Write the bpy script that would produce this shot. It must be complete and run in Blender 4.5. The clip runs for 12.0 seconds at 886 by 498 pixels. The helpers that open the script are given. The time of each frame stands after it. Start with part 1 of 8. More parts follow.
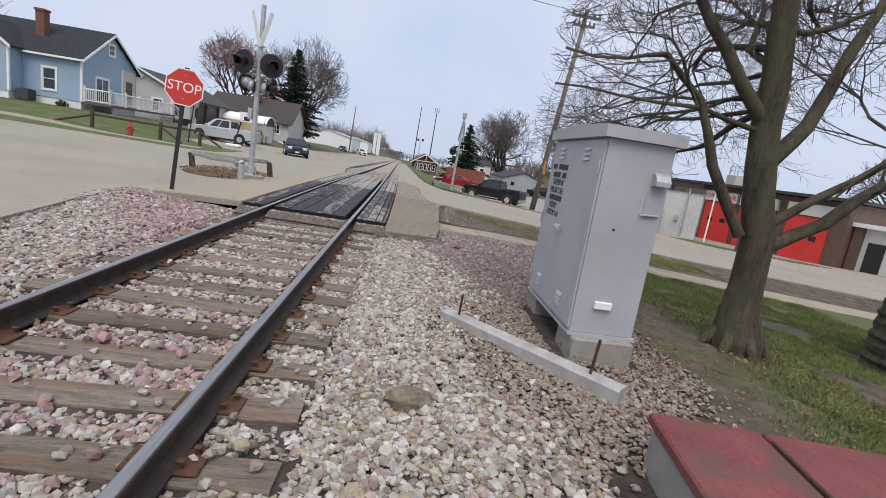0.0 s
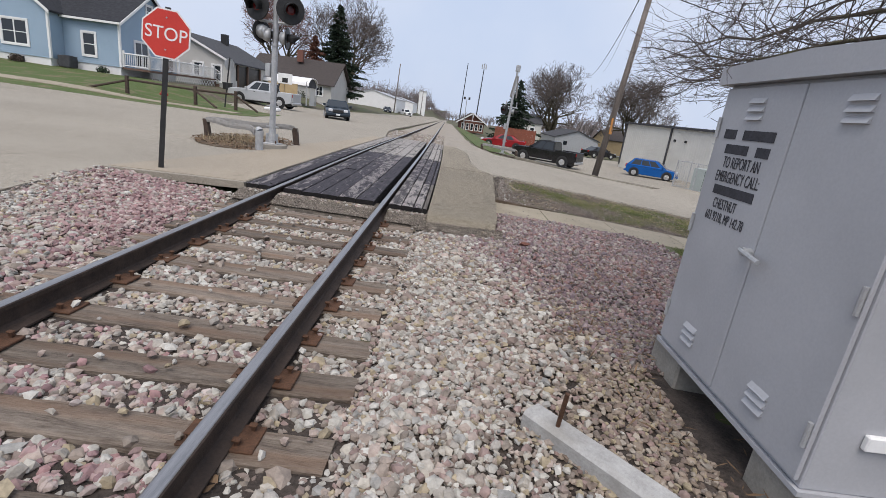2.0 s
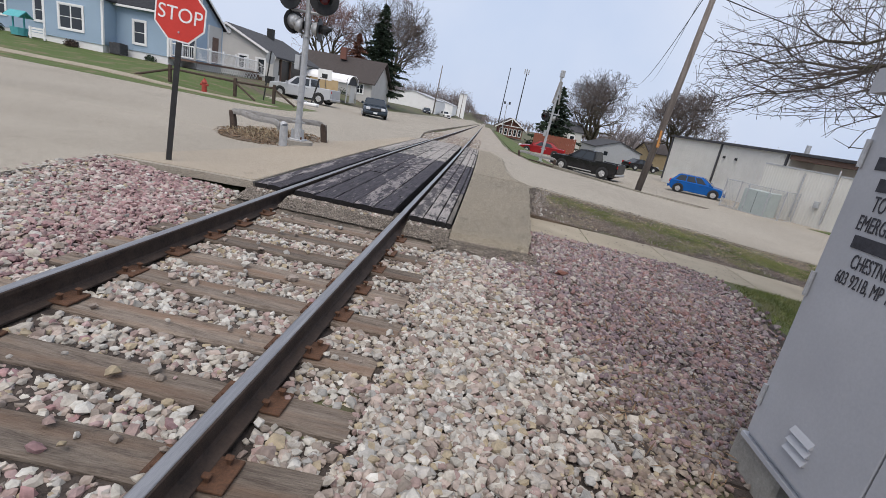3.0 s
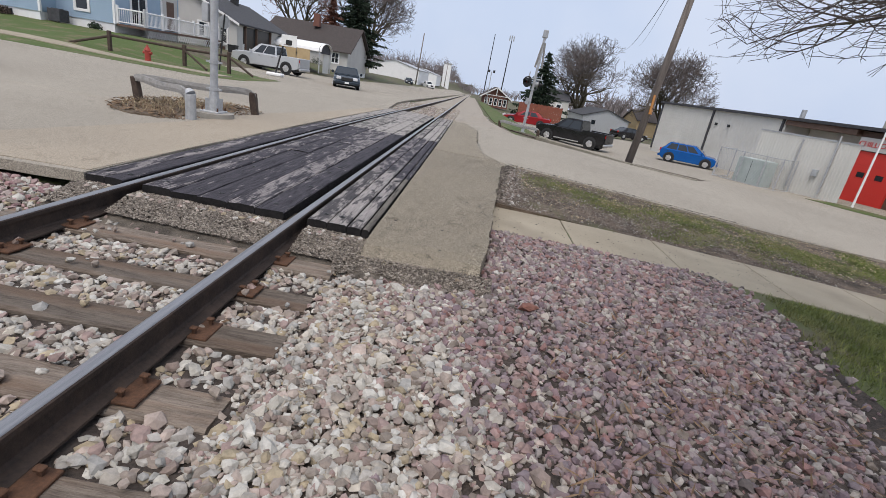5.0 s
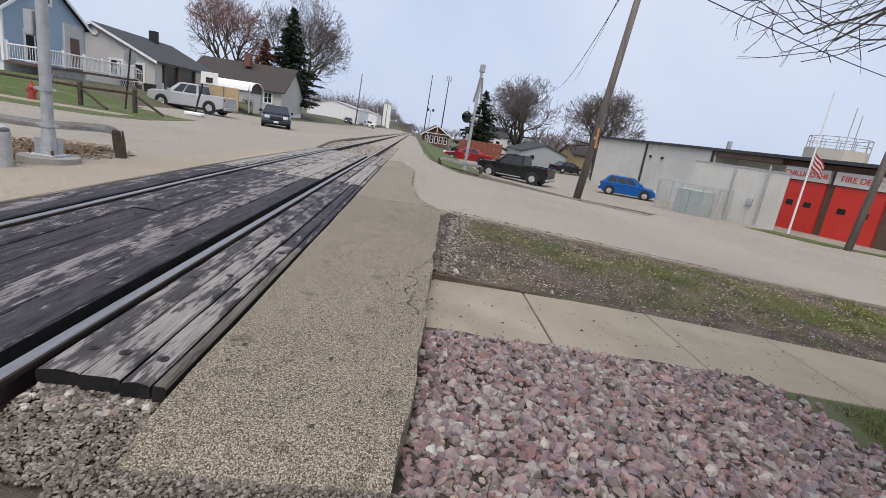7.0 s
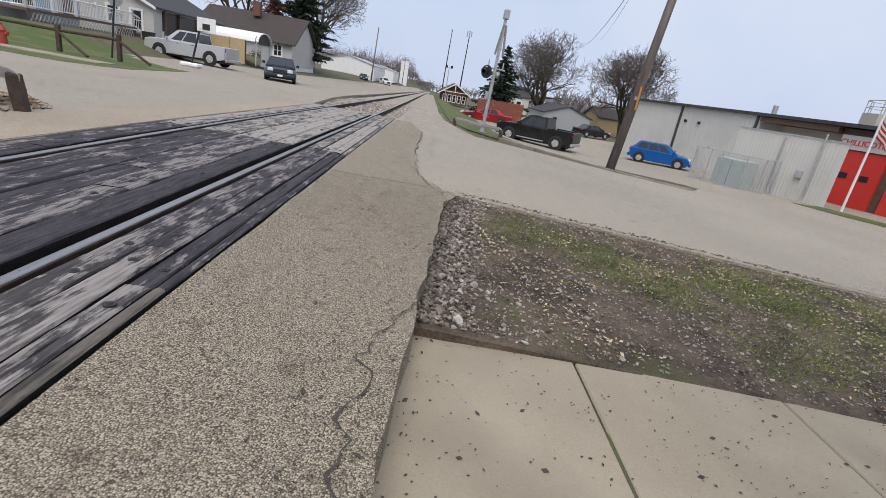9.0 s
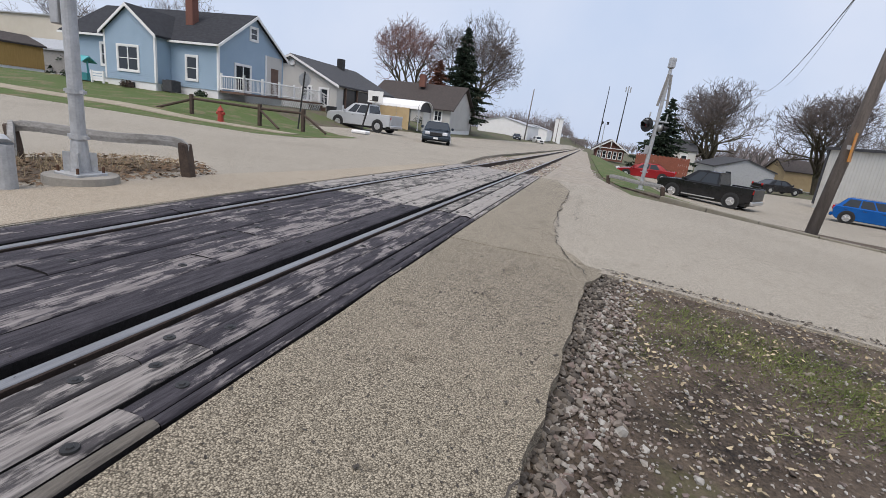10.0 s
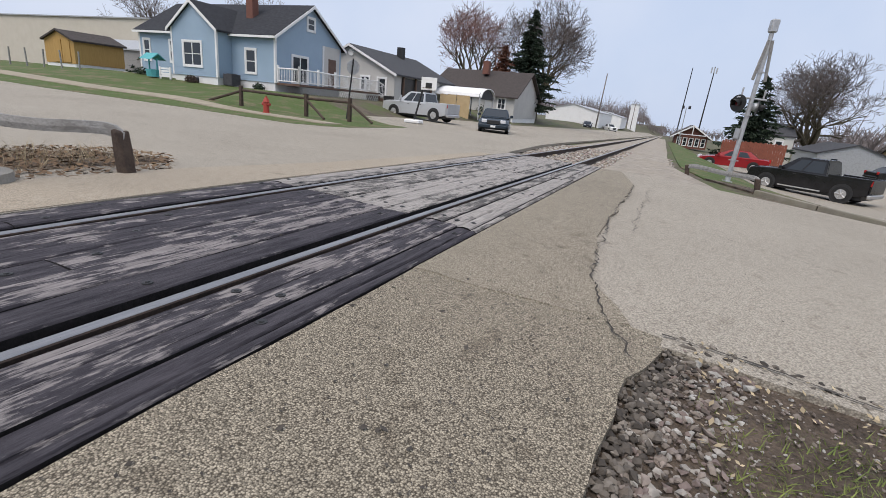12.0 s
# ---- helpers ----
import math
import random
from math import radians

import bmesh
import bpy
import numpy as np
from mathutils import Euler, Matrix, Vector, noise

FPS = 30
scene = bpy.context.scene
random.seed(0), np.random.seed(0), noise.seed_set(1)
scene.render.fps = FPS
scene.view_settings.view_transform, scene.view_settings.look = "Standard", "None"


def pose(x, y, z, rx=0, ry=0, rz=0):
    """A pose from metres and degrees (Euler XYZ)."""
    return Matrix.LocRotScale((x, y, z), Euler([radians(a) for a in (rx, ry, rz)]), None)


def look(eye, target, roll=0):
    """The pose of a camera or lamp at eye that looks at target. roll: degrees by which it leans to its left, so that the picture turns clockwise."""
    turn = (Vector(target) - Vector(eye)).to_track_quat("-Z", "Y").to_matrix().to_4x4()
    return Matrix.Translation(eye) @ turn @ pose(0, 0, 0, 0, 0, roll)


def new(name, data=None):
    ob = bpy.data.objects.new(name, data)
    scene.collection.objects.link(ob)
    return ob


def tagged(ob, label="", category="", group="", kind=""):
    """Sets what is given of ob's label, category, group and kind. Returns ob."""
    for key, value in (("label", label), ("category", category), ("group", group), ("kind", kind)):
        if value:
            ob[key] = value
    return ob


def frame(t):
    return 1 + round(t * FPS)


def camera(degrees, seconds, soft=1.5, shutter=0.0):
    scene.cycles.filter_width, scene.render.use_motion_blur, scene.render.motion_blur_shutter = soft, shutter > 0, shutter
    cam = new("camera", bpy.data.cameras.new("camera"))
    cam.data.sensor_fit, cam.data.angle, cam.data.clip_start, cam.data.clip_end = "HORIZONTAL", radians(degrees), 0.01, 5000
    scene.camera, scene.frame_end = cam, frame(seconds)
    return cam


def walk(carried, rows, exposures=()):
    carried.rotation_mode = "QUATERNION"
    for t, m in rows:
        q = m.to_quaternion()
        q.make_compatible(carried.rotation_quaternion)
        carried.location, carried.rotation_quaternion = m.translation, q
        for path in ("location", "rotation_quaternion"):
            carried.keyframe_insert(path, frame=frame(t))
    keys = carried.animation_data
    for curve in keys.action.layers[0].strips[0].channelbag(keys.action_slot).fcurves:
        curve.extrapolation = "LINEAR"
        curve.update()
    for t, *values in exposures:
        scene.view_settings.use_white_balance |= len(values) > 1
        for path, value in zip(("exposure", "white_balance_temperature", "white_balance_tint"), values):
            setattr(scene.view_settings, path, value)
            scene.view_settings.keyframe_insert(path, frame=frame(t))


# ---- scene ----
cam = camera(86.1, 12.0, 0.5)
PATH = [
    (0, (1.691, -8.622, 1.357), (1.88, -6.668, 0.977), 8.8),
    (0.5, (1.599, -8.103, 1.34), (1.43, -6.16, 0.896), 9.4),
    (1, (1.577, -7.464, 1.315), (1.444, -5.539, 0.79), 10.3),
    (1.5, (1.623, -6.932, 1.315), (1.343, -5.035, 0.748), 8.2),
    (2, (1.642, -6.389, 1.362), (1.66, -4.471, 0.799), 7.6),
    (2.5, (1.742, -5.932, 1.393), (1.596, -4.041, 0.759), 3.5),
    (3, (1.685, -5.553, 1.354), (1.575, -3.64, 0.782), 10.3),
    (3.2, (1.731, -5.353, 1.354), (1.756, -3.44, 0.773), 12.1),
    (4.8, (2.083, -3.798, 1.286), (2.038, -1.917, 0.609), 9.3),
    (5, (2.127, -3.624, 1.274), (2.082, -1.74, 0.604), 9.5),
    (5.5, (2.182, -3.134, 1.257), (2.126, -1.203, 0.738), 7.6),
    (6, (2.282, -2.618, 1.197), (2.101, -0.708, 0.635), 5.4),
    (6.5, (2.284, -2.129, 1.235), (2.338, -0.199, 0.714), 8.2),
    (6.7, (2.291, -1.938, 1.213), (2.474, -0.008, 0.723), 8.8),
    (8.3, (2.393, -0.442, 1.064), (2.222, 1.427, 0.371), 4.7),
    (8.4, (2.419, -0.315, 1.049), (2.297, 1.542, 0.318), 5.9),
    (8.5, (2.43, -0.216, 1.039), (2.373, 1.631, 0.273), 8.0),
    (9, (2.509, 0.322, 1.078), (2.617, 2.209, 0.423), 9.6),
    (9.5, (2.541, 0.795, 1.073), (2.074, 2.669, 0.554), 2.9),
    (10, (2.586, 1.264, 1.055), (2.056, 3.121, 0.535), 6.8),
    (10.5, (2.711, 1.814, 1.037), (2.251, 3.697, 0.542), 5.2),
    (11, (2.691, 2.244, 0.989), (2.037, 4.044, 0.411), 5.7),
    (11.5, (2.695, 2.696, 0.99), (1.953, 4.469, 0.436), 6.1),
    (12, (2.689, 3.155, 0.952), (1.908, 4.901, 0.367), 5.4),
]
walk(cam, [(t, look(eye, target, roll)) for t, eye, target, roll in PATH], [(0, 0.07, 6400, 12), (12, 0.07, 6400, 12)])

# ---- light: a bright overcast sky and a very wide, weak sun ----
world = bpy.data.worlds.new("overcast_sky")
scene.world = world
world.use_nodes = True
wn, wl = world.node_tree.nodes, world.node_tree.links
wn.clear()
w_out, w_bg = wn.new("ShaderNodeOutputWorld"), wn.new("ShaderNodeBackground")
w_sky = wn.new("ShaderNodeTexSky")
w_sky.sky_type, w_sky.sun_disc = "NISHITA", False
w_sky.sun_elevation, w_sky.sun_rotation = radians(60), radians(170)
w_sky.air_density, w_sky.dust_density = 1.0, 4.0
w_scale = wn.new("ShaderNodeVectorMath")
w_scale.operation = "SCALE"
w_scale.inputs["Scale"].default_value = 0.10
w_mix = wn.new("ShaderNodeMixRGB")
w_mix.inputs["Fac"].default_value = 0.9
w_tc, w_noise, w_ramp = wn.new("ShaderNodeTexCoord"), wn.new("ShaderNodeTexNoise"), wn.new("ShaderNodeValToRGB")
w_noise.inputs["Scale"].default_value, w_noise.inputs["Detail"].default_value = 2.2, 5
w_ramp.color_ramp.elements[0].position, w_ramp.color_ramp.elements[1].position = 0.3, 0.75
w_ramp.color_ramp.elements[0].color = (0.56, 0.665, 0.85, 1)
w_ramp.color_ramp.elements[1].color = (0.76, 0.81, 0.92, 1)
wl.new(w_tc.outputs["Generated"], w_noise.inputs["Vector"])
wl.new(w_noise.outputs["Fac"], w_ramp.inputs["Fac"])
wl.new(w_sky.outputs["Color"], w_scale.inputs[0])
wl.new(w_scale.outputs["Vector"], w_mix.inputs["Color1"])
wl.new(w_ramp.outputs["Color"], w_mix.inputs["Color2"])
wl.new(w_mix.outputs["Color"], w_bg.inputs["Color"])
wl.new(w_bg.outputs["Background"], w_out.inputs["Surface"])
w_bg.inputs["Strength"].default_value = 1.0

sun = new("sun", bpy.data.lights.new("sun", "SUN"))
sun.data.energy, sun.data.angle, sun.data.color = 2.5, radians(45), (1.0, 0.92, 0.83)
sun.matrix_world = look((0, 0, 30), (3.5, 17, 0))
scene.view_settings.exposure = 0.0

# ---- materials ----
def material(name, c1, c2, scale=4.0, rough=0.8, metal=0.0, bump=0.2, fine=40.0, stain=None, stain_scale=0.6, stain_amount=0.5,
             island=0.0, per_object=0.0, stretch=None, bump_distance=0.01, spec=0.4, stain_edge=(0.48, 0.68)):
    """Two-scale procedural surface: grain between c1 and c2, larger stains, relief, and variation from piece to piece."""
    m = bpy.data.materials.new(name)
    m.use_nodes = True
    n, l = m.node_tree.nodes, m.node_tree.links
    b = n["Principled BSDF"]
    tc = n.new("ShaderNodeTexCoord")
    vec = tc.outputs["Object"]
    if stretch:
        mp = n.new("ShaderNodeMapping")
        mp.inputs["Scale"].default_value = stretch
        l.new(vec, mp.inputs["Vector"])
        vec = mp.outputs["Vector"]
    small, big = n.new("ShaderNodeTexNoise"), n.new("ShaderNodeTexNoise")
    small.inputs["Scale"].default_value, small.inputs["Detail"].default_value, small.inputs["Roughness"].default_value = fine, 6, 0.7
    big.inputs["Scale"].default_value, big.inputs["Detail"].default_value = scale, 4
    l.new(vec, small.inputs["Vector"]), l.new(vec, big.inputs["Vector"])
    add = n.new("ShaderNodeMath")
    add.operation = "ADD"
    l.new(small.outputs["Fac"], add.inputs[0]), l.new(big.outputs["Fac"], add.inputs[1])
    ramp = n.new("ShaderNodeMapRange")
    ramp.inputs["From Min"].default_value, ramp.inputs["From Max"].default_value = 0.72, 1.28
    l.new(add.outputs[0], ramp.inputs["Value"])
    mix = n.new("ShaderNodeMixRGB")
    mix.inputs["Color1"].default_value, mix.inputs["Color2"].default_value = (*c1, 1), (*c2, 1)
    l.new(ramp.outputs["Result"], mix.inputs["Fac"])
    colour = mix.outputs["Color"]
    if stain:
        sn, sr, sm = n.new("ShaderNodeTexNoise"), n.new("ShaderNodeMapRange"), n.new("ShaderNodeMixRGB")
        sn.inputs["Scale"].default_value, sn.inputs["Detail"].default_value = stain_scale, 6
        sr.inputs["From Min"].default_value, sr.inputs["From Max"].default_value = stain_edge
        sr.inputs["To Max"].default_value = stain_amount
        l.new(vec, sn.inputs["Vector"]), l.new(sn.outputs["Fac"], sr.inputs["Value"]), l.new(sr.outputs["Result"], sm.inputs["Fac"])
        l.new(colour, sm.inputs["Color1"])
        sm.inputs["Color2"].default_value = (*stain, 1)
        colour = sm.outputs["Color"]
    for amount, source in ((island, "island"), (per_object, "object")):
        if amount:
            hsv = n.new("ShaderNodeHueSaturation")
            rnd = n.new("ShaderNodeNewGeometry").outputs["Random Per Island"] if source == "island" else n.new("ShaderNodeObjectInfo").outputs["Random"]
            mr = n.new("ShaderNodeMapRange")
            mr.inputs["To Min"].default_value, mr.inputs["To Max"].default_value = 1 - amount, 1 + amount
            l.new(rnd, mr.inputs["Value"]), l.new(mr.outputs["Result"], hsv.inputs["Value"]), l.new(colour, hsv.inputs["Color"])
            colour = hsv.outputs["Color"]
    l.new(colour, b.inputs["Base Color"])
    b.inputs["Roughness"].default_value, b.inputs["Metallic"].default_value = rough, metal
    b.inputs["Specular IOR Level"].default_value = spec
    if bump:
        bp = n.new("ShaderNodeBump")
        bp.inputs["Strength"].default_value, bp.inputs["Distance"].default_value = bump, bump_distance
        l.new(add.outputs[0], bp.inputs["Height"]), l.new(bp.outputs["Normal"], b.inputs["Normal"])
    return m


def chip_seal(name, c1, c2, c3, stain, scale=90.0, gap=0.9):
    """Worn asphalt: small coloured chips set in binder, with wide tyre and oil stains."""
    m = material(name, c1, c2, 0.35, 0.9, 0, 0.5, 60, stain, 0.25, 0.55)
    n, l = m.node_tree.nodes, m.node_tree.links
    b = n["Principled BSDF"]
    tc, vor = n.new("ShaderNodeTexCoord"), n.new("ShaderNodeTexVoronoi")
    vor.inputs["Scale"].default_value = scale
    l.new(tc.outputs["Object"], vor.inputs["Vector"])
    mix, mr = n.new("ShaderNodeMixRGB"), n.new("ShaderNodeMapRange")
    sep = n.new("ShaderNodeSeparateColor")
    l.new(vor.outputs["Color"], sep.inputs["Color"])
    mr.inputs["From Min"].default_value, mr.inputs["From Max"].default_value, mr.inputs["To Max"].default_value = 0.25, 1.0, 1.0
    l.new(sep.outputs[0], mr.inputs["Value"]), l.new(mr.outputs["Result"], mix.inputs["Fac"])
    l.new(b.inputs["Base Color"].links[0].from_socket, mix.inputs["Color1"])
    mix.inputs["Color2"].default_value = (*c3, 1)
    dark, dr = n.new("ShaderNodeMixRGB"), n.new("ShaderNodeMapRange")
    dark.blend_type = "MULTIPLY"
    dr.inputs["From Min"].default_value, dr.inputs["From Max"].default_value = 0.38, 0.72
    dr.inputs["To Min"].default_value, dr.inputs["To Max"].default_value = 0.0, gap
    l.new(vor.outputs["Distance"], dr.inputs["Value"]), l.new(dr.outputs["Result"], dark.inputs["Fac"])
    l.new(mix.outputs["Color"], dark.inputs["Color1"])
    dark.inputs["Color2"].default_value = (0.12, 0.105, 0.09, 1)
    spot, sr, sm = n.new("ShaderNodeTexNoise"), n.new("ShaderNodeMapRange"), n.new("ShaderNodeMixRGB")
    spot.inputs["Scale"].default_value, spot.inputs["Detail"].default_value = 5.5, 5
    sr.inputs["From Min"].default_value, sr.inputs["From Max"].default_value, sr.inputs["To Max"].default_value = 0.6, 0.72, 0.65 * gap
    sm.blend_type = "MULTIPLY"
    sm.inputs["Color2"].default_value = (0.35, 0.31, 0.27, 1)
    l.new(tc.outputs["Object"], spot.inputs["Vector"]), l.new(spot.outputs["Fac"], sr.inputs["Value"]), l.new(sr.outputs["Result"], sm.inputs["Fac"])
    l.new(dark.outputs["Color"], sm.inputs["Color1"])
    l.new(sm.outputs["Color"], b.inputs["Base Color"])
    bp = n.new("ShaderNodeBump")
    bp.inputs["Strength"].default_value, bp.inputs["Distance"].default_value = 0.5, 0.006
    bp.invert = True
    l.new(vor.outputs["Distance"], bp.inputs["Height"]), l.new(bp.outputs["Normal"], b.inputs["Normal"])
    return m


def worn_timber(name, dark, worn, edge, grain=11.0):
    """Creosoted timber: charcoal wood with fibrous worn patches and drying cracks along the grain, each plank worn to its own degree."""
    m = material(name, dark[0], dark[1], 3.0, 0.8, 0, 0.9, grain, stretch=(9, 0.9, 9), spec=0.25)
    n, l = m.node_tree.nodes, m.node_tree.links
    b = n["Principled BSDF"]
    tc, own = n.new("ShaderNodeTexCoord"), n.new("ShaderNodeObjectInfo")
    def streak(sx, sy, scale, detail, rough=0.6):
        mp, t = n.new("ShaderNodeMapping"), n.new("ShaderNodeTexNoise")
        mp.inputs["Scale"].default_value = (sx, sy, sx)
        t.inputs["Scale"].default_value, t.inputs["Detail"].default_value, t.inputs["Roughness"].default_value = scale, detail, rough
        l.new(tc.outputs["Object"], mp.inputs["Vector"]), l.new(mp.outputs["Vector"], t.inputs["Vector"])
        return t.outputs["Fac"]
    def ranged(value, lo, hi, to0=0.0, to1=1.0):
        r = n.new("ShaderNodeMapRange")
        for key, v in (("From Min", lo), ("From Max", hi), ("To Min", to0), ("To Max", to1)):
            r.inputs[key].default_value = v
        l.new(value, r.inputs["Value"])
        return r.outputs["Result"]
    def plus(x, y):
        t = n.new("ShaderNodeMath")
        l.new(x, t.inputs[0]), l.new(y, t.inputs[1])
        return t.outputs[0]
    patches, fibre, cracks = streak(5.0, 1.5, 1.6, 8, 0.7), streak(60, 5.0, 1.0, 5), streak(42, 0.9, 1.0, 3)
    level = plus(plus(patches, ranged(fibre, 0.2, 0.8, -0.11, 0.11)), ranged(own.outputs["Random"], 0, 1, -0.08, 0.075))
    pale, mx, cut = n.new("ShaderNodeMixRGB"), n.new("ShaderNodeMixRGB"), n.new("ShaderNodeMixRGB")
    pale.inputs["Color1"].default_value, pale.inputs["Color2"].default_value = (*worn[0], 1), (*worn[1], 1)
    l.new(ranged(fibre, 0.3, 0.7), pale.inputs["Fac"]), l.new(ranged(level, *edge), mx.inputs["Fac"])
    l.new(b.inputs["Base Color"].links[0].from_socket, mx.inputs["Color1"]), l.new(pale.outputs["Color"], mx.inputs["Color2"])
    cut.blend_type = "MULTIPLY"
    cut.inputs["Color2"].default_value = (0.16, 0.15, 0.15, 1)
    l.new(ranged(cracks, 0.665, 0.7), cut.inputs["Fac"]), l.new(mx.outputs["Color"], cut.inputs["Color1"])
    l.new(cut.outputs["Color"], b.inputs["Base Color"])
    return m


def patched(name, low, high, scale, lo=0.45, hi=0.62, fine=60.0, bump=0.6):
    """Ground cover in two minds (grass and bare soil), broken up by noise."""
    m = material(name, low[0], low[1], 3.0, 0.95, 0, bump, fine, bump_distance=0.02)
    n, l = m.node_tree.nodes, m.node_tree.links
    b = n["Principled BSDF"]
    tc, a, f = n.new("ShaderNodeTexCoord"), n.new("ShaderNodeTexNoise"), n.new("ShaderNodeTexNoise")
    a.inputs["Scale"].default_value, a.inputs["Detail"].default_value, a.inputs["Roughness"].default_value = scale, 8, 0.65
    f.inputs["Scale"].default_value, f.inputs["Detail"].default_value = fine * 1.3, 3
    mr, mg, mx = n.new("ShaderNodeMapRange"), n.new("ShaderNodeMixRGB"), n.new("ShaderNodeMixRGB")
    mr.inputs["From Min"].default_value, mr.inputs["From Max"].default_value = lo, hi
    l.new(tc.outputs["Object"], a.inputs["Vector"]), l.new(tc.outputs["Object"], f.inputs["Vector"])
    l.new(a.outputs["Fac"], mr.inputs["Value"]), l.new(f.outputs["Fac"], mg.inputs["Fac"])
    mg.inputs["Color1"].default_value, mg.inputs["Color2"].default_value = (*high[0], 1), (*high[1], 1)
    l.new(mr.outputs["Result"], mx.inputs["Fac"])
    l.new(b.inputs["Base Color"].links[0].from_socket, mx.inputs["Color1"]), l.new(mg.outputs["Color"], mx.inputs["Color2"])
    l.new(mx.outputs["Color"], b.inputs["Base Color"])
    return m


def palette(name, colours, rough=0.85, bump=0.3, fine=30.0):
    """Stones: each island takes one of the colours, with mottling."""
    m = material(name, (0.5, 0.5, 0.5), (1.0, 1.0, 1.0), 12, rough, 0, bump, fine, bump_distance=0.004)
    n, l = m.node_tree.nodes, m.node_tree.links
    b = n["Principled BSDF"]
    geo, ramp, mul = n.new("ShaderNodeNewGeometry"), n.new("ShaderNodeValToRGB"), n.new("ShaderNodeMixRGB")
    ramp.color_ramp.interpolation = "CONSTANT"
    e = ramp.color_ramp.elements
    for i, c in enumerate(colours):
        el = e[i] if i < 2 else e.new(0.5)
        el.position, el.color = i / len(colours), (*c, 1)
    for i, c in enumerate(colours):
        e[i].position, e[i].color = i / len(colours), (*c, 1)
    mul.blend_type, mul.inputs["Fac"].default_value = "MULTIPLY", 1.0
    l.new(geo.outputs["Random Per Island"], ramp.inputs["Fac"])
    l.new(ramp.outputs["Color"], mul.inputs["Color1"]), l.new(b.inputs["Base Color"].links[0].from_socket, mul.inputs["Color2"])
    l.new(mul.outputs["Color"], b.inputs["Base Color"])
    return m


def glass(name, tint=(0.02, 0.025, 0.03), rough=0.05):
    m = material(name, tint, tint, 1, rough, 0, 0, 10, spec=0.6)
    return m


M = {}
M["asphalt"] = chip_seal("asphalt", (0.174, 0.15, 0.111), (0.262, 0.229, 0.172), (0.475, 0.416, 0.316), (0.125, 0.106, 0.083), 160, 0.84)
M["seam_strip"] = chip_seal("seam_strip_asphalt", (0.208, 0.18, 0.134), (0.296, 0.259, 0.196), (0.47, 0.413, 0.318), (0.16, 0.138, 0.105), 155, 0.76)
M["sandy"] = chip_seal("sandy_asphalt", (0.32, 0.265, 0.195), (0.41, 0.35, 0.268), (0.47, 0.41, 0.323), (0.27, 0.228, 0.178), 110, 0.5)
M["road"] = chip_seal("road_asphalt", (0.288, 0.257, 0.208), (0.375, 0.337, 0.276), (0.44, 0.4, 0.33), (0.228, 0.202, 0.162), 95, 0.5)
M["concrete"] = material("pavement_concrete", (0.262, 0.226, 0.166), (0.345, 0.302, 0.226), 1.5, 0.9, 0, 0.35, 90, (0.22, 0.188, 0.14), 1.6, 0.55)
M["grey_concrete"] = material("weathered_concrete", (0.22, 0.205, 0.18), (0.36, 0.34, 0.3), 6, 0.9, 0, 0.4, 50, (0.2, 0.18, 0.15), 3, 0.6)
M["ground"] = patched("lawn_and_soil", ((0.045, 0.034, 0.025), (0.16, 0.13, 0.095)), ((0.05, 0.07, 0.02), (0.11, 0.135, 0.042)), 0.6, 0.44, 0.6)
M["lawn"] = patched("green_lawn", ((0.12, 0.10, 0.055), (0.18, 0.15, 0.085)), ((0.04, 0.07, 0.014), (0.10, 0.135, 0.036)), 0.8, 0.37, 0.5)
M["verge"] = patched("sparse_verge", ((0.016, 0.012, 0.009), (0.175, 0.132, 0.096)), ((0.04, 0.05, 0.016), (0.13, 0.13, 0.05)), 1.1, 0.59, 0.72, 46.0, 1.0)
M["ballast_bed"] = material("ballast_bed", (0.025, 0.02, 0.017), (0.11, 0.088, 0.075), 5, 0.95, 0, 0.8, 45, bump_distance=0.03)
M["rail_side"] = material("rail_rust", (0.03, 0.023, 0.02), (0.075, 0.052, 0.04), 8, 0.8, 0.2, 0.3, 60)
M["rail_top"] = material("rail_polished", (0.22, 0.22, 0.23), (0.36, 0.355, 0.355), 6, 0.34, 0.7, 0.05, 60, stretch=(8, 0.4, 8))
M["tie"] = material("weathered_tie", (0.075, 0.055, 0.042), (0.29, 0.245, 0.2), 2.5, 0.9, 0, 1.0, 22, (0.16, 0.085, 0.045), 1.2, 0.6, per_object=0.25, stretch=(0.6, 7, 7))
M["plank"] = worn_timber("crossing_timber", ((0.015, 0.0135, 0.018), (0.075, 0.068, 0.078)), ((0.12, 0.108, 0.11), (0.30, 0.272, 0.262)), (0.525, 0.595))
M["plank_mid"] = worn_timber("half_worn_crossing_timber", ((0.03, 0.028, 0.03), (0.09, 0.082, 0.084)), ((0.17, 0.155, 0.148), (0.36, 0.33, 0.31)), (0.46, 0.54))
M["black_timber"] = material("black_plank_side", (0.005, 0.005, 0.0055), (0.022, 0.02, 0.02), 6, 0.8, 0, 0.8, 40, spec=0.25)
M["plank_pale"] = worn_timber("worn_crossing_timber", ((0.05, 0.047, 0.044), (0.13, 0.122, 0.115)), ((0.20, 0.185, 0.172), (0.40, 0.37, 0.34)), (0.39, 0.48))
M["plank_edge"] = material("split_edge_timber", (0.06, 0.052, 0.045), (0.19, 0.17, 0.145), 2.0, 0.9, 0, 1.0, 14, (0.03, 0.027, 0.025), 2.2, 0.7, stretch=(7, 1.0, 7), stain_edge=(0.5, 0.58))
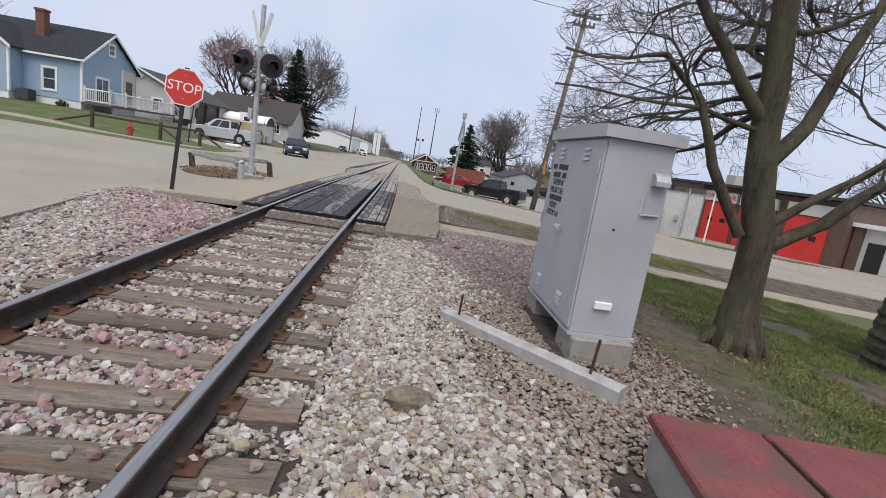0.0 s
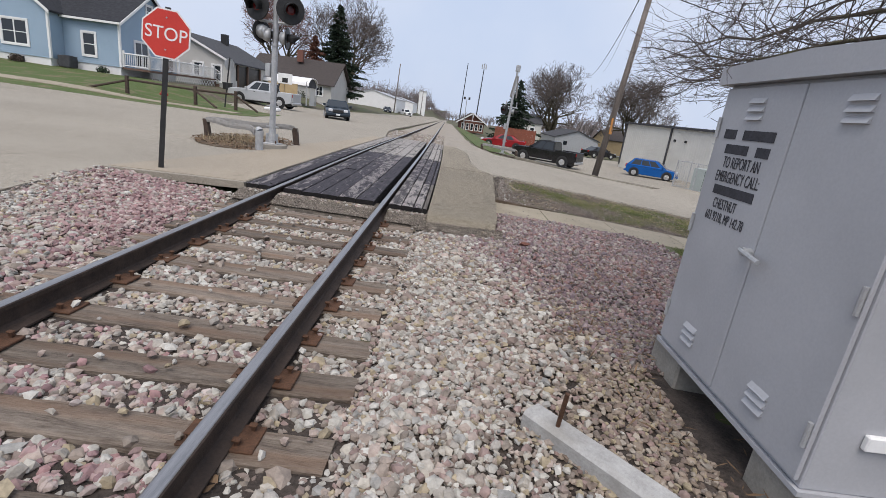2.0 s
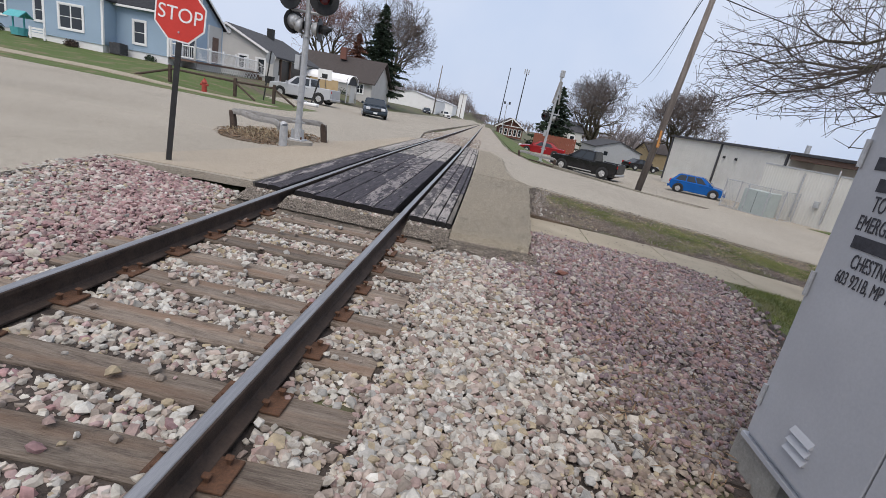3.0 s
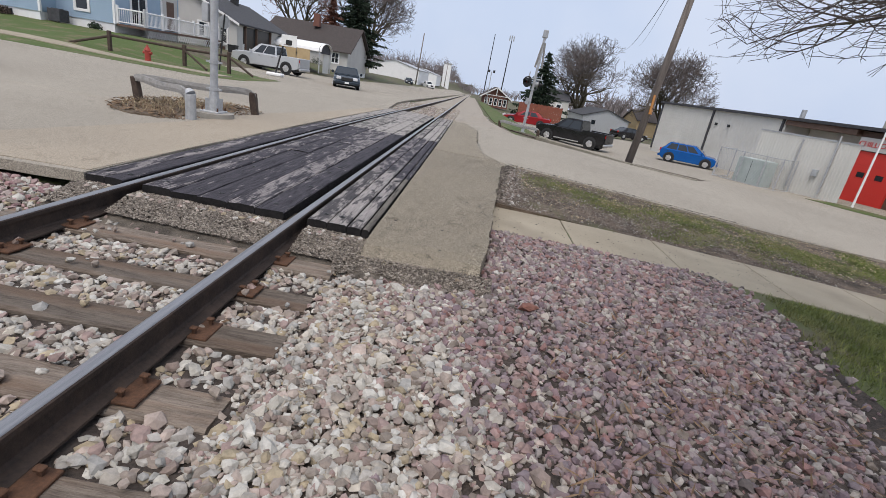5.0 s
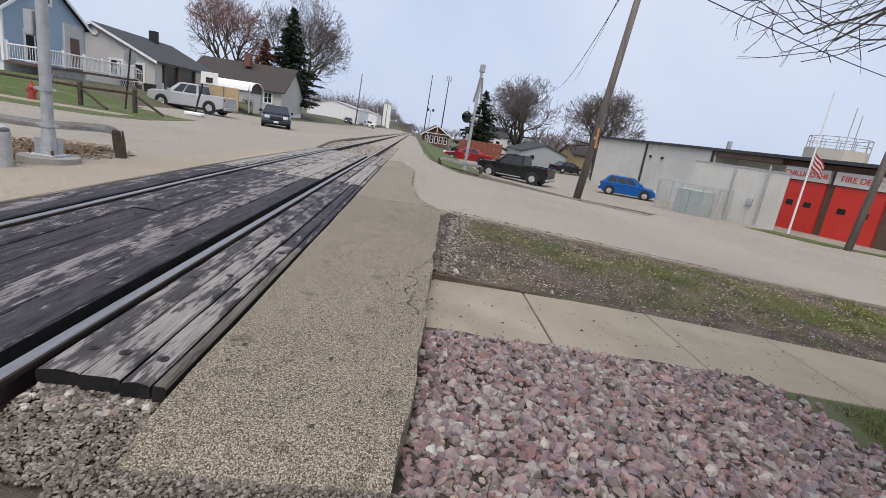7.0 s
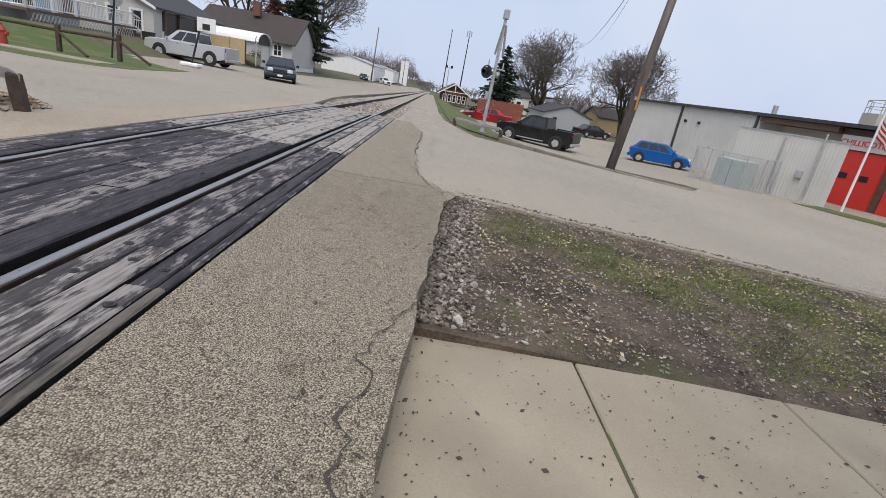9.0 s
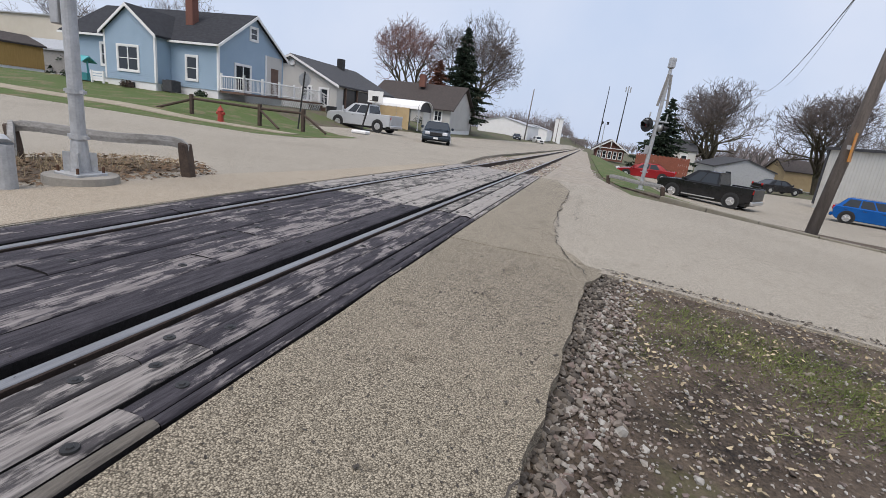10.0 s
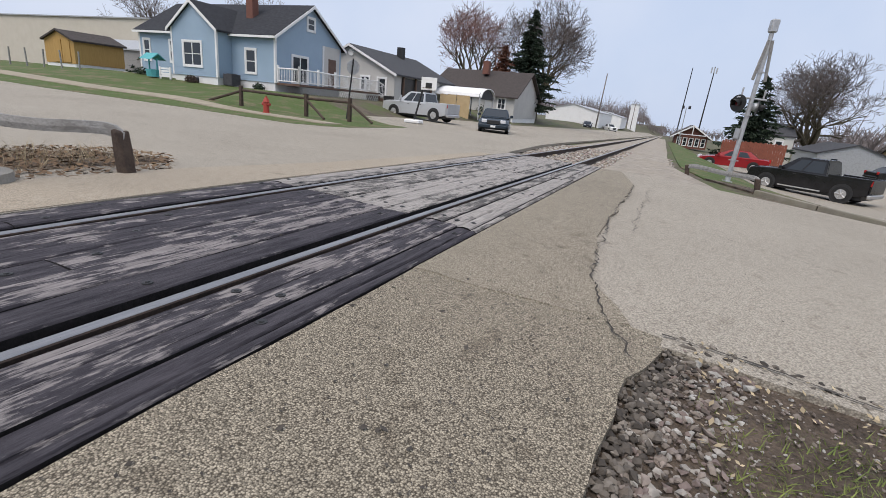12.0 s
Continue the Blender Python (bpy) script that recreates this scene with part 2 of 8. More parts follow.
M["rust"] = material("rusty_steel", (0.065, 0.036, 0.024), (0.14, 0.072, 0.042), 20, 0.85, 0.3, 0.4, 80)
M["cabinet"] = material("grey_cabinet_paint", (0.35, 0.355, 0.375), (0.41, 0.415, 0.435), 2, 0.5, 0.0, 0.06, 60, (0.31, 0.315, 0.33), 1.4, 0.6)
M["post_concrete"] = material("pale_post_concrete", (0.29, 0.285, 0.275), (0.44, 0.435, 0.42), 9, 0.85, 0, 0.4, 70, (0.24, 0.225, 0.2), 5, 0.6)
M["galv"] = material("galvanised_steel", (0.36, 0.37, 0.38), (0.5, 0.51, 0.52), 12, 0.5, 0.4, 0.08, 50, (0.25, 0.25, 0.25), 5, 0.4)
M["black_paint"] = material("black_paint", (0.012, 0.012, 0.013), (0.03, 0.03, 0.03), 10, 0.5, 0, 0.1, 60)
M["stencil"] = material("stencil_black", (0.02, 0.02, 0.025), (0.05, 0.05, 0.06), 20, 0.7, 0, 0, 60)
M["sign_red"] = material("sign_red", (0.50, 0.035, 0.025), (0.58, 0.05, 0.035), 3, 0.45, 0, 0.02, 40)
M["white"] = material("white_paint", (0.72, 0.72, 0.71), (0.8, 0.8, 0.79), 3, 0.6, 0, 0.05, 40, (0.6, 0.6, 0.58), 1, 0.3)
M["siding"] = material("blue_siding", (0.27, 0.365, 0.465), (0.32, 0.42, 0.52), 1, 0.65, 0, 0.05, 40, (0.26, 0.35, 0.445), 0.5, 0.4)
M["grey_siding"] = material("grey_siding", (0.44, 0.43, 0.41), (0.52, 0.51, 0.48), 1, 0.7, 0, 0.05, 40)
M["shingle"] = material("dark_shingles", (0.012, 0.013, 0.017), (0.035, 0.037, 0.043), 5, 0.9, 0, 0.5, 25, stretch=(1, 1, 1))
M["shingle_grey"] = material("grey_shingles", (0.035, 0.036, 0.041), (0.075, 0.076, 0.081), 5, 0.9, 0, 0.5, 25)
M["shingle_brown"] = material("brown_shingles", (0.035, 0.029, 0.027), (0.075, 0.062, 0.056), 5, 0.9, 0, 0.5, 25)
M["brick"] = material("red_brick", (0.12, 0.055, 0.042), (0.22, 0.10, 0.075), 9, 0.9, 0, 0.4, 30, stretch=(1, 1, 4))
M["glass"] = glass("window_glass")
M["bark"] = material("tree_bark", (0.032, 0.026, 0.019), (0.125, 0.102, 0.072), 3, 0.95, 0, 1.0, 14, (0.11, 0.12, 0.045), 1.0, 0.45, stretch=(3, 3, 0.7), bump_distance=0.03)
# near tree's twigs: silhouette against the sky put into a darker colour
M["dark_twig"] = material("dark_twigs", (0.045, 0.037, 0.033), (0.105, 0.087, 0.077), 3, 0.95, 0, 0, 14)
M["twig"] = material("twigs", (0.085, 0.072, 0.066), (0.15, 0.125, 0.115), 3, 0.95, 0, 0, 14)
M["twig_red"] = material("budding_twigs", (0.14, 0.075, 0.065), (0.25, 0.15, 0.13), 3, 0.95, 0, 0, 14)
M["pole_wood"] = material("utility_pole_wood", (0.11, 0.094, 0.084), (0.22, 0.19, 0.17), 2, 0.9, 0, 0.5, 18, stretch=(5, 5, 0.5))
M["metal_wall"] = material("white_metal_cladding", (0.55, 0.54, 0.5), (0.62, 0.61, 0.57), 1, 0.6, 0, 0.04, 40, (0.48, 0.47, 0.43), 0.4, 0.5)
M["door_red"] = material("fire_door_red", (0.58, 0.035, 0.025), (0.66, 0.05, 0.035), 1, 0.5, 0, 0.03, 30)
M["brown_trim"] = material("brown_trim", (0.10, 0.06, 0.045), (0.15, 0.095, 0.07), 3, 0.7, 0, 0.1, 30)
M["pale_gravel"] = material("pale_gravel", (0.2, 0.175, 0.145), (0.42, 0.375, 0.315), 3, 0.95, 0, 0.8, 35, (0.3, 0.26, 0.2), 0.5, 0.5, bump_distance=0.03)
M["needle"] = material("spruce_needles", (0.012, 0.022, 0.014), (0.035, 0.055, 0.03), 3, 0.9, 0, 0, 14, island=0.3)
M["rusty_leaf"] = material("dry_russet_leaves", (0.11, 0.045, 0.03), (0.2, 0.09, 0.06), 3, 0.9, 0, 0, 14, island=0.3)
M["grass_blade"] = material("grass_blades", (0.06, 0.09, 0.02), (0.19, 0.22, 0.06), 2, 0.8, 0, 0, 14, (0.22, 0.2, 0.09), 1.5, 0.5, island=0.3)
M["straw"] = material("dead_grass", (0.28, 0.22, 0.13), (0.46, 0.38, 0.25), 2, 0.9, 0, 0, 14, island=0.3)
M["dead_leaf"] = material("dead_leaves", (0.09, 0.055, 0.032), (0.22, 0.145, 0.085), 2, 0.9, 0, 0, 14, island=0.35)
M["tyre"] = material("tyre_rubber", (0.012, 0.012, 0.012), (0.025, 0.025, 0.025), 10, 0.85, 0, 0.1, 60)
M["alloy"] = material("alloy_wheel", (0.5, 0.5, 0.5), (0.6, 0.6, 0.6), 10, 0.35, 0.7, 0, 60)
M["silver"] = material("silver_paint", (0.48, 0.49, 0.5), (0.54, 0.55, 0.56), 1, 0.3, 0.35, 0, 60, (0.4, 0.4, 0.4), 2, 0.3)
M["black_car"] = material("black_car_paint", (0.008, 0.008, 0.009), (0.014, 0.014, 0.016), 1, 0.15, 0, 0, 60, (0.03, 0.03, 0.03), 2, 0.3)
M["blue_car"] = material("blue_car_paint", (0.004, 0.085, 0.33), (0.01, 0.115, 0.4), 1, 0.18, 0.35, 0, 60)
M["red_car"] = material("red_car_paint", (0.22, 0.008, 0.012), (0.28, 0.014, 0.018), 1, 0.22, 0.1, 0, 60)
M["navy_car"] = material("dark_blue_car_paint", (0.02, 0.03, 0.042), (0.03, 0.042, 0.055), 1, 0.2, 0.2, 0, 60)
M["lamp_clear"] = material("clear_lamp", (0.55, 0.56, 0.58), (0.7, 0.7, 0.72), 10, 0.1, 0, 0, 60)
M["lamp_red"] = material("red_lamp", (0.35, 0.01, 0.01), (0.45, 0.02, 0.02), 10, 0.15, 0, 0, 60)
M["hydrant_red"] = material("hydrant_red", (0.26, 0.035, 0.024), (0.36, 0.055, 0.038), 6, 0.6, 0, 0.1, 40)
M["dark_wood"] = material("dark_fence_wood", (0.04, 0.028, 0.022), (0.09, 0.065, 0.05), 4, 0.9, 0, 0.4, 25, stretch=(2, 2, 2))
M["grey_wood"] = material("silvered_wood", (0.17, 0.165, 0.158), (0.42, 0.41, 0.39), 3, 0.9, 0, 0.6, 20, (0.08, 0.07, 0.06), 3, 0.6, stretch=(1, 3, 3))
M["tan_wall"] = material("tan_wall", (0.42, 0.31, 0.17), (0.5, 0.38, 0.22), 2, 0.8, 0, 0.1, 30)
M["yellow_wood"] = material("yellow_shed_wood", (0.36, 0.22, 0.07), (0.46, 0.29, 0.10), 2, 0.8, 0, 0.2, 30, stretch=(5, 5, 0.6))
M["cream"] = material("cream_wall", (0.5, 0.46, 0.38), (0.56, 0.52, 0.44), 1, 0.8, 0, 0.05, 30)
M["fence_red"] = material("red_brown_fence", (0.17, 0.055, 0.035), (0.25, 0.085, 0.052), 3, 0.8, 0, 0.2, 30)
M["orange_sleeve"] = material("orange_rusty_sleeve", (0.33, 0.11, 0.05), (0.45, 0.17, 0.085), 5, 0.7, 0, 0.2, 30, (0.2, 0.08, 0.05), 3, 0.6)
M["far_wood"] = material("far_bare_woods", (0.16, 0.14, 0.14), (0.24, 0.21, 0.205), 0.2, 0.95, 0, 0, 2, island=0.25)
M["crack"] = material("crack_shadow_tar", (0.035, 0.03, 0.026), (0.08, 0.07, 0.06), 6, 0.95, 0, 0.3, 60)
M["dark_grit"] = material("dark_asphalt_grit", (0.04, 0.034, 0.028), (0.2, 0.172, 0.14), 6, 0.95, 0, 1.0, 90, bump_distance=0.02)
M["curb_paint"] = material("worn_kerb", (0.17, 0.155, 0.125), (0.27, 0.25, 0.2), 3, 0.9, 0, 0.3, 40, (0.13, 0.12, 0.07), 2, 0.5)
M["orange_sign"] = material("orange_sign", (0.5, 0.2, 0.03), (0.58, 0.26, 0.05), 4, 0.6, 0, 0, 40)
M["teal"] = material("teal_paint", (0.06, 0.3, 0.32), (0.1, 0.38, 0.4), 4, 0.6, 0, 0.1, 40)
M["transformer_green"] = material("pale_green_metal", (0.33, 0.38, 0.36), (0.4, 0.45, 0.43), 2, 0.5, 0, 0.05, 40)
M["dirt"] = material("brown_dirt", (0.07, 0.05, 0.036), (0.2, 0.155, 0.112), 3, 0.95, 0, 0.8, 50, (0.25, 0.2, 0.14), 1.5, 0.5, bump_distance=0.02)
M["rubble_tan"] = material("tan_concrete_rubble", (0.16, 0.125, 0.085), (0.36, 0.3, 0.225), 14, 0.95, 0, 1.0, 70, (0.12, 0.095, 0.07), 9, 0.7, bump_distance=0.02)

# ---- building helpers ----
def box(bm, x0, x1, y0, y1, z0, z1, m=None, bevel=0.0):
    """Adds a box to bm, moved by m."""
    made = bmesh.ops.create_cube(bm, size=1.0)["verts"]
    bmesh.ops.scale(bm, vec=(x1 - x0, y1 - y0, z1 - z0), verts=made)
    bmesh.ops.translate(bm, vec=((x0 + x1) / 2, (y0 + y1) / 2, (z0 + z1) / 2), verts=made)
    if bevel:
        edges = list({e for v in made for e in v.link_edges})
        out = bmesh.ops.bevel(bm, geom=edges, offset=bevel, segments=1, affect="EDGES")
        made = list(set(out["verts"]) | {v for v in made if v.is_valid})
    if m is not None:
        bmesh.ops.transform(bm, matrix=m, verts=made)
    return bm


def tube(bm, a, b, r0, r1=None, sides=10, caps=True):
    """Adds a tapered rod from a to b."""
    a, b = Vector(a), Vector(b)
    r1 = r0 if r1 is None else r1
    made = bmesh.ops.create_cone(bm, cap_ends=caps, cap_tris=False, segments=sides, radius1=r0, radius2=r1, depth=(b - a).length)["verts"]
    turn = (b - a).to_track_quat("Z", "Y").to_matrix().to_4x4()
    bmesh.ops.transform(bm, matrix=Matrix.Translation((a + b) / 2) @ turn, verts=made)
    return bm


def prism(bm, outline, axis, lo, hi):
    """Adds a solid: an outline of (u, v) pairs swept along an axis; axis 'x': (y, z), 'y': (x, z), 'z': (x, y)."""
    def place(u, v, w):
        return {"x": (w, u, v), "y": (u, w, v), "z": (u, v, w)}[axis]
    low = [bm.verts.new(place(u, v, lo)) for u, v in outline]
    high = [bm.verts.new(place(u, v, hi)) for u, v in outline]
    k = len(outline)
    faces = [bm.faces.new(low), bm.faces.new(high[::-1])]
    for i in range(k):
        faces.append(bm.faces.new((low[i], high[i], high[(i + 1) % k], low[(i + 1) % k])))
    bmesh.ops.recalc_face_normals(bm, faces=faces)
    return bm


def mesh_of(name, bm, mat, smooth=False):
    data = bpy.data.meshes.new(name)
    bm.to_mesh(data)
    bm.free()
    data.materials.append(mat)
    if smooth:
        data.shade_smooth()
    return data


def part(name, bm, mat, parent, label="", smooth=False):
    """Links a bmesh as one mesh object under a thing or a part."""
    ob = new(name, bm if isinstance(bm, bpy.types.Mesh) else mesh_of(name, bm, mat, smooth))
    ob.parent = parent
    return tagged(ob, label)


def thing(name, label, category, m=None, group="", kind=""):
    ob = new(name)
    ob.matrix_world = m if m is not None else Matrix()
    return tagged(ob, label, category, group, kind)


def solid(name, bm, mat, label, category, m=None, group="", kind="", smooth=False):
    ob = new(name, bm if isinstance(bm, bpy.types.Mesh) else mesh_of(name, bm, mat, smooth))
    if m is not None:
        ob.matrix_world = m
    return tagged(ob, label, category, group, kind)


def raw(name, verts, faces, mat, smooth=False):
    data = bpy.data.meshes.new(name)
    data.from_pydata([tuple(v) for v in verts], [], [tuple(f) for f in faces])
    data.update()
    data.materials.append(mat)
    if smooth:
        data.shade_smooth()
    return data


def B():
    return bmesh.new()


def lerp(x, pairs):
    xs, ys = zip(*pairs)
    return float(np.interp(x, xs, ys))


def smooth01(t):
    t = min(1.0, max(0.0, t))
    return t * t * (3 - 2 * t)


def east_fall(x, y):
    return -0.75 * smooth01((y - 15) / 14) * smooth01((x - 4) / 5)


def G(x, y):
    """Height of the ground: the tracks on a low crown, the street falling away to one side, a lawn rising on the other."""
    if x >= 0:
        z = lerp(x, [(0, -0.2), (1.3, -0.2), (2.3, -0.19), (3.5, -0.23), (5, -0.3), (9, -0.6), (20, -1.25), (40, -1.5), (3000, -1.5)])
        z = max(-1.5, z + east_fall(x, y))
        if 2.55 < y < 5.75 and x > 2.4:
            z = lerp(x, [(2.4, -0.02), (3.4, -0.1), (5.5, -0.27), (9, -0.57), (20, -1.22), (40, -1.47)]) - 0.035 - 0.03 * (5.6 - y)
    else:
        z = lerp(-x, [(0, -0.2), (1.3, -0.2), (3.2, -0.06), (10, -0.06), (3000, -0.06)])
        rise = min(1.0, max(0.0, (y - 16.6) / 12)) * smooth01((-x - 14.2) / 5)
        back = smooth01((-x - 20) / 20) * 0.4 * min(1, max(0, (y - 10) / 10))
        z += 0.85 * rise * (1 - smooth01((y - 60) / 60)) + back
    return z


def patch(name, ys, xl, xr, dz, mat, label, category, nx=8, skirt=0.15, ragged=0.0, kind="structure", crown=None, ragged_left=False):
    """A sheet laid on the ground between two edges, functions of y, with a skirt round it."""
    verts, faces = [], []
    rows = len(ys)
    for y in ys:
        a, b = xl(y), xr(y)
        a += (ragged if ragged_left else 0) * noise.noise((a * 3, y * 4, 1.3))
        b += ragged * noise.noise((b * 3, y * 4, 7.7))
        for i in range(nx + 1):
            x = a + (b - a) * i / nx
            yy = y
            if y in (ys[0], ys[-1]):
                yy += ragged * noise.noise((x * 4, y, 3.1))
            verts.append((x, yy, (crown(x, yy) if crown else G(x, yy)) + dz))
    for j in range(rows - 1):
        for i in range(nx):
            a = j * (nx + 1) + i
            faces.append((a, a + 1, a + nx + 2, a + nx + 1))
    border = [i for i in range(nx + 1)] + [j * (nx + 1) + nx for j in range(1, rows)] + [(rows - 1) * (nx + 1) + i for i in range(nx - 1, -1, -1)] + [j * (nx + 1) for j in range(rows - 2, 0, -1)]
    base = len(verts)
    for i in border:
        v = verts[i]
        verts.append((v[0], v[1], v[2] - skirt))
    k = len(border)
    for i in range(k):
        faces.append((border[i], base + i, base + (i + 1) % k, border[(i + 1) % k]))
    return solid(name, raw(name, verts, faces, mat), mat, label, category, kind=kind)


def steps(a, b, n):
    return [a + (b - a) * i / n for i in range(n + 1)]

# ---- the setting: ground, streets, verge, pavement ----
def ground_sheet():
    xs = [-2500, -900, -400, -200, -120, -80] + steps(-60, -16, 22) + steps(-15, 15, 60) + steps(16, 60, 22) + [80, 120, 200, 400, 900, 2500]
    ys = [-1500, -400, -120, -60, -40] + steps(-30, -12, 9) + steps(-11, 30, 82) + steps(31, 60, 15) + [70, 85, 100, 130, 170, 230, 320, 450, 700, 1100, 1800, 3500]
    verts = [(x, y, G(x, y) + 0.012 * noise.noise((x * 1.3, y * 1.3, 0)) - (0.12 if 1.9 < x < 9.1 and 2.4 < y < 5.9 else 0.02)) for y in ys for x in xs]
    k = len(xs)
    faces = [(j * k + i, j * k + i + 1, (j + 1) * k + i + 1, (j + 1) * k + i) for j in range(len(ys) - 1) for i in range(k - 1)]
    return solid("ground", raw("ground", verts, faces, M["ground"], True), M["ground"], "patchy spring grass and bare soil round the crossing", "ground", kind="structure")


ground_sheet()


def flat_right(x, y):
    """The asphalt beside the rails is level with them and then falls to the street."""
    return max(-1.47, lerp(x, [(1.4, -0.012), (2.6, -0.03), (3.4, -0.1), (5.5, -0.27), (9, -0.57), (20, -1.22), (40, -1.47), (100, -1.47)]) + east_fall(x, y))


def flat_left(x, y):
    z = lerp(-x, [(1.2, -0.012), (2.0, -0.02), (3.2, -0.04), (10, -0.04), (100, -0.04)])
    return z + smooth01((-x - 20) / 20) * 0.4 * min(1, max(0, (y - 10) / 10))


patch("asphalt_apron", steps(-0.42, 5.6, 44), lambda y: 1.43, lambda y: lerp(y, [(-0.4, 2.35), (1.2, 2.47), (2.6, 2.55), (5.0, 2.72), (5.6, 2.9)]), 0, M["asphalt"],
      "worn chip-seal asphalt strip beside the crossing timbers", "pavement", 14, 0.2, 0.03,
      crown=lambda x, y: flat_right(x, y) - 1.1 * max(0.0, -0.02 - y) ** 2 + 0.012 * noise.noise((x * 2.2, y * 1.6, 5)))
patch("asphalt_apron", steps(5.6, 15.0, 40), lambda y: 1.43, lambda y: lerp(y, [(5.6, 2.72), (6.1, 2.44), (7.6, 2.28), (12.5, 2.32), (15, 1.9)]), 0.005, M["seam_strip"],
      "worn chip-seal strip along the street seam", "pavement", 8, 0.02, 0.05, crown=flat_right)
patch("road_east", steps(5.5, 15.2, 20), lambda y: 1.43, lambda y: 90, 0, M["road"], "grey asphalt street falling away from the tracks", "road", 60, 0.1, 0.05, crown=flat_right)
patch("road_east_lot", steps(15.2, 60, 30), lambda y: lerp(y, [(15.2, 11), (17, 12.5), (20, 12.5), (60, 12.5)]), lambda y: 60, -0.004, M["road"], "asphalt lot before the fire station", "road", 20, 0.1, 0.05, crown=flat_right)
patch("parking_lot", steps(18.6, 64, 20), lambda y: lerp(y, [(17, 8.6), (24, 7.0), (64, 6.4)]), lambda y: 13, -0.008, M["road"], "asphalt parking lot", "road", 12, 0.1, 0.1, crown=flat_right)
patch("track_shoulder", steps(15.2, 140, 50), lambda y: 1.43, lambda y: lerp(y, [(15, 4.3), (22, 3.0), (140, 3.0)]), -0.02, M["pale_gravel"], "pale gravel shoulder beside the rails", "ground", 6, 0.2, 0.1,
      crown=lambda x, y: lerp(x, [(1.4, -0.05), (3, -0.12), (4.5, -0.25)]))
patch("road_west", steps(0.36, 16.5, 28), lambda y: -90 if y > 5.3 else lerp(y, [(0.3, -8.4), (4.6, -10.6), (5.3, -12.0)]), lambda y: -1.27, 0, M["road"], "wide grey asphalt street beside the railway", "road", 60, 0.1, 0.03, crown=flat_left)
patch("road_southwest", steps(-40, 0.38, 50), lambda y: -8.4, lambda y: lerp(y, [(-40, -2.3), (-4, -2.5), (-1.5, -3.0), (0.4, -3.35)]), 0.003, M["road"], "asphalt street beside the ballast", "road", 14, 0.1, 0.08, crown=flat_left)
patch("road_northwest", steps(16.5, 420, 60), lambda y: lerp(y, [(16.5, -9.6), (19, -8.3), (26, -9.2), (30, -17), (44, -17), (48, -12.5), (110, -11), (420, -9)]), lambda y: lerp(y, [(16, -1.3), (25, -2.2), (420, -2.2)]), 0.0, M["road"], "long asphalt lot running beside the rails", "road", 14, 0.1, 0.05, crown=flat_left)
patch("lawn_west", steps(16.5, 28.2, 12), lambda y: -60, lambda y: lerp(y, [(16.5, -9.4), (18, -8.3), (24, -8.8), (28.2, -10)]), 0.03, M["lawn"], "green front lawn rising to the blue house", "lawn", 30, 0.15, 0.1)
patch("front_walk", steps(18.3, 19.5, 2), lambda y: -60, lambda y: -9.4, 0.06, M["concrete"], "pale concrete pavement across the lawn", "pavement", 30, 0.06, 0.03)

# pavement slabs on the street side
def sidewalk():
    ob = thing("pavement", "pale concrete pavement slabs with grooved joints", "pavement", kind="structure")
    edges = [2.47, 3.45, 4.67, 5.9, 7.2, 8.4, 9.6, 10.8, 12.0, 13.2, 14.4, 15.6, 16.8, 18.0, 19.2, 20.4]
    for i in range(len(edges) - 1):
        x0, x1 = edges[i] + 0.006, edges[i + 1] - 0.006
        bm = B()
        zs = [G(x0, 2) - 0.05, G(x1, 2) - 0.05]
        y0, y1 = 1.36 - 0.012 * (x0 - 2.5), 2.62 - 0.03 * (x0 - 2.5)
        y2, y3 = 1.36 - 0.012 * (x1 - 2.5), 2.62 - 0.03 * (x1 - 2.5)
        low = [bm.verts.new(p) for p in ((x0, y0, zs[0] - 0.12), (x1, y2, zs[1] - 0.12), (x1, y3, zs[1] - 0.12), (x0, y1, zs[0] - 0.12))]
        top = [bm.verts.new((v.co.x, v.co.y, v.co.z + 0.16)) for v in low]
        bm.faces.new(top)
        for a in range(4):
            bm.faces.new((low[a], low[(a + 1) % 4], top[(a + 1) % 4], top[a]))
        bmesh.ops.bevel(bm, geom=[e for e in bm.edges if e.verts[0] in top and e.verts[1] in top], offset=0.008, segments=1, affect="EDGES")
        part("slab", bm, M["concrete"], ob)
    return ob


sidewalk()

patch("far_track_bed", steps(16.1, 430, 40), lambda y: -2.3, lambda y: 1.45, 0, M["pale_gravel"], "gravel bed of the rails beyond the crossing", "ground", 6, 0.05, 0.0, crown=lambda x, y: -0.17)

patch("sandy_strip", steps(0.45, 15, 60), lambda y: lerp(y, [(0.4, -3.3), (4, -2.5), (7, -2.4), (9, -2.0), (15, -1.7)]), lambda y: -1.285, 0, M["sandy"], "sandy worn asphalt strip along the crossing planks", "pavement", 8, 0.02, 0.0,
      crown=lambda x, y: flat_left(x, y) + 0.007, ragged_left=True)

# ---- the railway ----
RAIL_X = 0.785
PLANK_END = 7.1


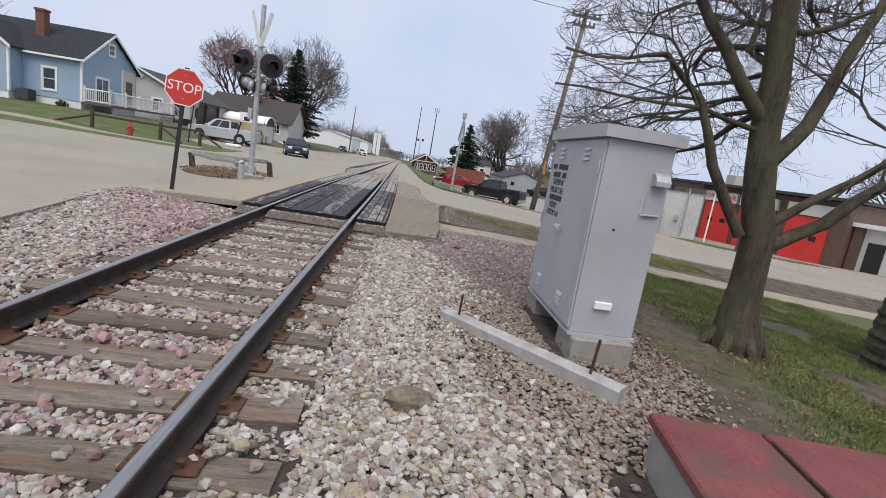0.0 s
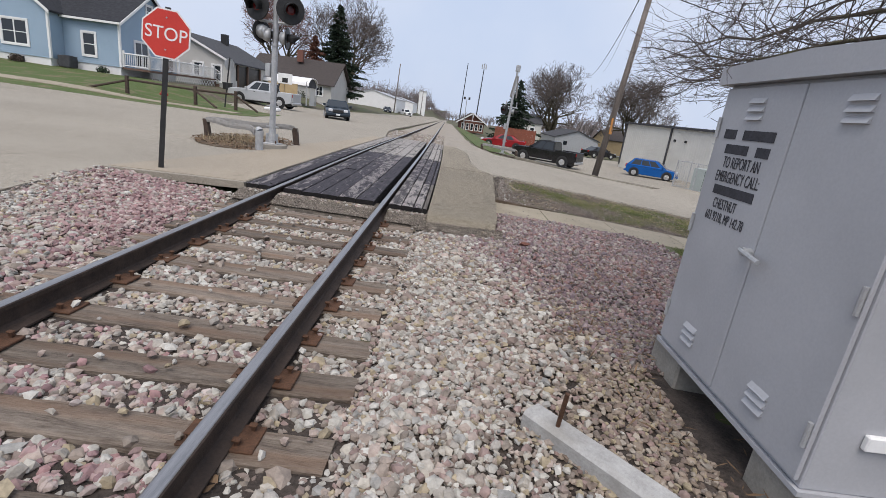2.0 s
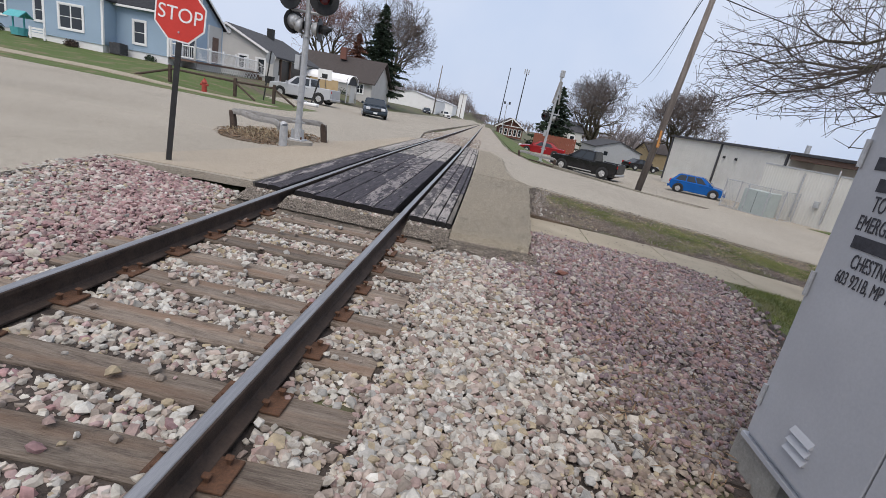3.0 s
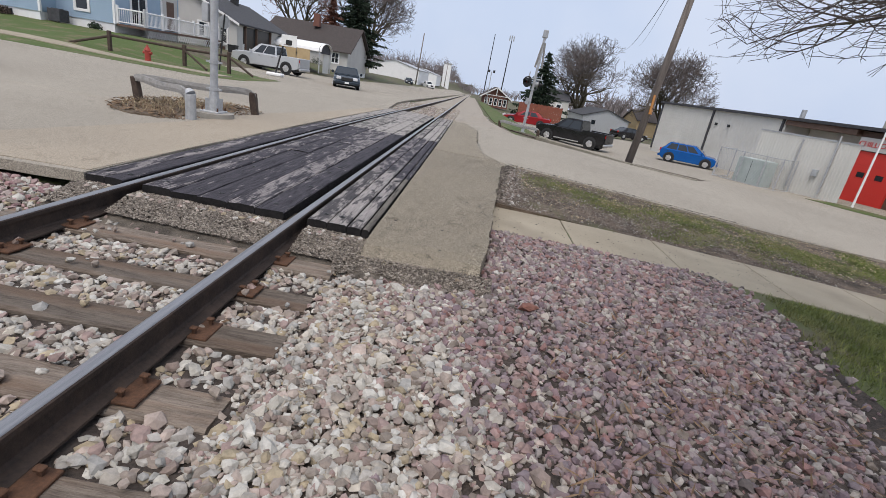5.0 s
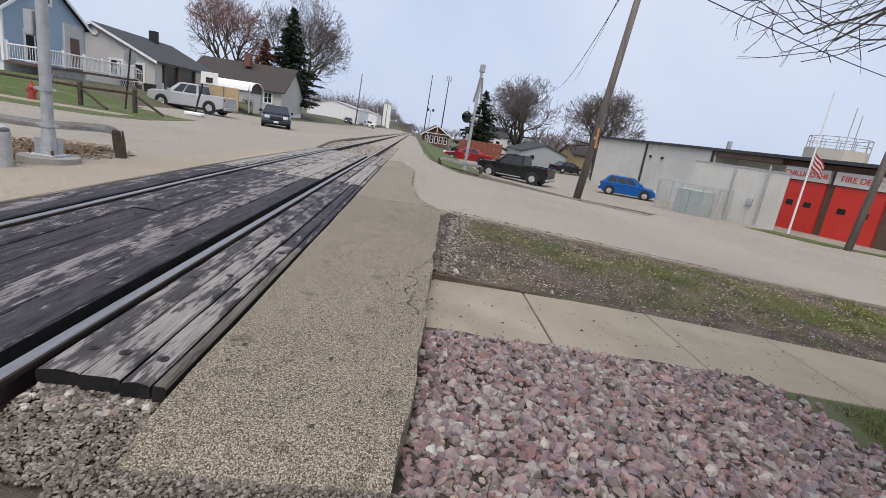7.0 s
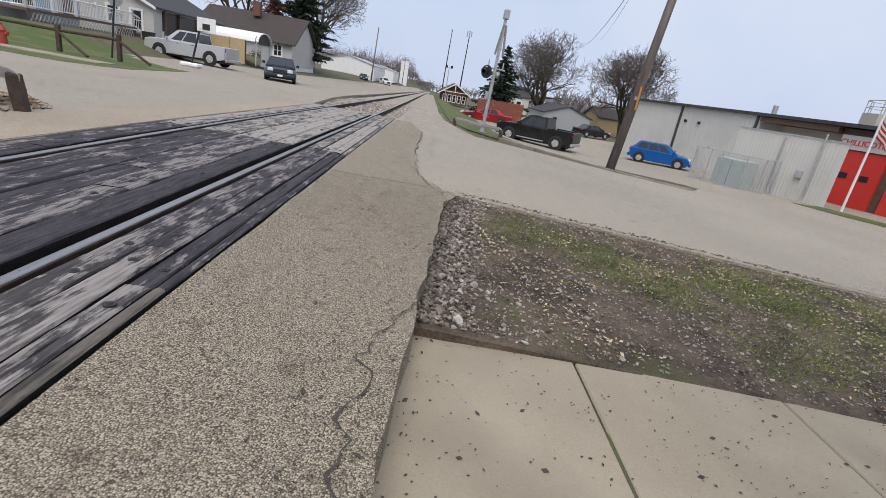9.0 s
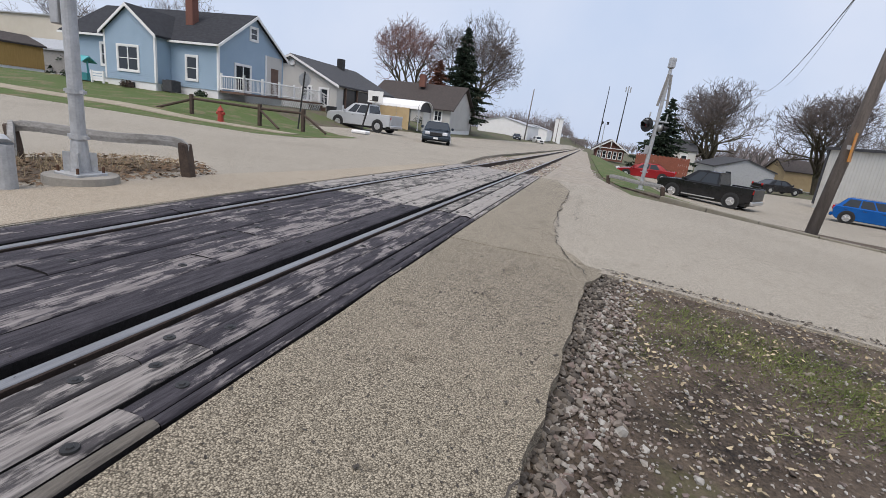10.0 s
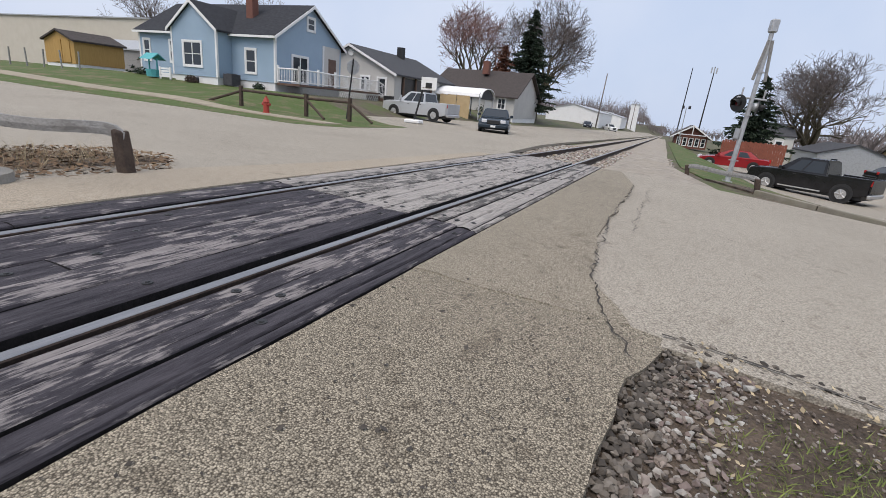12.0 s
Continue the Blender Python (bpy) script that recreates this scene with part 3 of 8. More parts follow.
def rail_mesh(y0, y1):
    """Rail section: foot, web and rounded head, with the polished running surface as a second mesh."""
    side = [(-0.07, -0.172), (0.07, -0.172), (0.07, -0.16), (0.02, -0.145), (0.009, -0.13), (0.009, -0.045), (0.034, -0.034), (0.036, -0.008), (0.03, -0.002),
            (-0.03, -0.002), (-0.036, -0.008), (-0.034, -0.034), (-0.009, -0.045), (-0.009, -0.13), (-0.02, -0.145), (-0.07, -0.16)]
    a = prism(B(), side, "y", y0, y1)
    top = [(-0.031, -0.006), (0.031, -0.006), (0.03, 0.0), (0.022, 0.004), (-0.022, 0.004), (-0.03, 0.0)]
    b = prism(B(), top, "y", y0, y1)
    for bm in (a, b):
        for y in steps(2, 14, 8) + [20, 30, 45, 70, 110, 170, 260, 400]:
            bmesh.ops.bisect_plane(bm, geom=bm.verts[:] + bm.edges[:] + bm.faces[:], plane_co=(0, y, 0), plane_no=(0, 1, 0))
    return a, b


def railway():
    ob = thing("railway_track", "straight single railway track of rusty rails on weathered ties", "railway track", kind="structure")
    for sx in (-1, 1):
        a, b = rail_mesh(-42, 600)
        r = part("rail", a, M["rail_side"], ob, "rusty steel rail with a worn bright head")
        r.location = (sx * RAIL_X, 0, 0 if sx > 0 else -0.012)
        part("running_surface", b, M["rail_top"], r, "polished grey running surface", True)
    random.seed(4)
    bm = box(B(), -1.3, 1.3, -0.115, 0.115, -0.16, 0.0, bevel=0.012)
    for v in bm.verts:
        v.co += Vector((0, 0.006, 0.008)) * noise.noise(v.co * 3)
    kinds = []
    for k in range(4):
        bm2 = B()
        cuts = 14
        random.seed(30 + k)
        w = 0.105 + 0.012 * random.random()
        rows = []
        for i in range(cuts + 1):
            x = -1.29 + 2.58 * i / cuts
            dy = 0.012 * noise.noise((x * 2, k, 0))
            ring = [(x, -w + dy, -0.16), (x, w + dy, -0.16), (x, w + dy + 0.004 * random.uniform(-1, 1), -0.012), (x, w - 0.016 + dy, 0.004 * random.uniform(-1, 1)),
                    (x, 0.02, -0.006 * random.random()), (x, -w + 0.016 + dy, 0.004 * random.uniform(-1, 1)), (x, -w + dy + 0.004 * random.uniform(-1, 1), -0.012)]
            rows.append([bm2.verts.new(p) for p in ring])
        for p, q in zip(rows, rows[1:]):
            for a in range(7):
                bm2.faces.new((p[a], p[(a + 1) % 7], q[(a + 1) % 7], q[a]))
        bm2.faces.new(rows[0]), bm2.faces.new(rows[-1][::-1])
        bmesh.ops.recalc_face_normals(bm2, faces=bm2.faces)
        kinds.append(mesh_of("tie", bm2, M["tie"]))
    plate = box(B(), -0.17, 0.17, -0.09, 0.09, 0, 0.016, bevel=0.004)
    plate_mesh = mesh_of("tie_plate", plate, M["rust"])
    sp = B()
    box(sp, -0.009, 0.009, -0.009, 0.009, 0, 0.03)
    box(sp, -0.016, 0.022, -0.015, 0.015, 0.028, 0.044, bevel=0.005)
    spike_mesh = mesh_of("spike", sp, M["rust"])
    y, n = -0.42, 0
    while y > -13:
        t = part("tie", kinds[n % 4], None, ob)
        t.matrix_world = pose(0.03 * random.uniform(-1, 1), y, -0.178 + 0.008 * random.uniform(-1, 1), 0, 0, 1.5 * random.uniform(-1, 1) + (180 if n % 3 else 0))
        for sx in (-1, 1):
            p = part("tie_plate", plate_mesh, None, t)
            p.matrix_parent_inverse = t.matrix_world.inverted()
            p.matrix_world = pose(sx * RAIL_X, y, -0.178)
            for dx, dy, turn in ((-0.088, 0.05, 0), (0.088, -0.05, 180), (0.12, 0.055, 180), (-0.12, -0.055, 0)):
                s = part("spike", spike_mesh, None, t)
                s.matrix_parent_inverse = t.matrix_world.inverted()
                s.matrix_world = pose(sx * RAIL_X + dx, y + dy, -0.172 + 0.01 * random.random(), 0, 0, turn)
        y -= 0.515 + 0.03 * random.uniform(-1, 1)
        n += 1
    for k in range(90):
        t = part("tie", kinds[k % 4], None, ob)
        t.matrix_world = pose(0, 17.5 + 0.55 * k, -0.2)
    return ob


railway()


CUT = (3.4, 4.6, 5.2, 3.0, 4.4, 3.7, 2.15, 2.55, 2.75, 2.3, 2.3)


def crossing():
    ob = thing("crossing_deck", "blackened timber crossing planks between and beside the rails", "crossing", kind="structure")
    random.seed(8)
    lanes = [(-1.22, -1.04, 0.315), (-1.035, -0.86, 0.30), (-0.66, -0.4, 0.26), (-0.395, -0.14, 0.24), (-0.135, 0.13, 0.215), (0.135, 0.39, 0.19), (0.395, 0.65, 0.17), (0.86, 1.04, 0.13), (1.045, 1.21, 0.11), (1.215, 1.34, 0.09), (1.345, 1.41, 0.08)]
    for n, (x0, x1, y0) in enumerate(lanes):
        for row, (a, b) in enumerate(((y0, CUT[n]), (CUT[n] + 0.006, PLANK_END - 0.04 * n), (PLANK_END + 0.006 - 0.04 * n, 11.4), (11.406, 16.2 - 0.1 * n))):
            bm = B()
            k, prof = 10, []
            dz = 0.006 * random.uniform(-1, 1)
            for i in range(k + 1):
                y = a + (b - a) * i / k
                w = 0.004 + 0.004 * noise.noise((y * 2, n, row))
                prof.append([bm.verts.new(p) for p in ((x0 + w, y, -0.17), (x1 - w, y, -0.17), (x1 - w, y, -0.014 + dz), (x1 - 0.012, y, -0.003 + dz + 0.004 * random.uniform(-1, 1)),
                                                      ((x0 + x1) / 2, y, 0.001 + dz + 0.004 * random.uniform(-1, 1)), (x0 + 0.012, y, -0.003 + dz + 0.004 * random.uniform(-1, 1)), (x0 + w, y, -0.014 + dz))])
            for p, q in zip(prof, prof[1:]):
                for e in range(7):
                    bm.faces.new((p[e], p[(e + 1) % 7], q[(e + 1) % 7], q[e]))
            bm.faces.new(prof[0]), bm.faces.new(prof[-1][::-1])
            bmesh.ops.recalc_face_normals(bm, faces=bm.faces)
            # side and end faces get a blacker material than the tops
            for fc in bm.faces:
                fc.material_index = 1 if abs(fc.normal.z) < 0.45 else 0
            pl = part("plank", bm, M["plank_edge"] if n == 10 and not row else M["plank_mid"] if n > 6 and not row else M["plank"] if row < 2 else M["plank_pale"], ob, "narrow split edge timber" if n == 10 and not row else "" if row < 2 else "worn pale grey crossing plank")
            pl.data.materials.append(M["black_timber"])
            for j in range(0 if n == 10 else 3 if row < 2 else 2):
                y = a + 0.2 + (b - a - 0.4) * j / 2
                xb = x0 + (x1 - x0) * (0.42 + 0.16 * ((n + j) % 2))
                # raised discs; the darkness of the bolt holes is put into their black
                c = tube(B(), (xb, y, dz - 0.004), (xb, y, 0.005 + dz), 0.027, 0.025, 12)
                tube(c, (xb, y, 0.004 + dz), (xb, y, 0.010 + dz), 0.014, 0.011, 6)
                part("bolt_head", c, M["black_paint"], pl, "raised bolt and washer, black for the dark of its hole")
    return ob


crossing()

# ---- buildings ----
def gable_house(name, label, x0, x1, y0, y1, base, eave, ridge, along, wall, roof, over=0.35, floor_h=0.5):
    """Walls with gables, an overhanging roof of two slabs, a foundation. along: the axis of the ridge."""
    ob = thing(name, label, "house")
    w = B()
    if along == "x":
        ym = (y0 + y1) / 2
        prism(w, [(y0, base + floor_h), (y1, base + floor_h), (y1, eave), (ym, ridge - 0.12), (y0, eave)], "x", x0, x1)
    else:
        xm = (x0 + x1) / 2
        prism(w, [(x0, base + floor_h), (x1, base + floor_h), (x1, eave), (xm, ridge - 0.12), (x0, eave)], "y", y0, y1)
    part("wall", w, wall, ob)
    f = B()
    box(f, x0 + 0.04, x1 - 0.04, y0 + 0.04, y1 - 0.04, base - 0.8, base + floor_h)
    part("foundation", f, M["white"], ob, "white painted foundation")
    for s in (-1, 1):
        r = B()
        if along == "x":
            ym, half = (y0 + y1) / 2, (y1 - y0) / 2
            sl = (ridge - eave) / half
            ye = ym + s * (half + over)
            prism(r, [(ym, ridge), (ye, ridge - sl * (half + over)), (ye, ridge - sl * (half + over) - 0.14), (ym, ridge - 0.14)], "x", x0 - over, x1 + over)
        else:
            xm, half = (x0 + x1) / 2, (x1 - x0) / 2
            sl = (ridge - eave) / half
            xe = xm + s * (half + over)
            prism(r, [(xm, ridge), (xe, ridge - sl * (half + over)), (xe, ridge - sl * (half + over) - 0.14), (xm, ridge - 0.14)], "y", y0 - over, y1 + over)
        part("roof", r, roof, ob)
    return ob


def siding_boards(ob, m, width, z0, z1, mat, inset=lambda z: (0, 0), step=0.125):
    """Lapped boards proud of a wall, laid in a plane given by m (x along, -y out)."""
    z = z0
    while z < z1 - 0.02:
        a, b = inset(z + step)
        if width - b - a > 0.15:
            bm = B()
            prism(bm, [(0.0, z), (-0.022, z), (-0.012, min(z + step, z1)), (0.0, min(z + step, z1))], "x", a, width - b)
            bmesh.ops.transform(bm, matrix=m, verts=bm.verts)
            part("siding_board", bm, mat, ob)
        z += step


def window(ob, m, w, h, panes=1, trim=0.13, name="window", sill=True):
    """A window in the plane of m (x along, z up, -y out): trim, sashes, glass."""
    fr = B()
    for a in ((0, w, h, h + trim), (0, w, -trim, 0), (-trim, 0, -trim, h + trim), (w, w + trim, -trim, h + trim)):
        box(fr, a[0], a[1], -0.075, 0.02, a[2], a[3])
    bmesh.ops.transform(fr, matrix=m, verts=fr.verts)
    wob = part(name, fr, M["white"], ob, "white trimmed window")
    pw = w / panes
    for i in range(panes):
        g = box(B(), i * pw + 0.03, (i + 1) * pw - 0.03, -0.036, -0.03, 0.03, h - 0.03)
        bmesh.ops.transform(g, matrix=m, verts=g.verts)
        part("pane", g, M["glass"], wob, "dark window glass")
        s = B()
        for a in ((i * pw, i * pw + 0.04, 0, h), ((i + 1) * pw - 0.04, (i + 1) * pw, 0, h), (i * pw, (i + 1) * pw, 0, 0.04), (i * pw, (i + 1) * pw, h - 0.04, h), (i * pw, (i + 1) * pw, h / 2 - 0.025, h / 2 + 0.025)):
            box(s, a[0], a[1], -0.055, -0.028, a[2], a[3])
        bmesh.ops.transform(s, matrix=m, verts=s.verts)
        part("sash", s, M["white"], wob)
    return wob


def blue_house():
    x0, x1, y0, y1, base, eave, ridge = -35.1, -21.85, 29.5, 36.85, 0.95, 4.5, 6.85
    ob = gable_house("blue_house", "one-storey blue clapboard house with a black shingle roof and white trim", x0, x1, y0, y1, base, eave, ridge, "x", M["siding"], M["shingle"], 0.3, 0.4)
    bx0, bx1, by = -29.9, -25.7, 28.2
    w = B()
    prism(w, [(bx0, base + 0.4), (bx1, base + 0.4), (bx1, 4.52), ((bx0 + bx1) / 2, 6.05), (bx0, 4.52)], "y", by, y0 + 2.6)
    bay = part("bay", w, M["siding"], ob, "gabled blue bay with a wide double window")
    part("foundation", box(B(), bx0 + 0.04, bx1 - 0.04, by + 0.04, y0, base - 0.8, base + 0.4), M["white"], ob)
    xm, half = (bx0 + bx1) / 2, (bx1 - bx0) / 2
    for s in (-1, 1):
        r = B()
        sl = (6.2 - 4.6) / half
        xe = xm + s * (half + 0.3)
        prism(r, [(xm, 6.2), (xe, 6.2 - sl * (half + 0.3)), (xe, 6.06 - sl * (half + 0.3)), (xm, 6.06)], "y", by - 0.2, y0 + 3.0)
        part("roof", r, M["shingle"], ob)
        t = B()
        prism(t, [(xm, 6.17), (xe, 6.17 - sl * (half + 0.3)), (xe, 5.97 - sl * (half + 0.3)), (xm, 5.97)], "y", by - 0.25, by - 0.2)
        part("fascia", t, M["white"], ob)
    ym, hy = (y0 + y1) / 2, (y1 - y0) / 2
    for s in (-1, 1):
        t = B()
        sl = (ridge - eave) / hy
        ye = ym + s * (hy + 0.3)
        prism(t, [(ym, ridge - 0.03), (ye, ridge - 0.03 - sl * (hy + 0.3)), (ye, ridge - 0.23 - sl * (hy + 0.3)), (ym, ridge - 0.23)], "x", x1 + 0.3, x1 + 0.35)
        part("fascia", t, M["white"], ob)
    for a, b in ((x0 - 0.3, bx0), (bx1 + 0.1, x1 + 0.3)):
        part("gutter", box(B(), a, b, y0 - 0.38, y0 - 0.3, 4.12, 4.26), M["white"], ob)
    for cx, cy in ((x0, y0), (bx0, by), (bx1, by), (x1, y0)):
        part("corner_board", box(B(), cx - 0.07, cx + 0.07, cy - 0.04, cy + 0.1, base + 0.4, 4.45), M["white"], ob)
    front = lambda x, y, z: pose(x, y, z)
    end = lambda y, z: pose(x1, y, z, 0, 0, 90)
    siding_boards(ob, front(bx1 + 0.07, y0, 0), x1 - bx1 - 0.14, base + 0.4, 4.3, M["siding"])
    siding_boards(ob, front(x0 + 0.07, y0, 0), bx0 - x0 - 0.1, base + 0.4, 4.3, M["siding"])
    siding_boards(bay, front(bx0 + 0.07, by, 0), bx1 - bx0 - 0.14, base + 0.4, 6.0, M["siding"], lambda z: (max(0, (z - 4.5) * half / 1.53),) * 2)
    siding_boards(ob, end(y0 + 0.07, 0), y1 - y0 - 0.14, base + 0.4, 6.7, M["siding"], lambda z: (max(0, (z - 4.5) * hy / 2.25),) * 2)
    window(ob, front(-34.6, y0, 2.25), 0.6, 1.4)
    window(ob, front(-31.75, y0, 2.25), 0.6, 1.4)
    window(ob, front(-28.75, by, 2.02), 1.65, 1.5, 2)
    window(ob, front(-24.35, y0, 1.9), 0.82, 1.45)
    window(ob, end(32.8, 5.2), 0.7, 0.75)
    window(ob, end(31.2, 1.55), 1.55, 1.7, 2, name="patio_window")
    d = box(B(), 0, 0.95, -0.06, 0.02, 0, 2.05)
    bmesh.ops.transform(d, matrix=end(35.2, 1.45), verts=d.verts)
    part("door", d, M["brown_trim"], ob, "brown front door")
    rec = box(B(), 0, 2.0, -0.05, 0.02, 0, 2.9)
    bmesh.ops.transform(rec, matrix=end(34.6, 1.45), verts=rec.verts)
    part("porch_wall", rec, M["grey_siding"], ob, "pale grey porch wall")
    part("porch_post", box(B(), x1 - 0.02, x1 + 0.1, 34.5, 34.62, 1.4, 4.35), M["white"], ob)
    ch = box(B(), -26.0, -25.4, 31.2, 31.8, 4.9, 7.35, bevel=0.02)
    chim = part("chimney", ch, M["brick"], ob, "red brick chimney")
    part("chimney_cap", box(B(), -26.06, -25.34, 31.14, 31.86, 7.35, 7.5), M["brick"], chim)
    part("flashing", box(B(), -26.1, -25.3, 31.1, 31.9, 5.1, 5.35), M["white"], chim)
    # basement windows and a cooling unit by the wall
    part("basement_window", box(B(), -28.2, -27.5, by - 0.03, by + 0.02, 0.9, 1.25), M["glass"], ob, "small dark basement window")
    return ob


def porch():
    ob = thing("porch_deck", "raised wooden porch deck with white railing and lattice skirt", "porch")
    x0, x1, y0, y1, z = -21.8, -19.9, 29.6, 39.6, 1.42
    part("deck", box(B(), x0, x1, y0, y1, z - 0.14, z), M["brown_trim"], ob, "brown deck boards")
    lat = B()
    for k in range(34):
        a = y0 + (y1 - y0) * k / 34
        for s in (-1, 1):
            tube(lat, (x1 - 0.03, a if s > 0 else a + 0.6, 0.45), (x1 - 0.03, a + 0.6 if s > 0 else a, z - 0.15), 0.018, sides=4)
    part("lattice", lat, M["white"], ob, "white lattice skirt")
    def run(a, b):
        a, b = Vector(a), Vector(b)
        n = max(1, round((b - a).length / 0.14))
        rail = B()
        tube(rail, a + Vector((0, 0, 0.92)), b + Vector((0, 0, 0.92)), 0.045, sides=6)
        tube(rail, a + Vector((0, 0, 0.12)), b + Vector((0, 0, 0.12)), 0.035, sides=6)
        part("railing", rail, M["white"], ob)
        for k in range(1, n):
            p = a.lerp(b, k / n)
            if k % 14 == 0:
                part("railing_post", box(B(), p.x - 0.06, p.x + 0.06, p.y - 0.06, p.y + 0.06, p.z, p.z + 1.1), M["white"], ob)
            else:
                part("baluster", tube(B(), p + Vector((0, 0, 0.1)), p + Vector((0, 0, 0.92)), 0.018, sides=4), M["white"], ob)
        for p in (a, b):
            part("railing_post", box(B(), p.x - 0.06, p.x + 0.06, p.y - 0.06, p.y + 0.06, p.z, p.z + 1.12), M["white"], ob)
    run((x0 + 0.05, y0 + 0.05, z), (x1 - 0.05, y0 + 0.05, z))
    run((x1 - 0.05, y0 + 0.05, z), (x1 - 0.05, y1, z))
    run((x1 - 0.05, y1, z), (-18.6, 41.2, 0.35))
    run((x1 - 1.3, y1, z), (-19.6, 41.9, 0.35))
    for k in range(5):
        part("step", box(B(), -21.1 + 0.26 * k, -19.9 + 0.26 * k, y1 + 0.28 * k, y1 + 0.28 * k + 0.3, 0.0, z - 0.2 * (k + 1)), M["brown_trim"], ob)
    return ob


blue_house()
porch()


def grey_house():
    ob = gable_house("grey_house", "low pale grey house with a dark shingle roof and deep porch", -27.6, -18.7, 40.0, 52.0, 0.25, 3.25, 5.3, "y", M["grey_siding"], M["shingle_grey"], 0.35, 0.2)
    front = lambda x, z: pose(x, 40.0, z)
    window(ob, front(-22.0, 1.6), 0.8, 1.1)
    window(ob, front(-20.3, 1.3), 0.75, 1.35)
    v = B()
    tube(v, (-23.1, 39.98, 4.6), (-23.1, 39.9, 4.6), 0.28, sides=12)
    part("gable_vent", v, M["white"], ob)
    # flat black panel stands in for the shade of a deep porch
    part("porch_shade_panel", box(B(), -18.72, -18.66, 41.2, 47.0, 0.5, 2.9), M["black_paint"], ob, "flat black panel for the porch's shade")
    for y in (41.3, 43.6, 46.9):
        part("porch_post", box(B(), -18.66, -18.5, y, y + 0.16, 0.3, 3.0), M["brown_trim"], ob)
    part("chimney", box(B(), -22.9, -22.3, 47.5, 48.1, 4.9, 6.0), M["black_paint"], ob, "dark chimney")
    for s in (-1, 1):
        t = B()
        sl, xm, half = (5.3 - 3.25) / 4.45, -23.15, 4.45
        xe = xm + s * (half + 0.35)
        prism(t, [(xm, 5.27), (xe, 5.27 - sl * (half + 0.35)), (xe, 5.07 - sl * (half + 0.35)), (xm, 5.07)], "y", 39.6, 39.65)
        part("fascia", t, M["white"], ob)
    return ob


grey_house()


def brown_house():
    ob = gable_house("brown_roof_house", "low house with a wide brown shingle roof", -26, -14.5, 62, 74, 0.0, 2.9, 6.0, "x", M["grey_siding"], M["shingle_brown"], 0.5, 0.2)
    window(ob, pose(-16.6, 62, 1.2), 0.9, 1.2, 2)
    part("chimney", box(B(), -20.5, -19.7, 66, 66.8, 5.4, 7.0), M["brick"], ob)
    return ob


brown_house()



# ---- signs, signal and cabinet beside the track ----
def letters(text, size, m, mat, parent, name, label="", extrude=0.002):
    cu = bpy.data.curves.new(name, "FONT")
    cu.body, cu.size, cu.align_x, cu.align_y, cu.extrude = text, size, "CENTER", "CENTER", extrude
    ob = new(name, cu)
    dg = bpy.context.evaluated_depsgraph_get()
    data = bpy.data.meshes.new_from_object(ob.evaluated_get(dg))
    bpy.data.objects.remove(ob)
    data.materials.clear()
    data.materials.append(mat)
    res = new(name, data)
    res.parent = parent
    res.matrix_basis = m
    return tagged(res, label)


def ngon(r, k, turn):
    return [(r * math.cos(turn + 2 * math.pi * i / k), r * math.sin(turn + 2 * math.pi * i / k)) for i in range(k)]


def stop_sign():
    ob = thing("stop_sign", "red octagonal stop sign on a leaning black steel post", "sign", pose(-2.68, 0.72, -0.06, 0, 4.6, 6))
    post = B()
    prism(post, [(-0.035, -0.02), (0.035, -0.02), (0.035, 0.0), (0.014, 0.012), (-0.014, 0.012), (-0.035, 0.0)], "z", -0.3, 2.28)
    part("post", post, M["black_paint"], ob, "dark channel steel post")
    r = 0.352
    plate = B()
    prism(plate, [(u, v + 1.93) for u, v in ngon(r, 8, math.pi / 8)], "y", -0.034, -0.028)
    p = part("sign_plate", plate, M["white"], ob, "white bordered octagon plate")
    face = B()
    prism(face, [(u, v + 1.93) for u, v in ngon(r - 0.022, 8, math.pi / 8)], "y", -0.0375, -0.034)
    part("sign_face", face, M["sign_red"], p, "red sign face")
    letters("STOP", 0.245, pose(0, -0.039, 1.925, 90) @ Matrix.Diagonal((0.98, 1.0, 1, 1)), M["white"], p, "lettering", "white STOP lettering")
    for z in (1.72, 2.14):
        part("bolt", tube(B(), (0, -0.045, z), (0, -0.036, z), 0.012, sides=6), M["galv"], ob)
    return ob


stop_sign()
M["lens_red"] = material("red_lens", (0.10, 0.012, 0.014), (0.16, 0.02, 0.022), 5, 0.15, 0, 0.05, 60)


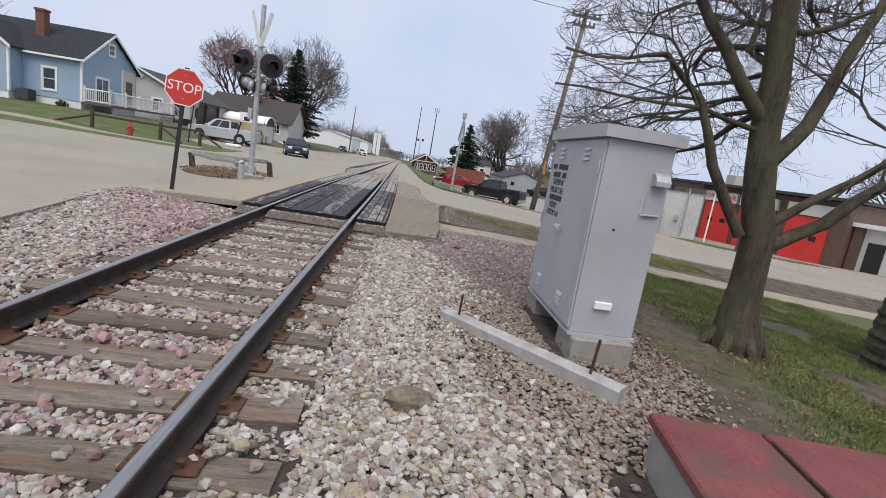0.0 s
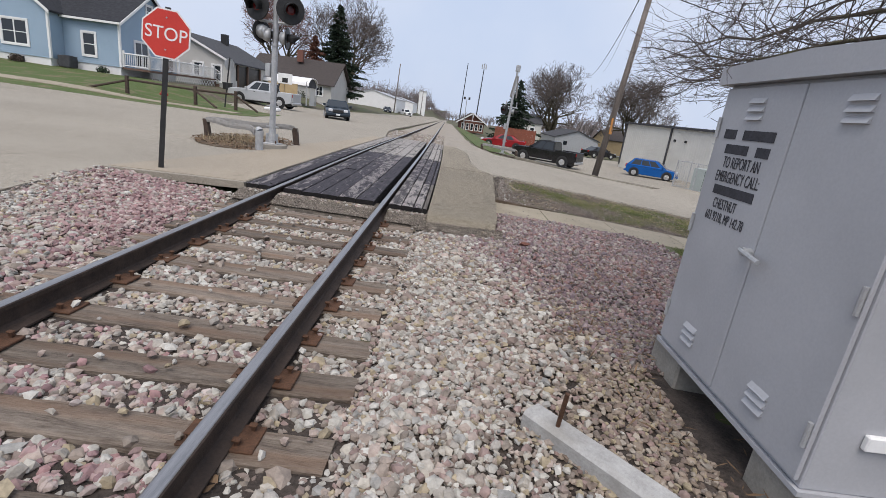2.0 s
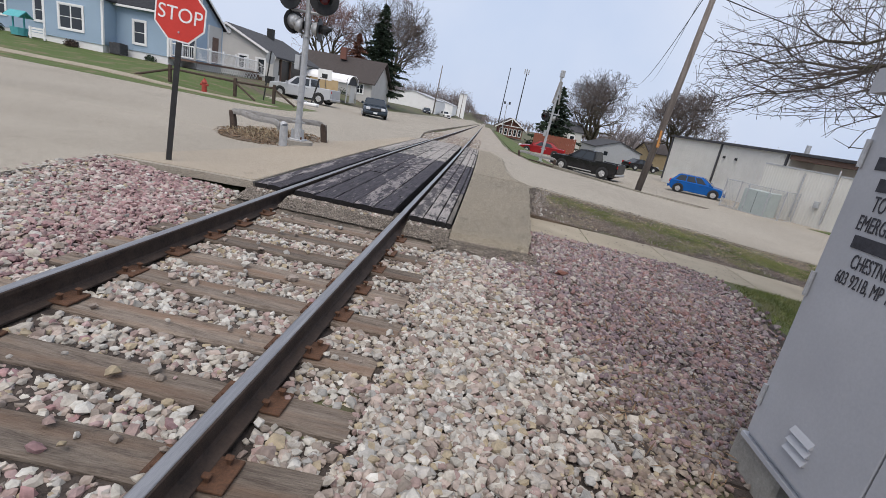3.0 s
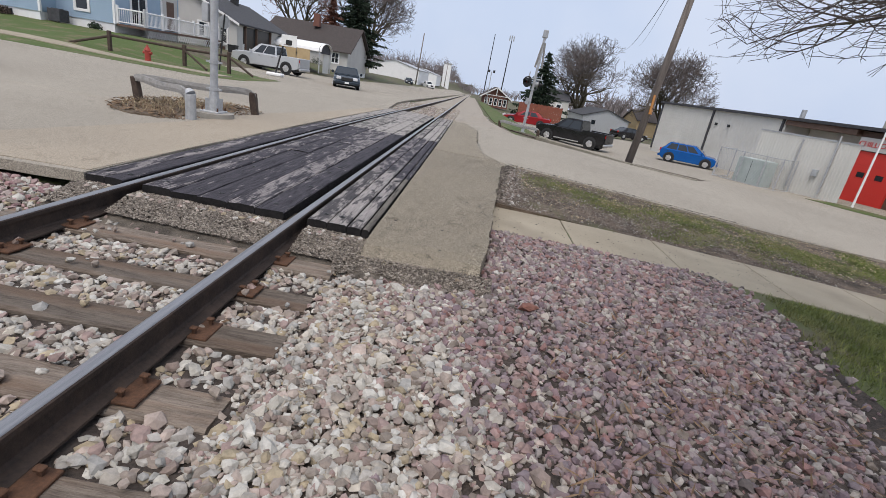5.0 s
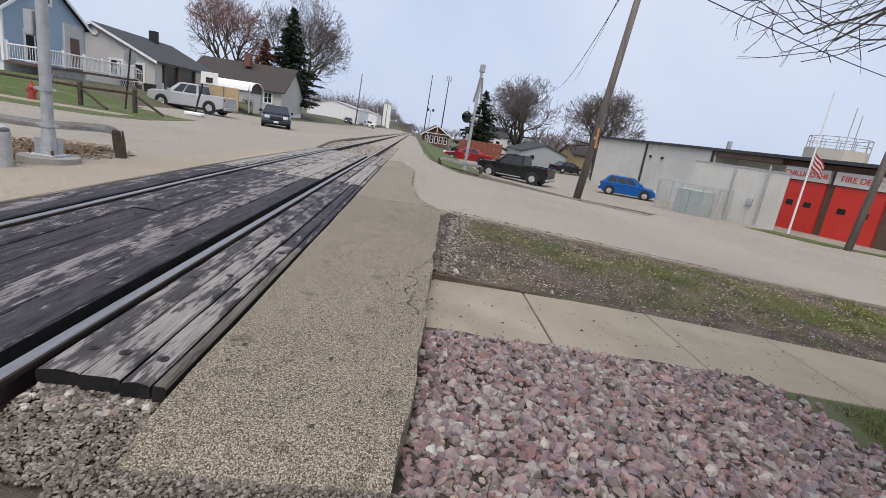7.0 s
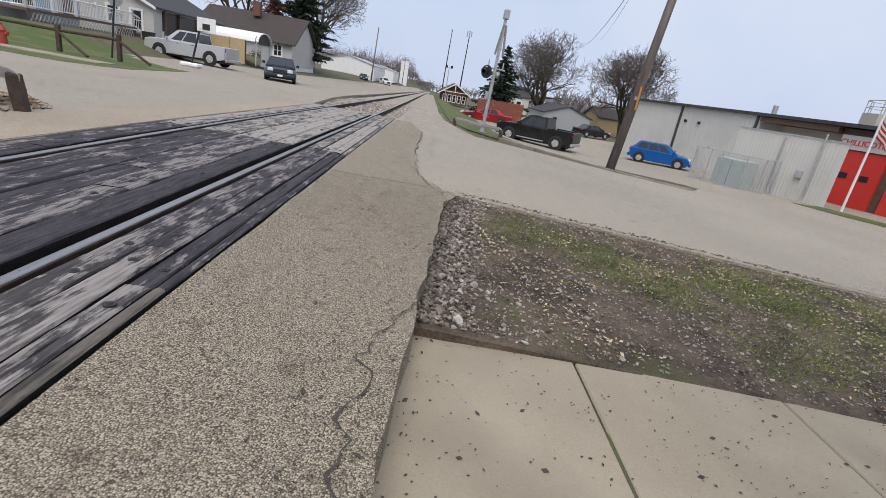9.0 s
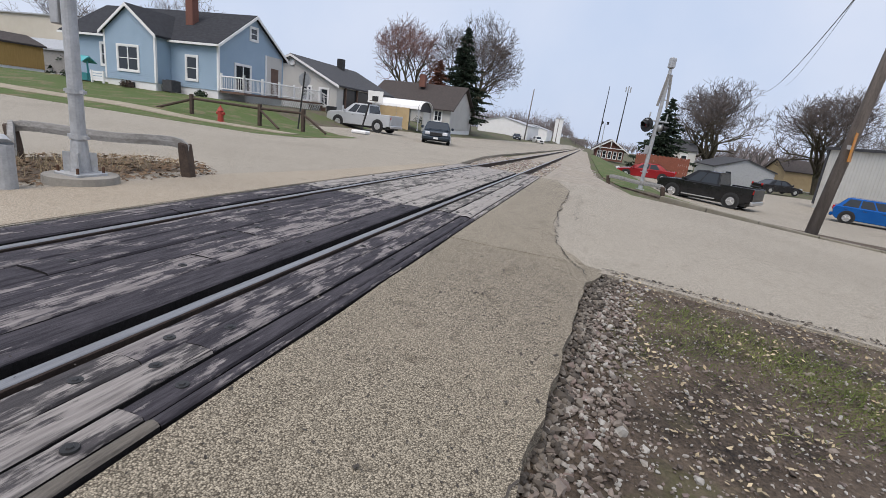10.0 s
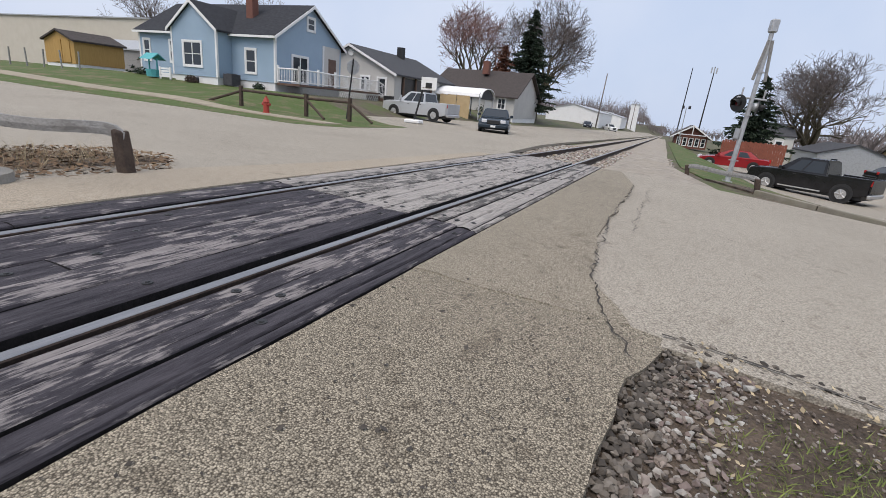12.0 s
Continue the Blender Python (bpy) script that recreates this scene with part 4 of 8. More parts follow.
def signal_head(ob, at, facing, big=0.305):
    size = big / 0.305
    """A flasher: round black background, hood, lens and housing; facing: degrees about z, 0 is towards -y."""
    m = pose(*at, 0, 0, facing) @ Matrix.Diagonal((size, size, size, 1))
    big = 0.305
    disc = B()
    tube(disc, (0, 0.02, 0), (0, 0.0, 0), big, big - 0.01, 24)
    bmesh.ops.transform(disc, matrix=m, verts=disc.verts)
    d = part("flasher", disc, M["black_paint"], ob, "round black flasher background")
    hous = B()
    tube(hous, (0, 0.02, 0), (0, 0.2, 0), 0.2, 0.15, 20)
    tube(hous, (0, 0.2, 0), (0, 0.24, 0), 0.15, 0.08, 20)
    bmesh.ops.transform(hous, matrix=m, verts=hous.verts)
    part("housing", hous, M["galv"], d, "grey rounded lamp housing", True)
    lens = B()
    tube(lens, (0, 0.0, 0), (0, -0.03, 0), 0.105, 0.07, 20)
    bmesh.ops.transform(lens, matrix=m, verts=lens.verts)
    part("lens", lens, M["lens_red"], d, "unlit red lens")
    hood = B()
    k = 18
    rows = []
    for i in range(k + 1):
        a = math.radians(-30 + 240 * i / k)
        ln = 0.34 * (0.55 + 0.45 * max(0, math.sin(a)))
        rows.append((Vector((0.13 * math.cos(a), 0, 0.13 * math.sin(a))), Vector((0.13 * math.cos(a), -ln, 0.13 * math.sin(a) - 0.04)),
                     Vector((0.14 * math.cos(a), -ln, 0.14 * math.sin(a) - 0.04)), Vector((0.14 * math.cos(a), 0, 0.14 * math.sin(a)))))
    vs = [[hood.verts.new(p) for p in r] for r in rows]
    for p, q in zip(vs, vs[1:]):
        for e in range(4):
            hood.faces.new((p[e], p[(e + 1) % 4], q[(e + 1) % 4], q[e]))
    bmesh.ops.recalc_face_normals(hood, faces=hood.faces)
    bmesh.ops.transform(hood, matrix=m, verts=hood.verts)
    part("hood", hood, M["black_paint"], d, "black visor hood", True)


def crossing_signal(m, label, heads, blades):
    ob = thing("crossing_signal", label, "signal", m)
    mast = B()
    tube(mast, (0, 0, 0.15), (0, 0, 2.2), 0.068, 0.066, 16)
    tube(mast, (0, 0, 2.2), (0, 0, 4.48), 0.062, 0.06, 16)
    part("mast", mast, M["galv"], ob, "galvanised steel mast")
    base = B()
    box(base, -0.17, 0.17, -0.17, 0.17, 0.05, 0.09, bevel=0.01)
    tube(base, (0, 0, 0.09), (0, 0, 0.42), 0.1, 0.075, 16)
    b = part("base_casting", base, M["galv"], ob, "cast mast base with fins")
    for k in range(4):
        f = box(B(), 0.06, 0.15, -0.008, 0.008, 0.09, 0.3)
        bmesh.ops.transform(f, matrix=pose(0, 0, 0, 0, 0, 45 + 90 * k), verts=f.verts)
        part("fin", f, M["galv"], b)
        part("anchor_bolt", tube(B(), (0.14 * (-1) ** k, 0.14 * (-1) ** (k // 2), 0.05), (0.14 * (-1) ** k, 0.14 * (-1) ** (k // 2), 0.15), 0.015, sides=6), M["rust"], b)
    part("footing", tube(B(), (0, 0, -0.2), (0, 0, 0.06), 0.36, 0.34, 20), M["grey_concrete"], ob, "round concrete footing")
    for z in (0.46, 0.92, 2.25, 3.45):
        c = tube(B(), (0, 0, z - 0.025), (0, 0, z + 0.025), 0.085, sides=14)
        box(c, -0.14, 0.14, -0.02, 0.02, z - 0.015, z + 0.015)
        part("clamp", c, M["galv"], ob)
    arm = B()
    tube(arm, (-0.42, 0, 2.72), (0.42, 0, 2.72), 0.03, sides=8)
    tube(arm, (-0.32, 0, 2.72), (-0.32, 0, 3.0), 0.025, sides=8)
    tube(arm, (0.32, 0, 2.72), (0.32, 0, 3.0), 0.025, sides=8)
    part("cross_arm", arm, M["galv"], ob)
    for at, facing, big in heads:
        signal_head(ob, at, facing, big)
    for s in blades:
        bl = box(B(), -0.055, 0.055, -0.012, 0.012, 0, 0.92, bevel=0.004)
        bmesh.ops.transform(bl, matrix=pose(0, -0.07, 3.42) @ pose(0, 0, 0, 0, s * 15.5, 0) @ pose(0, 0, 0, 0, 0, 35 * s), verts=bl.verts)
        part("crossbuck_blade", bl, M["white"], ob, "white weathered crossbuck board seen aslant")
    part("junction_box", box(B(), -0.19, -0.08, -0.06, 0.06, 1.55, 1.85, bevel=0.01), M["galv"], ob)
    return ob


crossing_signal(pose(-2.6, 5.02, 0.0, 0, 0.5, 0), "grey crossing signal mast with dark flasher lamps and worn crossbuck",
                [((-0.38, -0.12, 3.0), -18, 0.305), ((0.36, -0.12, 3.0), 28, 0.305), ((-0.34, 0.05, 2.5), -122, 0.24), ((-0.12, 0.06, 2.44), 112, 0.24), ((0.26, 0.06, 2.42), 96, 0.24)], (-1, 1))

M["stain_red"] = material("faded_red_paint", (0.10, 0.03, 0.03), (0.24, 0.07, 0.066), 2.0, 0.8, 0, 0.4, 35, (0.10, 0.07, 0.05), 3.0, 0.8, stain_edge=(0.5, 0.62))


def cabinet():
    x0, x1, y0, y1, z0, z1 = 3.31, 3.9, -4.68, -3.25, 0.0, 1.72
    ob = thing("signal_cabinet", "grey steel railway signal cabinet with stencilled double doors on concrete footings", "cabinet")
    part("body", box(B(), x0, x1, y0, y1, z0, z1, bevel=0.006), M["cabinet"], ob, "grey painted sheet steel body")
    lid = B()
    prism(lid, [(y0 - 0.05, z1), (y1 + 0.05, z1), (y1 + 0.05, z1 + 0.1), ((y0 + y1) / 2, z1 + 0.13), (y0 - 0.05, z1 + 0.1)], "x", x0 - 0.06, x1 + 0.06)
    part("lid", lid, M["cabinet"], ob, "overhanging grey lid")
    mid = (y0 + y1) / 2 + 0.01
    script = (mid + y1) / 2 - 0.01
    for a, b in ((y0 + 0.015, mid - 0.004), (mid + 0.004, y1 - 0.015)):
        d = part("cabinet_door", box(B(), x0 - 0.022, x0, a, b, z0 + 0.03, z1 - 0.02, bevel=0.004), M["cabinet"], ob, "flush grey door")
        for z in (z0 + 0.14, z1 - 0.2):
            for k in range(3):
                yc = (a + b) / 2
                lv = B()
                prism(lv, [(-0.022, z + 0.045 * k), (-0.04, z + 0.045 * k), (-0.022, z + 0.045 * k + 0.03)], "y", yc - 0.07, yc + 0.07)
                for v in lv.verts:
                    v.co.x += x0
                part("louvre", lv, M["cabinet"], d)
        for z in (z0 + 0.25, (z0 + z1) / 2, z1 - 0.25):
            yh = a + 0.015 if a < mid - 0.1 else b - 0.015
            h = tube(B(), (x0 - 0.032, yh, z - 0.06), (x0 - 0.032, yh, z + 0.06), 0.011, sides=8)
            part("hinge", h, M["galv"], d)
    h = B()
    tube(h, (x0 - 0.02, mid + 0.03, 0.84), (x0 - 0.07, mid + 0.03, 0.84), 0.024, sides=10)
    tube(h, (x0 - 0.065, mid + 0.05, 0.845), (x0 - 0.075, mid - 0.13, 0.825), 0.014, sides=8)
    part("handle", h, M["galv"], ob, "steel turn handle")
    lines = [("TO REPORT AN", 1.25), ("EMERGENCY CALL:", 1.165)]
    # the owner's name stands as word-long bars
    for z, words in ((1.42, ((-0.2, 0.13), (0.09, 0.3))), (1.335, ((-0.09, 0.24), (0.17, 0.12)))):
        for off, w in words:
            part("stencil_bar", box(B(), x0 - 0.0255, x0 - 0.0225, script - 0.95 * off - 0.47 * w, script - 0.95 * off + 0.47 * w, z - 0.012, z + 0.042), M["stencil"], ob, "black stencilled bar")
    for n, (text, z) in enumerate(lines):
        letters(text, 0.085, pose(x0 - 0.025, script, z + 0.02, 90, 0, -90) @ Matrix.Diagonal((0.6, 1.1, 1, 1)), M["stencil"], ob, "stencil_line", "black stencilled line of text", 0.0008)
    # a number, a place name and a further number: the numbers stand as bars
    for z, w, off in ((1.08, 0.36, 0.0),):
        part("stencil_bar", box(B(), x0 - 0.0255, x0 - 0.0225, script - 0.56 * w, script + 0.56 * w, z + 0.0, z + 0.055), M["stencil"], ob, "black stencilled bar")
    letters("CHESTNUT", 0.08, pose(x0 - 0.025, script + 0.04, 1.025, 90, 0, -90) @ Matrix.Diagonal((0.6, 1.1, 1, 1)), M["stencil"], ob, "stencil_line", "", 0.0008)
    letters("603 921B, MP 142.78", 0.075, pose(x0 - 0.025, script + 0.01, 0.945, 90, 0, -90) @ Matrix.Diagonal((0.62, 1.1, 1, 1)), M["stencil"], ob, "stencil_line", "", 0.0008)
    # end face: meter hood, hasp plate, data plate, conduit
    e = B()
    prism(e, [(0, 0), (0.08, 0), (0.08, 0.04), (0.05, 0.09), (0, 0.11)], "x", x1 - 0.15, x1 - 0.02)
    bmesh.ops.transform(e, matrix=Matrix.Translation((0, y0, 1.38)) @ Matrix.Diagonal((1, -1, 1, 1)), verts=e.verts)
    bmesh.ops.recalc_face_normals(e, faces=e.faces)
    part("vent_hood", e, M["galv"], ob, "small grey vent hood")
    part("access_plate", box(B(), x1 - 0.17, x1 - 0.04, y0 - 0.008, y0, 1.12, 1.32), M["cabinet"], ob)
    part("latch", tube(B(), (x1 - 0.2, y0 - 0.02, 1.12), (x1 - 0.03, y0 - 0.02, 1.13), 0.009, sides=6), M["galv"], ob)
    part("data_plate", box(B(), x0 + 0.17, x0 + 0.33, y0 - 0.03, y0, 0.24, 0.31, bevel=0.006), M["white"], ob, "pale metal plate")
    part("drain_hole", tube(B(), (x0 + 0.2, y0 - 0.004, 0.96), (x0 + 0.2, y0, 0.96), 0.012, sides=8), M["black_paint"], ob)
    part("base_flange", box(B(), x0 - 0.02, x1 + 0.02, y0 - 0.02, y1 + 0.02, -0.025, 0.0), M["cabinet"], ob)
    for a, b in ((y0 - 0.1, y0 + 0.33), (y1 - 0.3, y1 + 0.1)):
        part("footing", box(B(), x0 + 0.01, x1 - 0.01, a, b, -0.5, -0.025, bevel=0.015), M["grey_concrete"], ob, "rough concrete footing")
    return ob


cabinet()


def fallen_post():
    a, b = Vector((2.25, -4.17, -0.16)), Vector((3.47, -5.51, -0.165))
    ob = thing("fallen_post", "pale grey square concrete post lying on the ballast", "post")
    ln = (b - a).length
    bm = B()
    prism(bm, [(-0.075, -0.07), (0.075, -0.07), (0.075, 0.045), (0.05, 0.065), (-0.05, 0.065), (-0.075, 0.045)], "y", 0, ln)
    turn = math.degrees(math.atan2(-(b.x - a.x), b.y - a.y))
    ob.matrix_world = pose(a.x, a.y, a.z, 0, 0, turn)
    part("beam", bm, M["post_concrete"], ob, "worn grey beam")
    for t, h in ((0.16, 0.22), (ln - 0.28, 0.3)):
        part("rebar_pin", tube(B(), (0, t, -0.1), (0.05, t + 0.05, 0.06 + h), 0.012, sides=6), M["rust"], ob, "rusty steel pin driven through")
    return ob


fallen_post()


def red_vault():
    ob = thing("utility_vault", "low concrete vault with a faded red painted lid", "vault", pose(3.05, -6.44, -0.3, 0, 0, 0))
    part("curb", box(B(), 0.02, 1.32, -2.2, -0.03, 0, 0.33, bevel=0.02), M["grey_concrete"], ob, "grey concrete sides")
    for a, b in ((0, 0.62), (0.635, 1.34)):
        part("lid", box(B(), a, b, -2.22, 0.0, 0.33, 0.40, bevel=0.012), M["stain_red"], ob, "faded red lid panel")
    part("pipe_stub", tube(B(), (0.0, -0.62, 0.15), (-0.08, -0.62, 0.15), 0.04), M["black_paint"], ob)
    part("chain", tube(B(), (0.628, -1.6, 0.41), (0.628, -0.12, 0.41), 0.012, 0.012, 6), M["rust"], ob, "rusty chain lying along the joint")
    ob.matrix_world = pose(3.26, -6.2, -0.3, 0, 0, -9)
    return ob


red_vault()


def utility_pole(name, base, top, r0, r1, label, arms=()):
    ob = thing(name, label, "pole")
    a, b = Vector(base), Vector(top)
    part("shaft", tube(B(), a - (b - a) * 0.05, b, r0, r1, 14), M["pole_wood"], ob, "", True)
    for t, ln in arms:
        p = a.lerp(b, t)
        ar = part("cross_arm", box(B(), p.x - ln / 2, p.x + ln / 2, p.y - 0.16, p.y - 0.05, p.z - 0.06, p.z + 0.06), M["pole_wood"], ob)
        for s in (-0.45, -0.25, 0.25, 0.45):
            part("insulator", tube(B(), (p.x + s * ln, p.y - 0.1, p.z + 0.06), (p.x + s * ln, p.y - 0.1, p.z + 0.22), 0.05, 0.03, 8), M["black_paint"], ar)
    return ob


utility_pole("utility_pole", (8.75, 15.7, -0.62), (9.67, 15.7, 9.5), 0.15, 0.10, "leaning weathered wooden utility pole with a crossarm", ((0.97, 1.5), (0.93, 1.1)))
utility_pole("utility_pole", (-12.4, 4.95, -0.1), (-12.3, 4.95, 9.0), 0.2, 0.14, "wooden utility pole with a rusty orange steel sleeve")

# ---- loose stone, grass and litter ----
def fast_mesh(name, verts, faces, mat):
    """A mesh from numpy arrays of corners and triangles."""
    data = bpy.data.meshes.new(name)
    data.vertices.add(len(verts))
    data.vertices.foreach_set("co", np.asarray(verts, np.float32).ravel())
    data.loops.add(faces.size)
    data.loops.foreach_set("vertex_index", faces.astype(np.int32).ravel())
    data.polygons.add(len(faces))
    data.polygons.foreach_set("loop_start", np.arange(0, faces.size, faces.shape[1], dtype=np.int32))
    data.update(calc_edges=True)
    data.validate()
    data.shade_flat()
    data.materials.append(mat)
    return data


def ico():
    bm = bmesh.new()
    bmesh.ops.create_icosphere(bm, subdivisions=1, radius=1.0)
    v = np.array([tuple(p.co) for p in bm.verts])
    f = np.array([[q.index for q in t.verts] for t in bm.faces])
    bm.free()
    return v, f


ICO_V, ICO_F = ico()


def stones(name, label, pts, radii, mat, flat=0.7, seed=1, jag=0.36):
    """Broken stones: each point of pts carries one crumpled stone of that radius."""
    rng = np.random.default_rng(seed)
    n = len(pts)
    kinds = np.stack([ICO_V * (1 + jag * rng.uniform(-1, 1, (12, 1))) * rng.uniform(0.65, 1.3, (1, 3)) for _ in range(24)])
    pick = rng.integers(0, 24, n)
    q = rng.normal(size=(n, 4))
    q /= np.linalg.norm(q, axis=1, keepdims=True)
    w, x, y, z = q.T
    rot = np.stack([1 - 2 * (y * y + z * z), 2 * (x * y - w * z), 2 * (x * z + w * y), 2 * (x * y + w * z), 1 - 2 * (x * x + z * z), 2 * (y * z - w * x),
                    2 * (x * z - w * y), 2 * (y * z + w * x), 1 - 2 * (x * x + y * y)], 1).reshape(n, 3, 3)
    v = np.einsum("nij,nkj->nki", rot, kinds[pick]) * radii[:, None, None]
    v[:, :, 2] *= flat
    v += pts[:, None, :]
    f = (ICO_F[None] + 12 * np.arange(n)[:, None, None]).reshape(-1, 3)
    return solid(name, fast_mesh(name, v.reshape(-1, 3), f, mat), mat, label, "gravel", kind="stuff")


def scatter(n, x0, x1, y0, y1, seed):
    rng = np.random.default_rng(seed)
    return np.stack([rng.uniform(x0, x1, n), rng.uniform(y0, y1, n)], 1), rng


def ground_z(p):
    return np.array([G(float(x), float(y)) for x, y in p])


# ballast bed below the stones
patch("ballast_bed", steps(-42, 0.42, 90), lambda y: lerp(y, [(-42, -2.4), (-4, -2.6), (-1.5, -3.1), (0.4, -3.45)]), lambda y: lerp(y, [(-42, 4.6), (-6, 4.2), (-2, 5.0), (0.4, 5.2)]), 0.0, M["ballast_bed"],
      "dusty bed of crushed ballast", "ground", 30, 0.1, 0.2, crown=lambda x, y: G(x, y) - 0.012 + 0.02 * noise.noise((x * 2, y * 2, 0)))
WHITE = palette("white_ballast", [(0.56, 0.535, 0.48), (0.44, 0.405, 0.355), (0.61, 0.59, 0.54), (0.36, 0.30, 0.255), (0.47, 0.385, 0.335), (0.51, 0.485, 0.43), (0.42, 0.35, 0.24), (0.30, 0.255, 0.215), (0.53, 0.485, 0.415), (0.42, 0.35, 0.30), (0.38, 0.37, 0.345), (0.28, 0.22, 0.19), (0.47, 0.44, 0.40), (0.36, 0.265, 0.24)])
PINK = palette("pink_ballast", [(0.383, 0.233, 0.229), (0.458, 0.327, 0.317), (0.333, 0.210, 0.213), (0.483, 0.397, 0.364), (0.416, 0.280, 0.269), (0.291, 0.187, 0.190), (0.499, 0.428, 0.395), (0.366, 0.265, 0.253)])
PURPLE = palette("purple_ballast", [(0.395, 0.362, 0.329), (0.291, 0.169, 0.156), (0.179, 0.150, 0.141), (0.442, 0.395, 0.348), (0.376, 0.259, 0.240), (0.254, 0.212, 0.179), (0.338, 0.235, 0.221), (0.310, 0.216, 0.197), (0.250, 0.188, 0.195), (0.307, 0.237, 0.244), (0.208, 0.153, 0.168), (0.334, 0.279, 0.272), (0.279, 0.195, 0.203), (0.348, 0.314, 0.292), (0.230, 0.188, 0.203), (0.314, 0.250, 0.250)])
CRUMB = palette("asphalt_crumb", [(0.10, 0.085, 0.07), (0.16, 0.138, 0.115), (0.07, 0.06, 0.05), (0.24, 0.21, 0.175)])
GRIT = palette("dark_asphalt_grit_stone", [(0.169, 0.143, 0.117), (0.260, 0.224, 0.186), (0.124, 0.104, 0.087), (0.351, 0.312, 0.260), (0.208, 0.176, 0.146)])
VERGE = palette("mixed_verge_stone", [(0.25, 0.21, 0.175), (0.38, 0.35, 0.31), (0.17, 0.138, 0.115), (0.46, 0.44, 0.40), (0.22, 0.17, 0.15), (0.13, 0.105, 0.088), (0.30, 0.25, 0.215)])
BROWN = palette("brown_gravel", [(0.289, 0.230, 0.178), (0.357, 0.289, 0.230), (0.221, 0.170, 0.136), (0.408, 0.357, 0.297), (0.306, 0.221, 0.196), (0.255, 0.212, 0.178), (0.374, 0.315, 0.212)])


def DECK_EDGE(x):
    return 0.203 - 0.0885 * x


def ballast():
    tie_ys = np.array([o.matrix_world.translation.y for o in bpy.data.objects if o.name.startswith("tie") and "plate" not in o.name and o.matrix_world.translation.y < 0.5])
    # between and beside the ties
    p, rng = scatter(92000, -3.3, 3.2, -8.6, 0.45, 11)
    x, y = p.T
    near = np.abs(y[:, None] - tie_ys[None]).min(1)
    on_tie = (np.abs(x) < 1.31) & (near < 0.125)
    on_rail = np.abs(np.abs(x) - RAIL_X) < 0.085
    west = np.interp(y, [-9, -4, -1.5, 0.4], [-2.5, -2.55, -3.05, -3.4])
    east = 2.35 + 0.35 * np.sin(y * 1.7) + rng.normal(0, 0.25, len(y))
    deck = (y > -0.02 + 0.16 * (1.4 - x)) & (x > -1.3) & (x < 1.45)
    apron = (x > 1.4) & (x < 2.5) & (y > -0.38)
    paved = (x < -1.2) & (y > 0.3)
    thin = (y > -0.35) & (np.abs(x) < 1.4) & (rng.uniform(size=len(x)) < 0.6)
    keep = ~(on_tie & (rng.uniform(size=len(x)) > 0.02)) & ~on_rail & (x > west + rng.normal(0, 0.1, len(x))) & (x < east) & ~deck & ~apron & ~paved & ~thin
    p, near, on_tie = p[keep], near[keep], on_tie[keep]
    r = rng.uniform(0.013, 0.034, len(p)) * np.where(rng.uniform(size=len(p)) < 0.12, 1.4, 1.0)
    z = ground_z(p) + rng.uniform(-0.022, 0.016, len(p)) + np.where(on_tie, 0.055, 0.0) + np.where(np.abs(p[:, 0]) < 1.4, -0.012, 0.01) * (near > 0.0)
    pts = np.column_stack([p, z])
    pink = (pts[:, 0] < -1.2) & (np.sin(pts[:, 1] * 1.1 + pts[:, 0] * 2) + rng.normal(0, 0.7, len(p)) > 0.1)
    pink |= (np.abs(pts[:, 0]) < 0.7) & (np.sin(pts[:, 1] * 0.9) + rng.normal(0, 0.6, len(p)) > 0.95)
    stones("ballast_stones", "pale crushed stone ballast between weathered ties", pts[~pink], r[~pink], WHITE, 0.75, 1)
    p, rng = scatter(5600, 1.28, 2.35, -6.5, -0.4, 18)
    stones("ballast_chips", "small pale ballast chips between the larger stones", np.column_stack([p, ground_z(p) + rng.uniform(0.0, 0.016, len(p))]), rng.uniform(0.01, 0.022, len(p)), WHITE, 0.8, 9, 0.42)
    stones("ballast_stones", "pinkish crushed stone ballast beside the rails", pts[pink], r[pink], PINK, 0.75, 2)
    # purple stones by the pavement
    p, rng = scatter(52000, 1.6, 5.3, -3.4, 1.4, 12)
    x, y = p.T
    west = np.interp(y, [-3.4, -2.5, -1.5, -0.4, 1.4], [3.2, 2.6, 2.2, 1.75, 1.75]) + rng.normal(0, 0.2, len(x))
    east = np.interp(y, [-3.4, -1.0, 0.5, 1.4], [3.6, 4.7, 5.1, 4.9]) + rng.normal(0, 0.15, len(x))
    keep = (x > west) & (x < east) & ~((x < np.interp(y, [-0.4, 1.2], [2.37, 2.49])) & (y > -0.42)) & ~((y > 1.36))
    p = p[keep]
    r = rng.uniform(0.014, 0.031, len(p)) * np.interp(p[:, 1], [-2.5, -0.6, 0.4], [0.8, 0.95, 1.05]) * np.where(rng.uniform(size=len(p)) < 0.1, 1.35, 1.0)
    pts = np.column_stack([p, ground_z(p) + rng.uniform(-0.05, 0.024, len(p))])
    stones("purple_stones", "purplish broken stone beside the concrete pavement", pts, r, PURPLE, 0.92, 3, 0.46)
    # small brown gravel round the cabinet
    p, rng = scatter(25000, 1.9, 4.6, -8.0, -2.2, 13)
    x, y = p.T
    west = np.interp(y, [-8, -5, -2.2], [2.1, 2.2, 2.9]) + rng.normal(0, 0.15, len(x))
    east = np.interp(y, [-8, -6.3, -5, -3, -2.2], [3.0, 3.2, 4.5, 4.3, 3.9]) + rng.normal(0, 0.2, len(x))
    keep = (x > west) & (x < east) & ~((x > 3.2) & (x < 4.0) & (y > -4.8) & (y < -3.15)) & ~((x > 3.0) & (y < -6.35))
    p = p[keep]
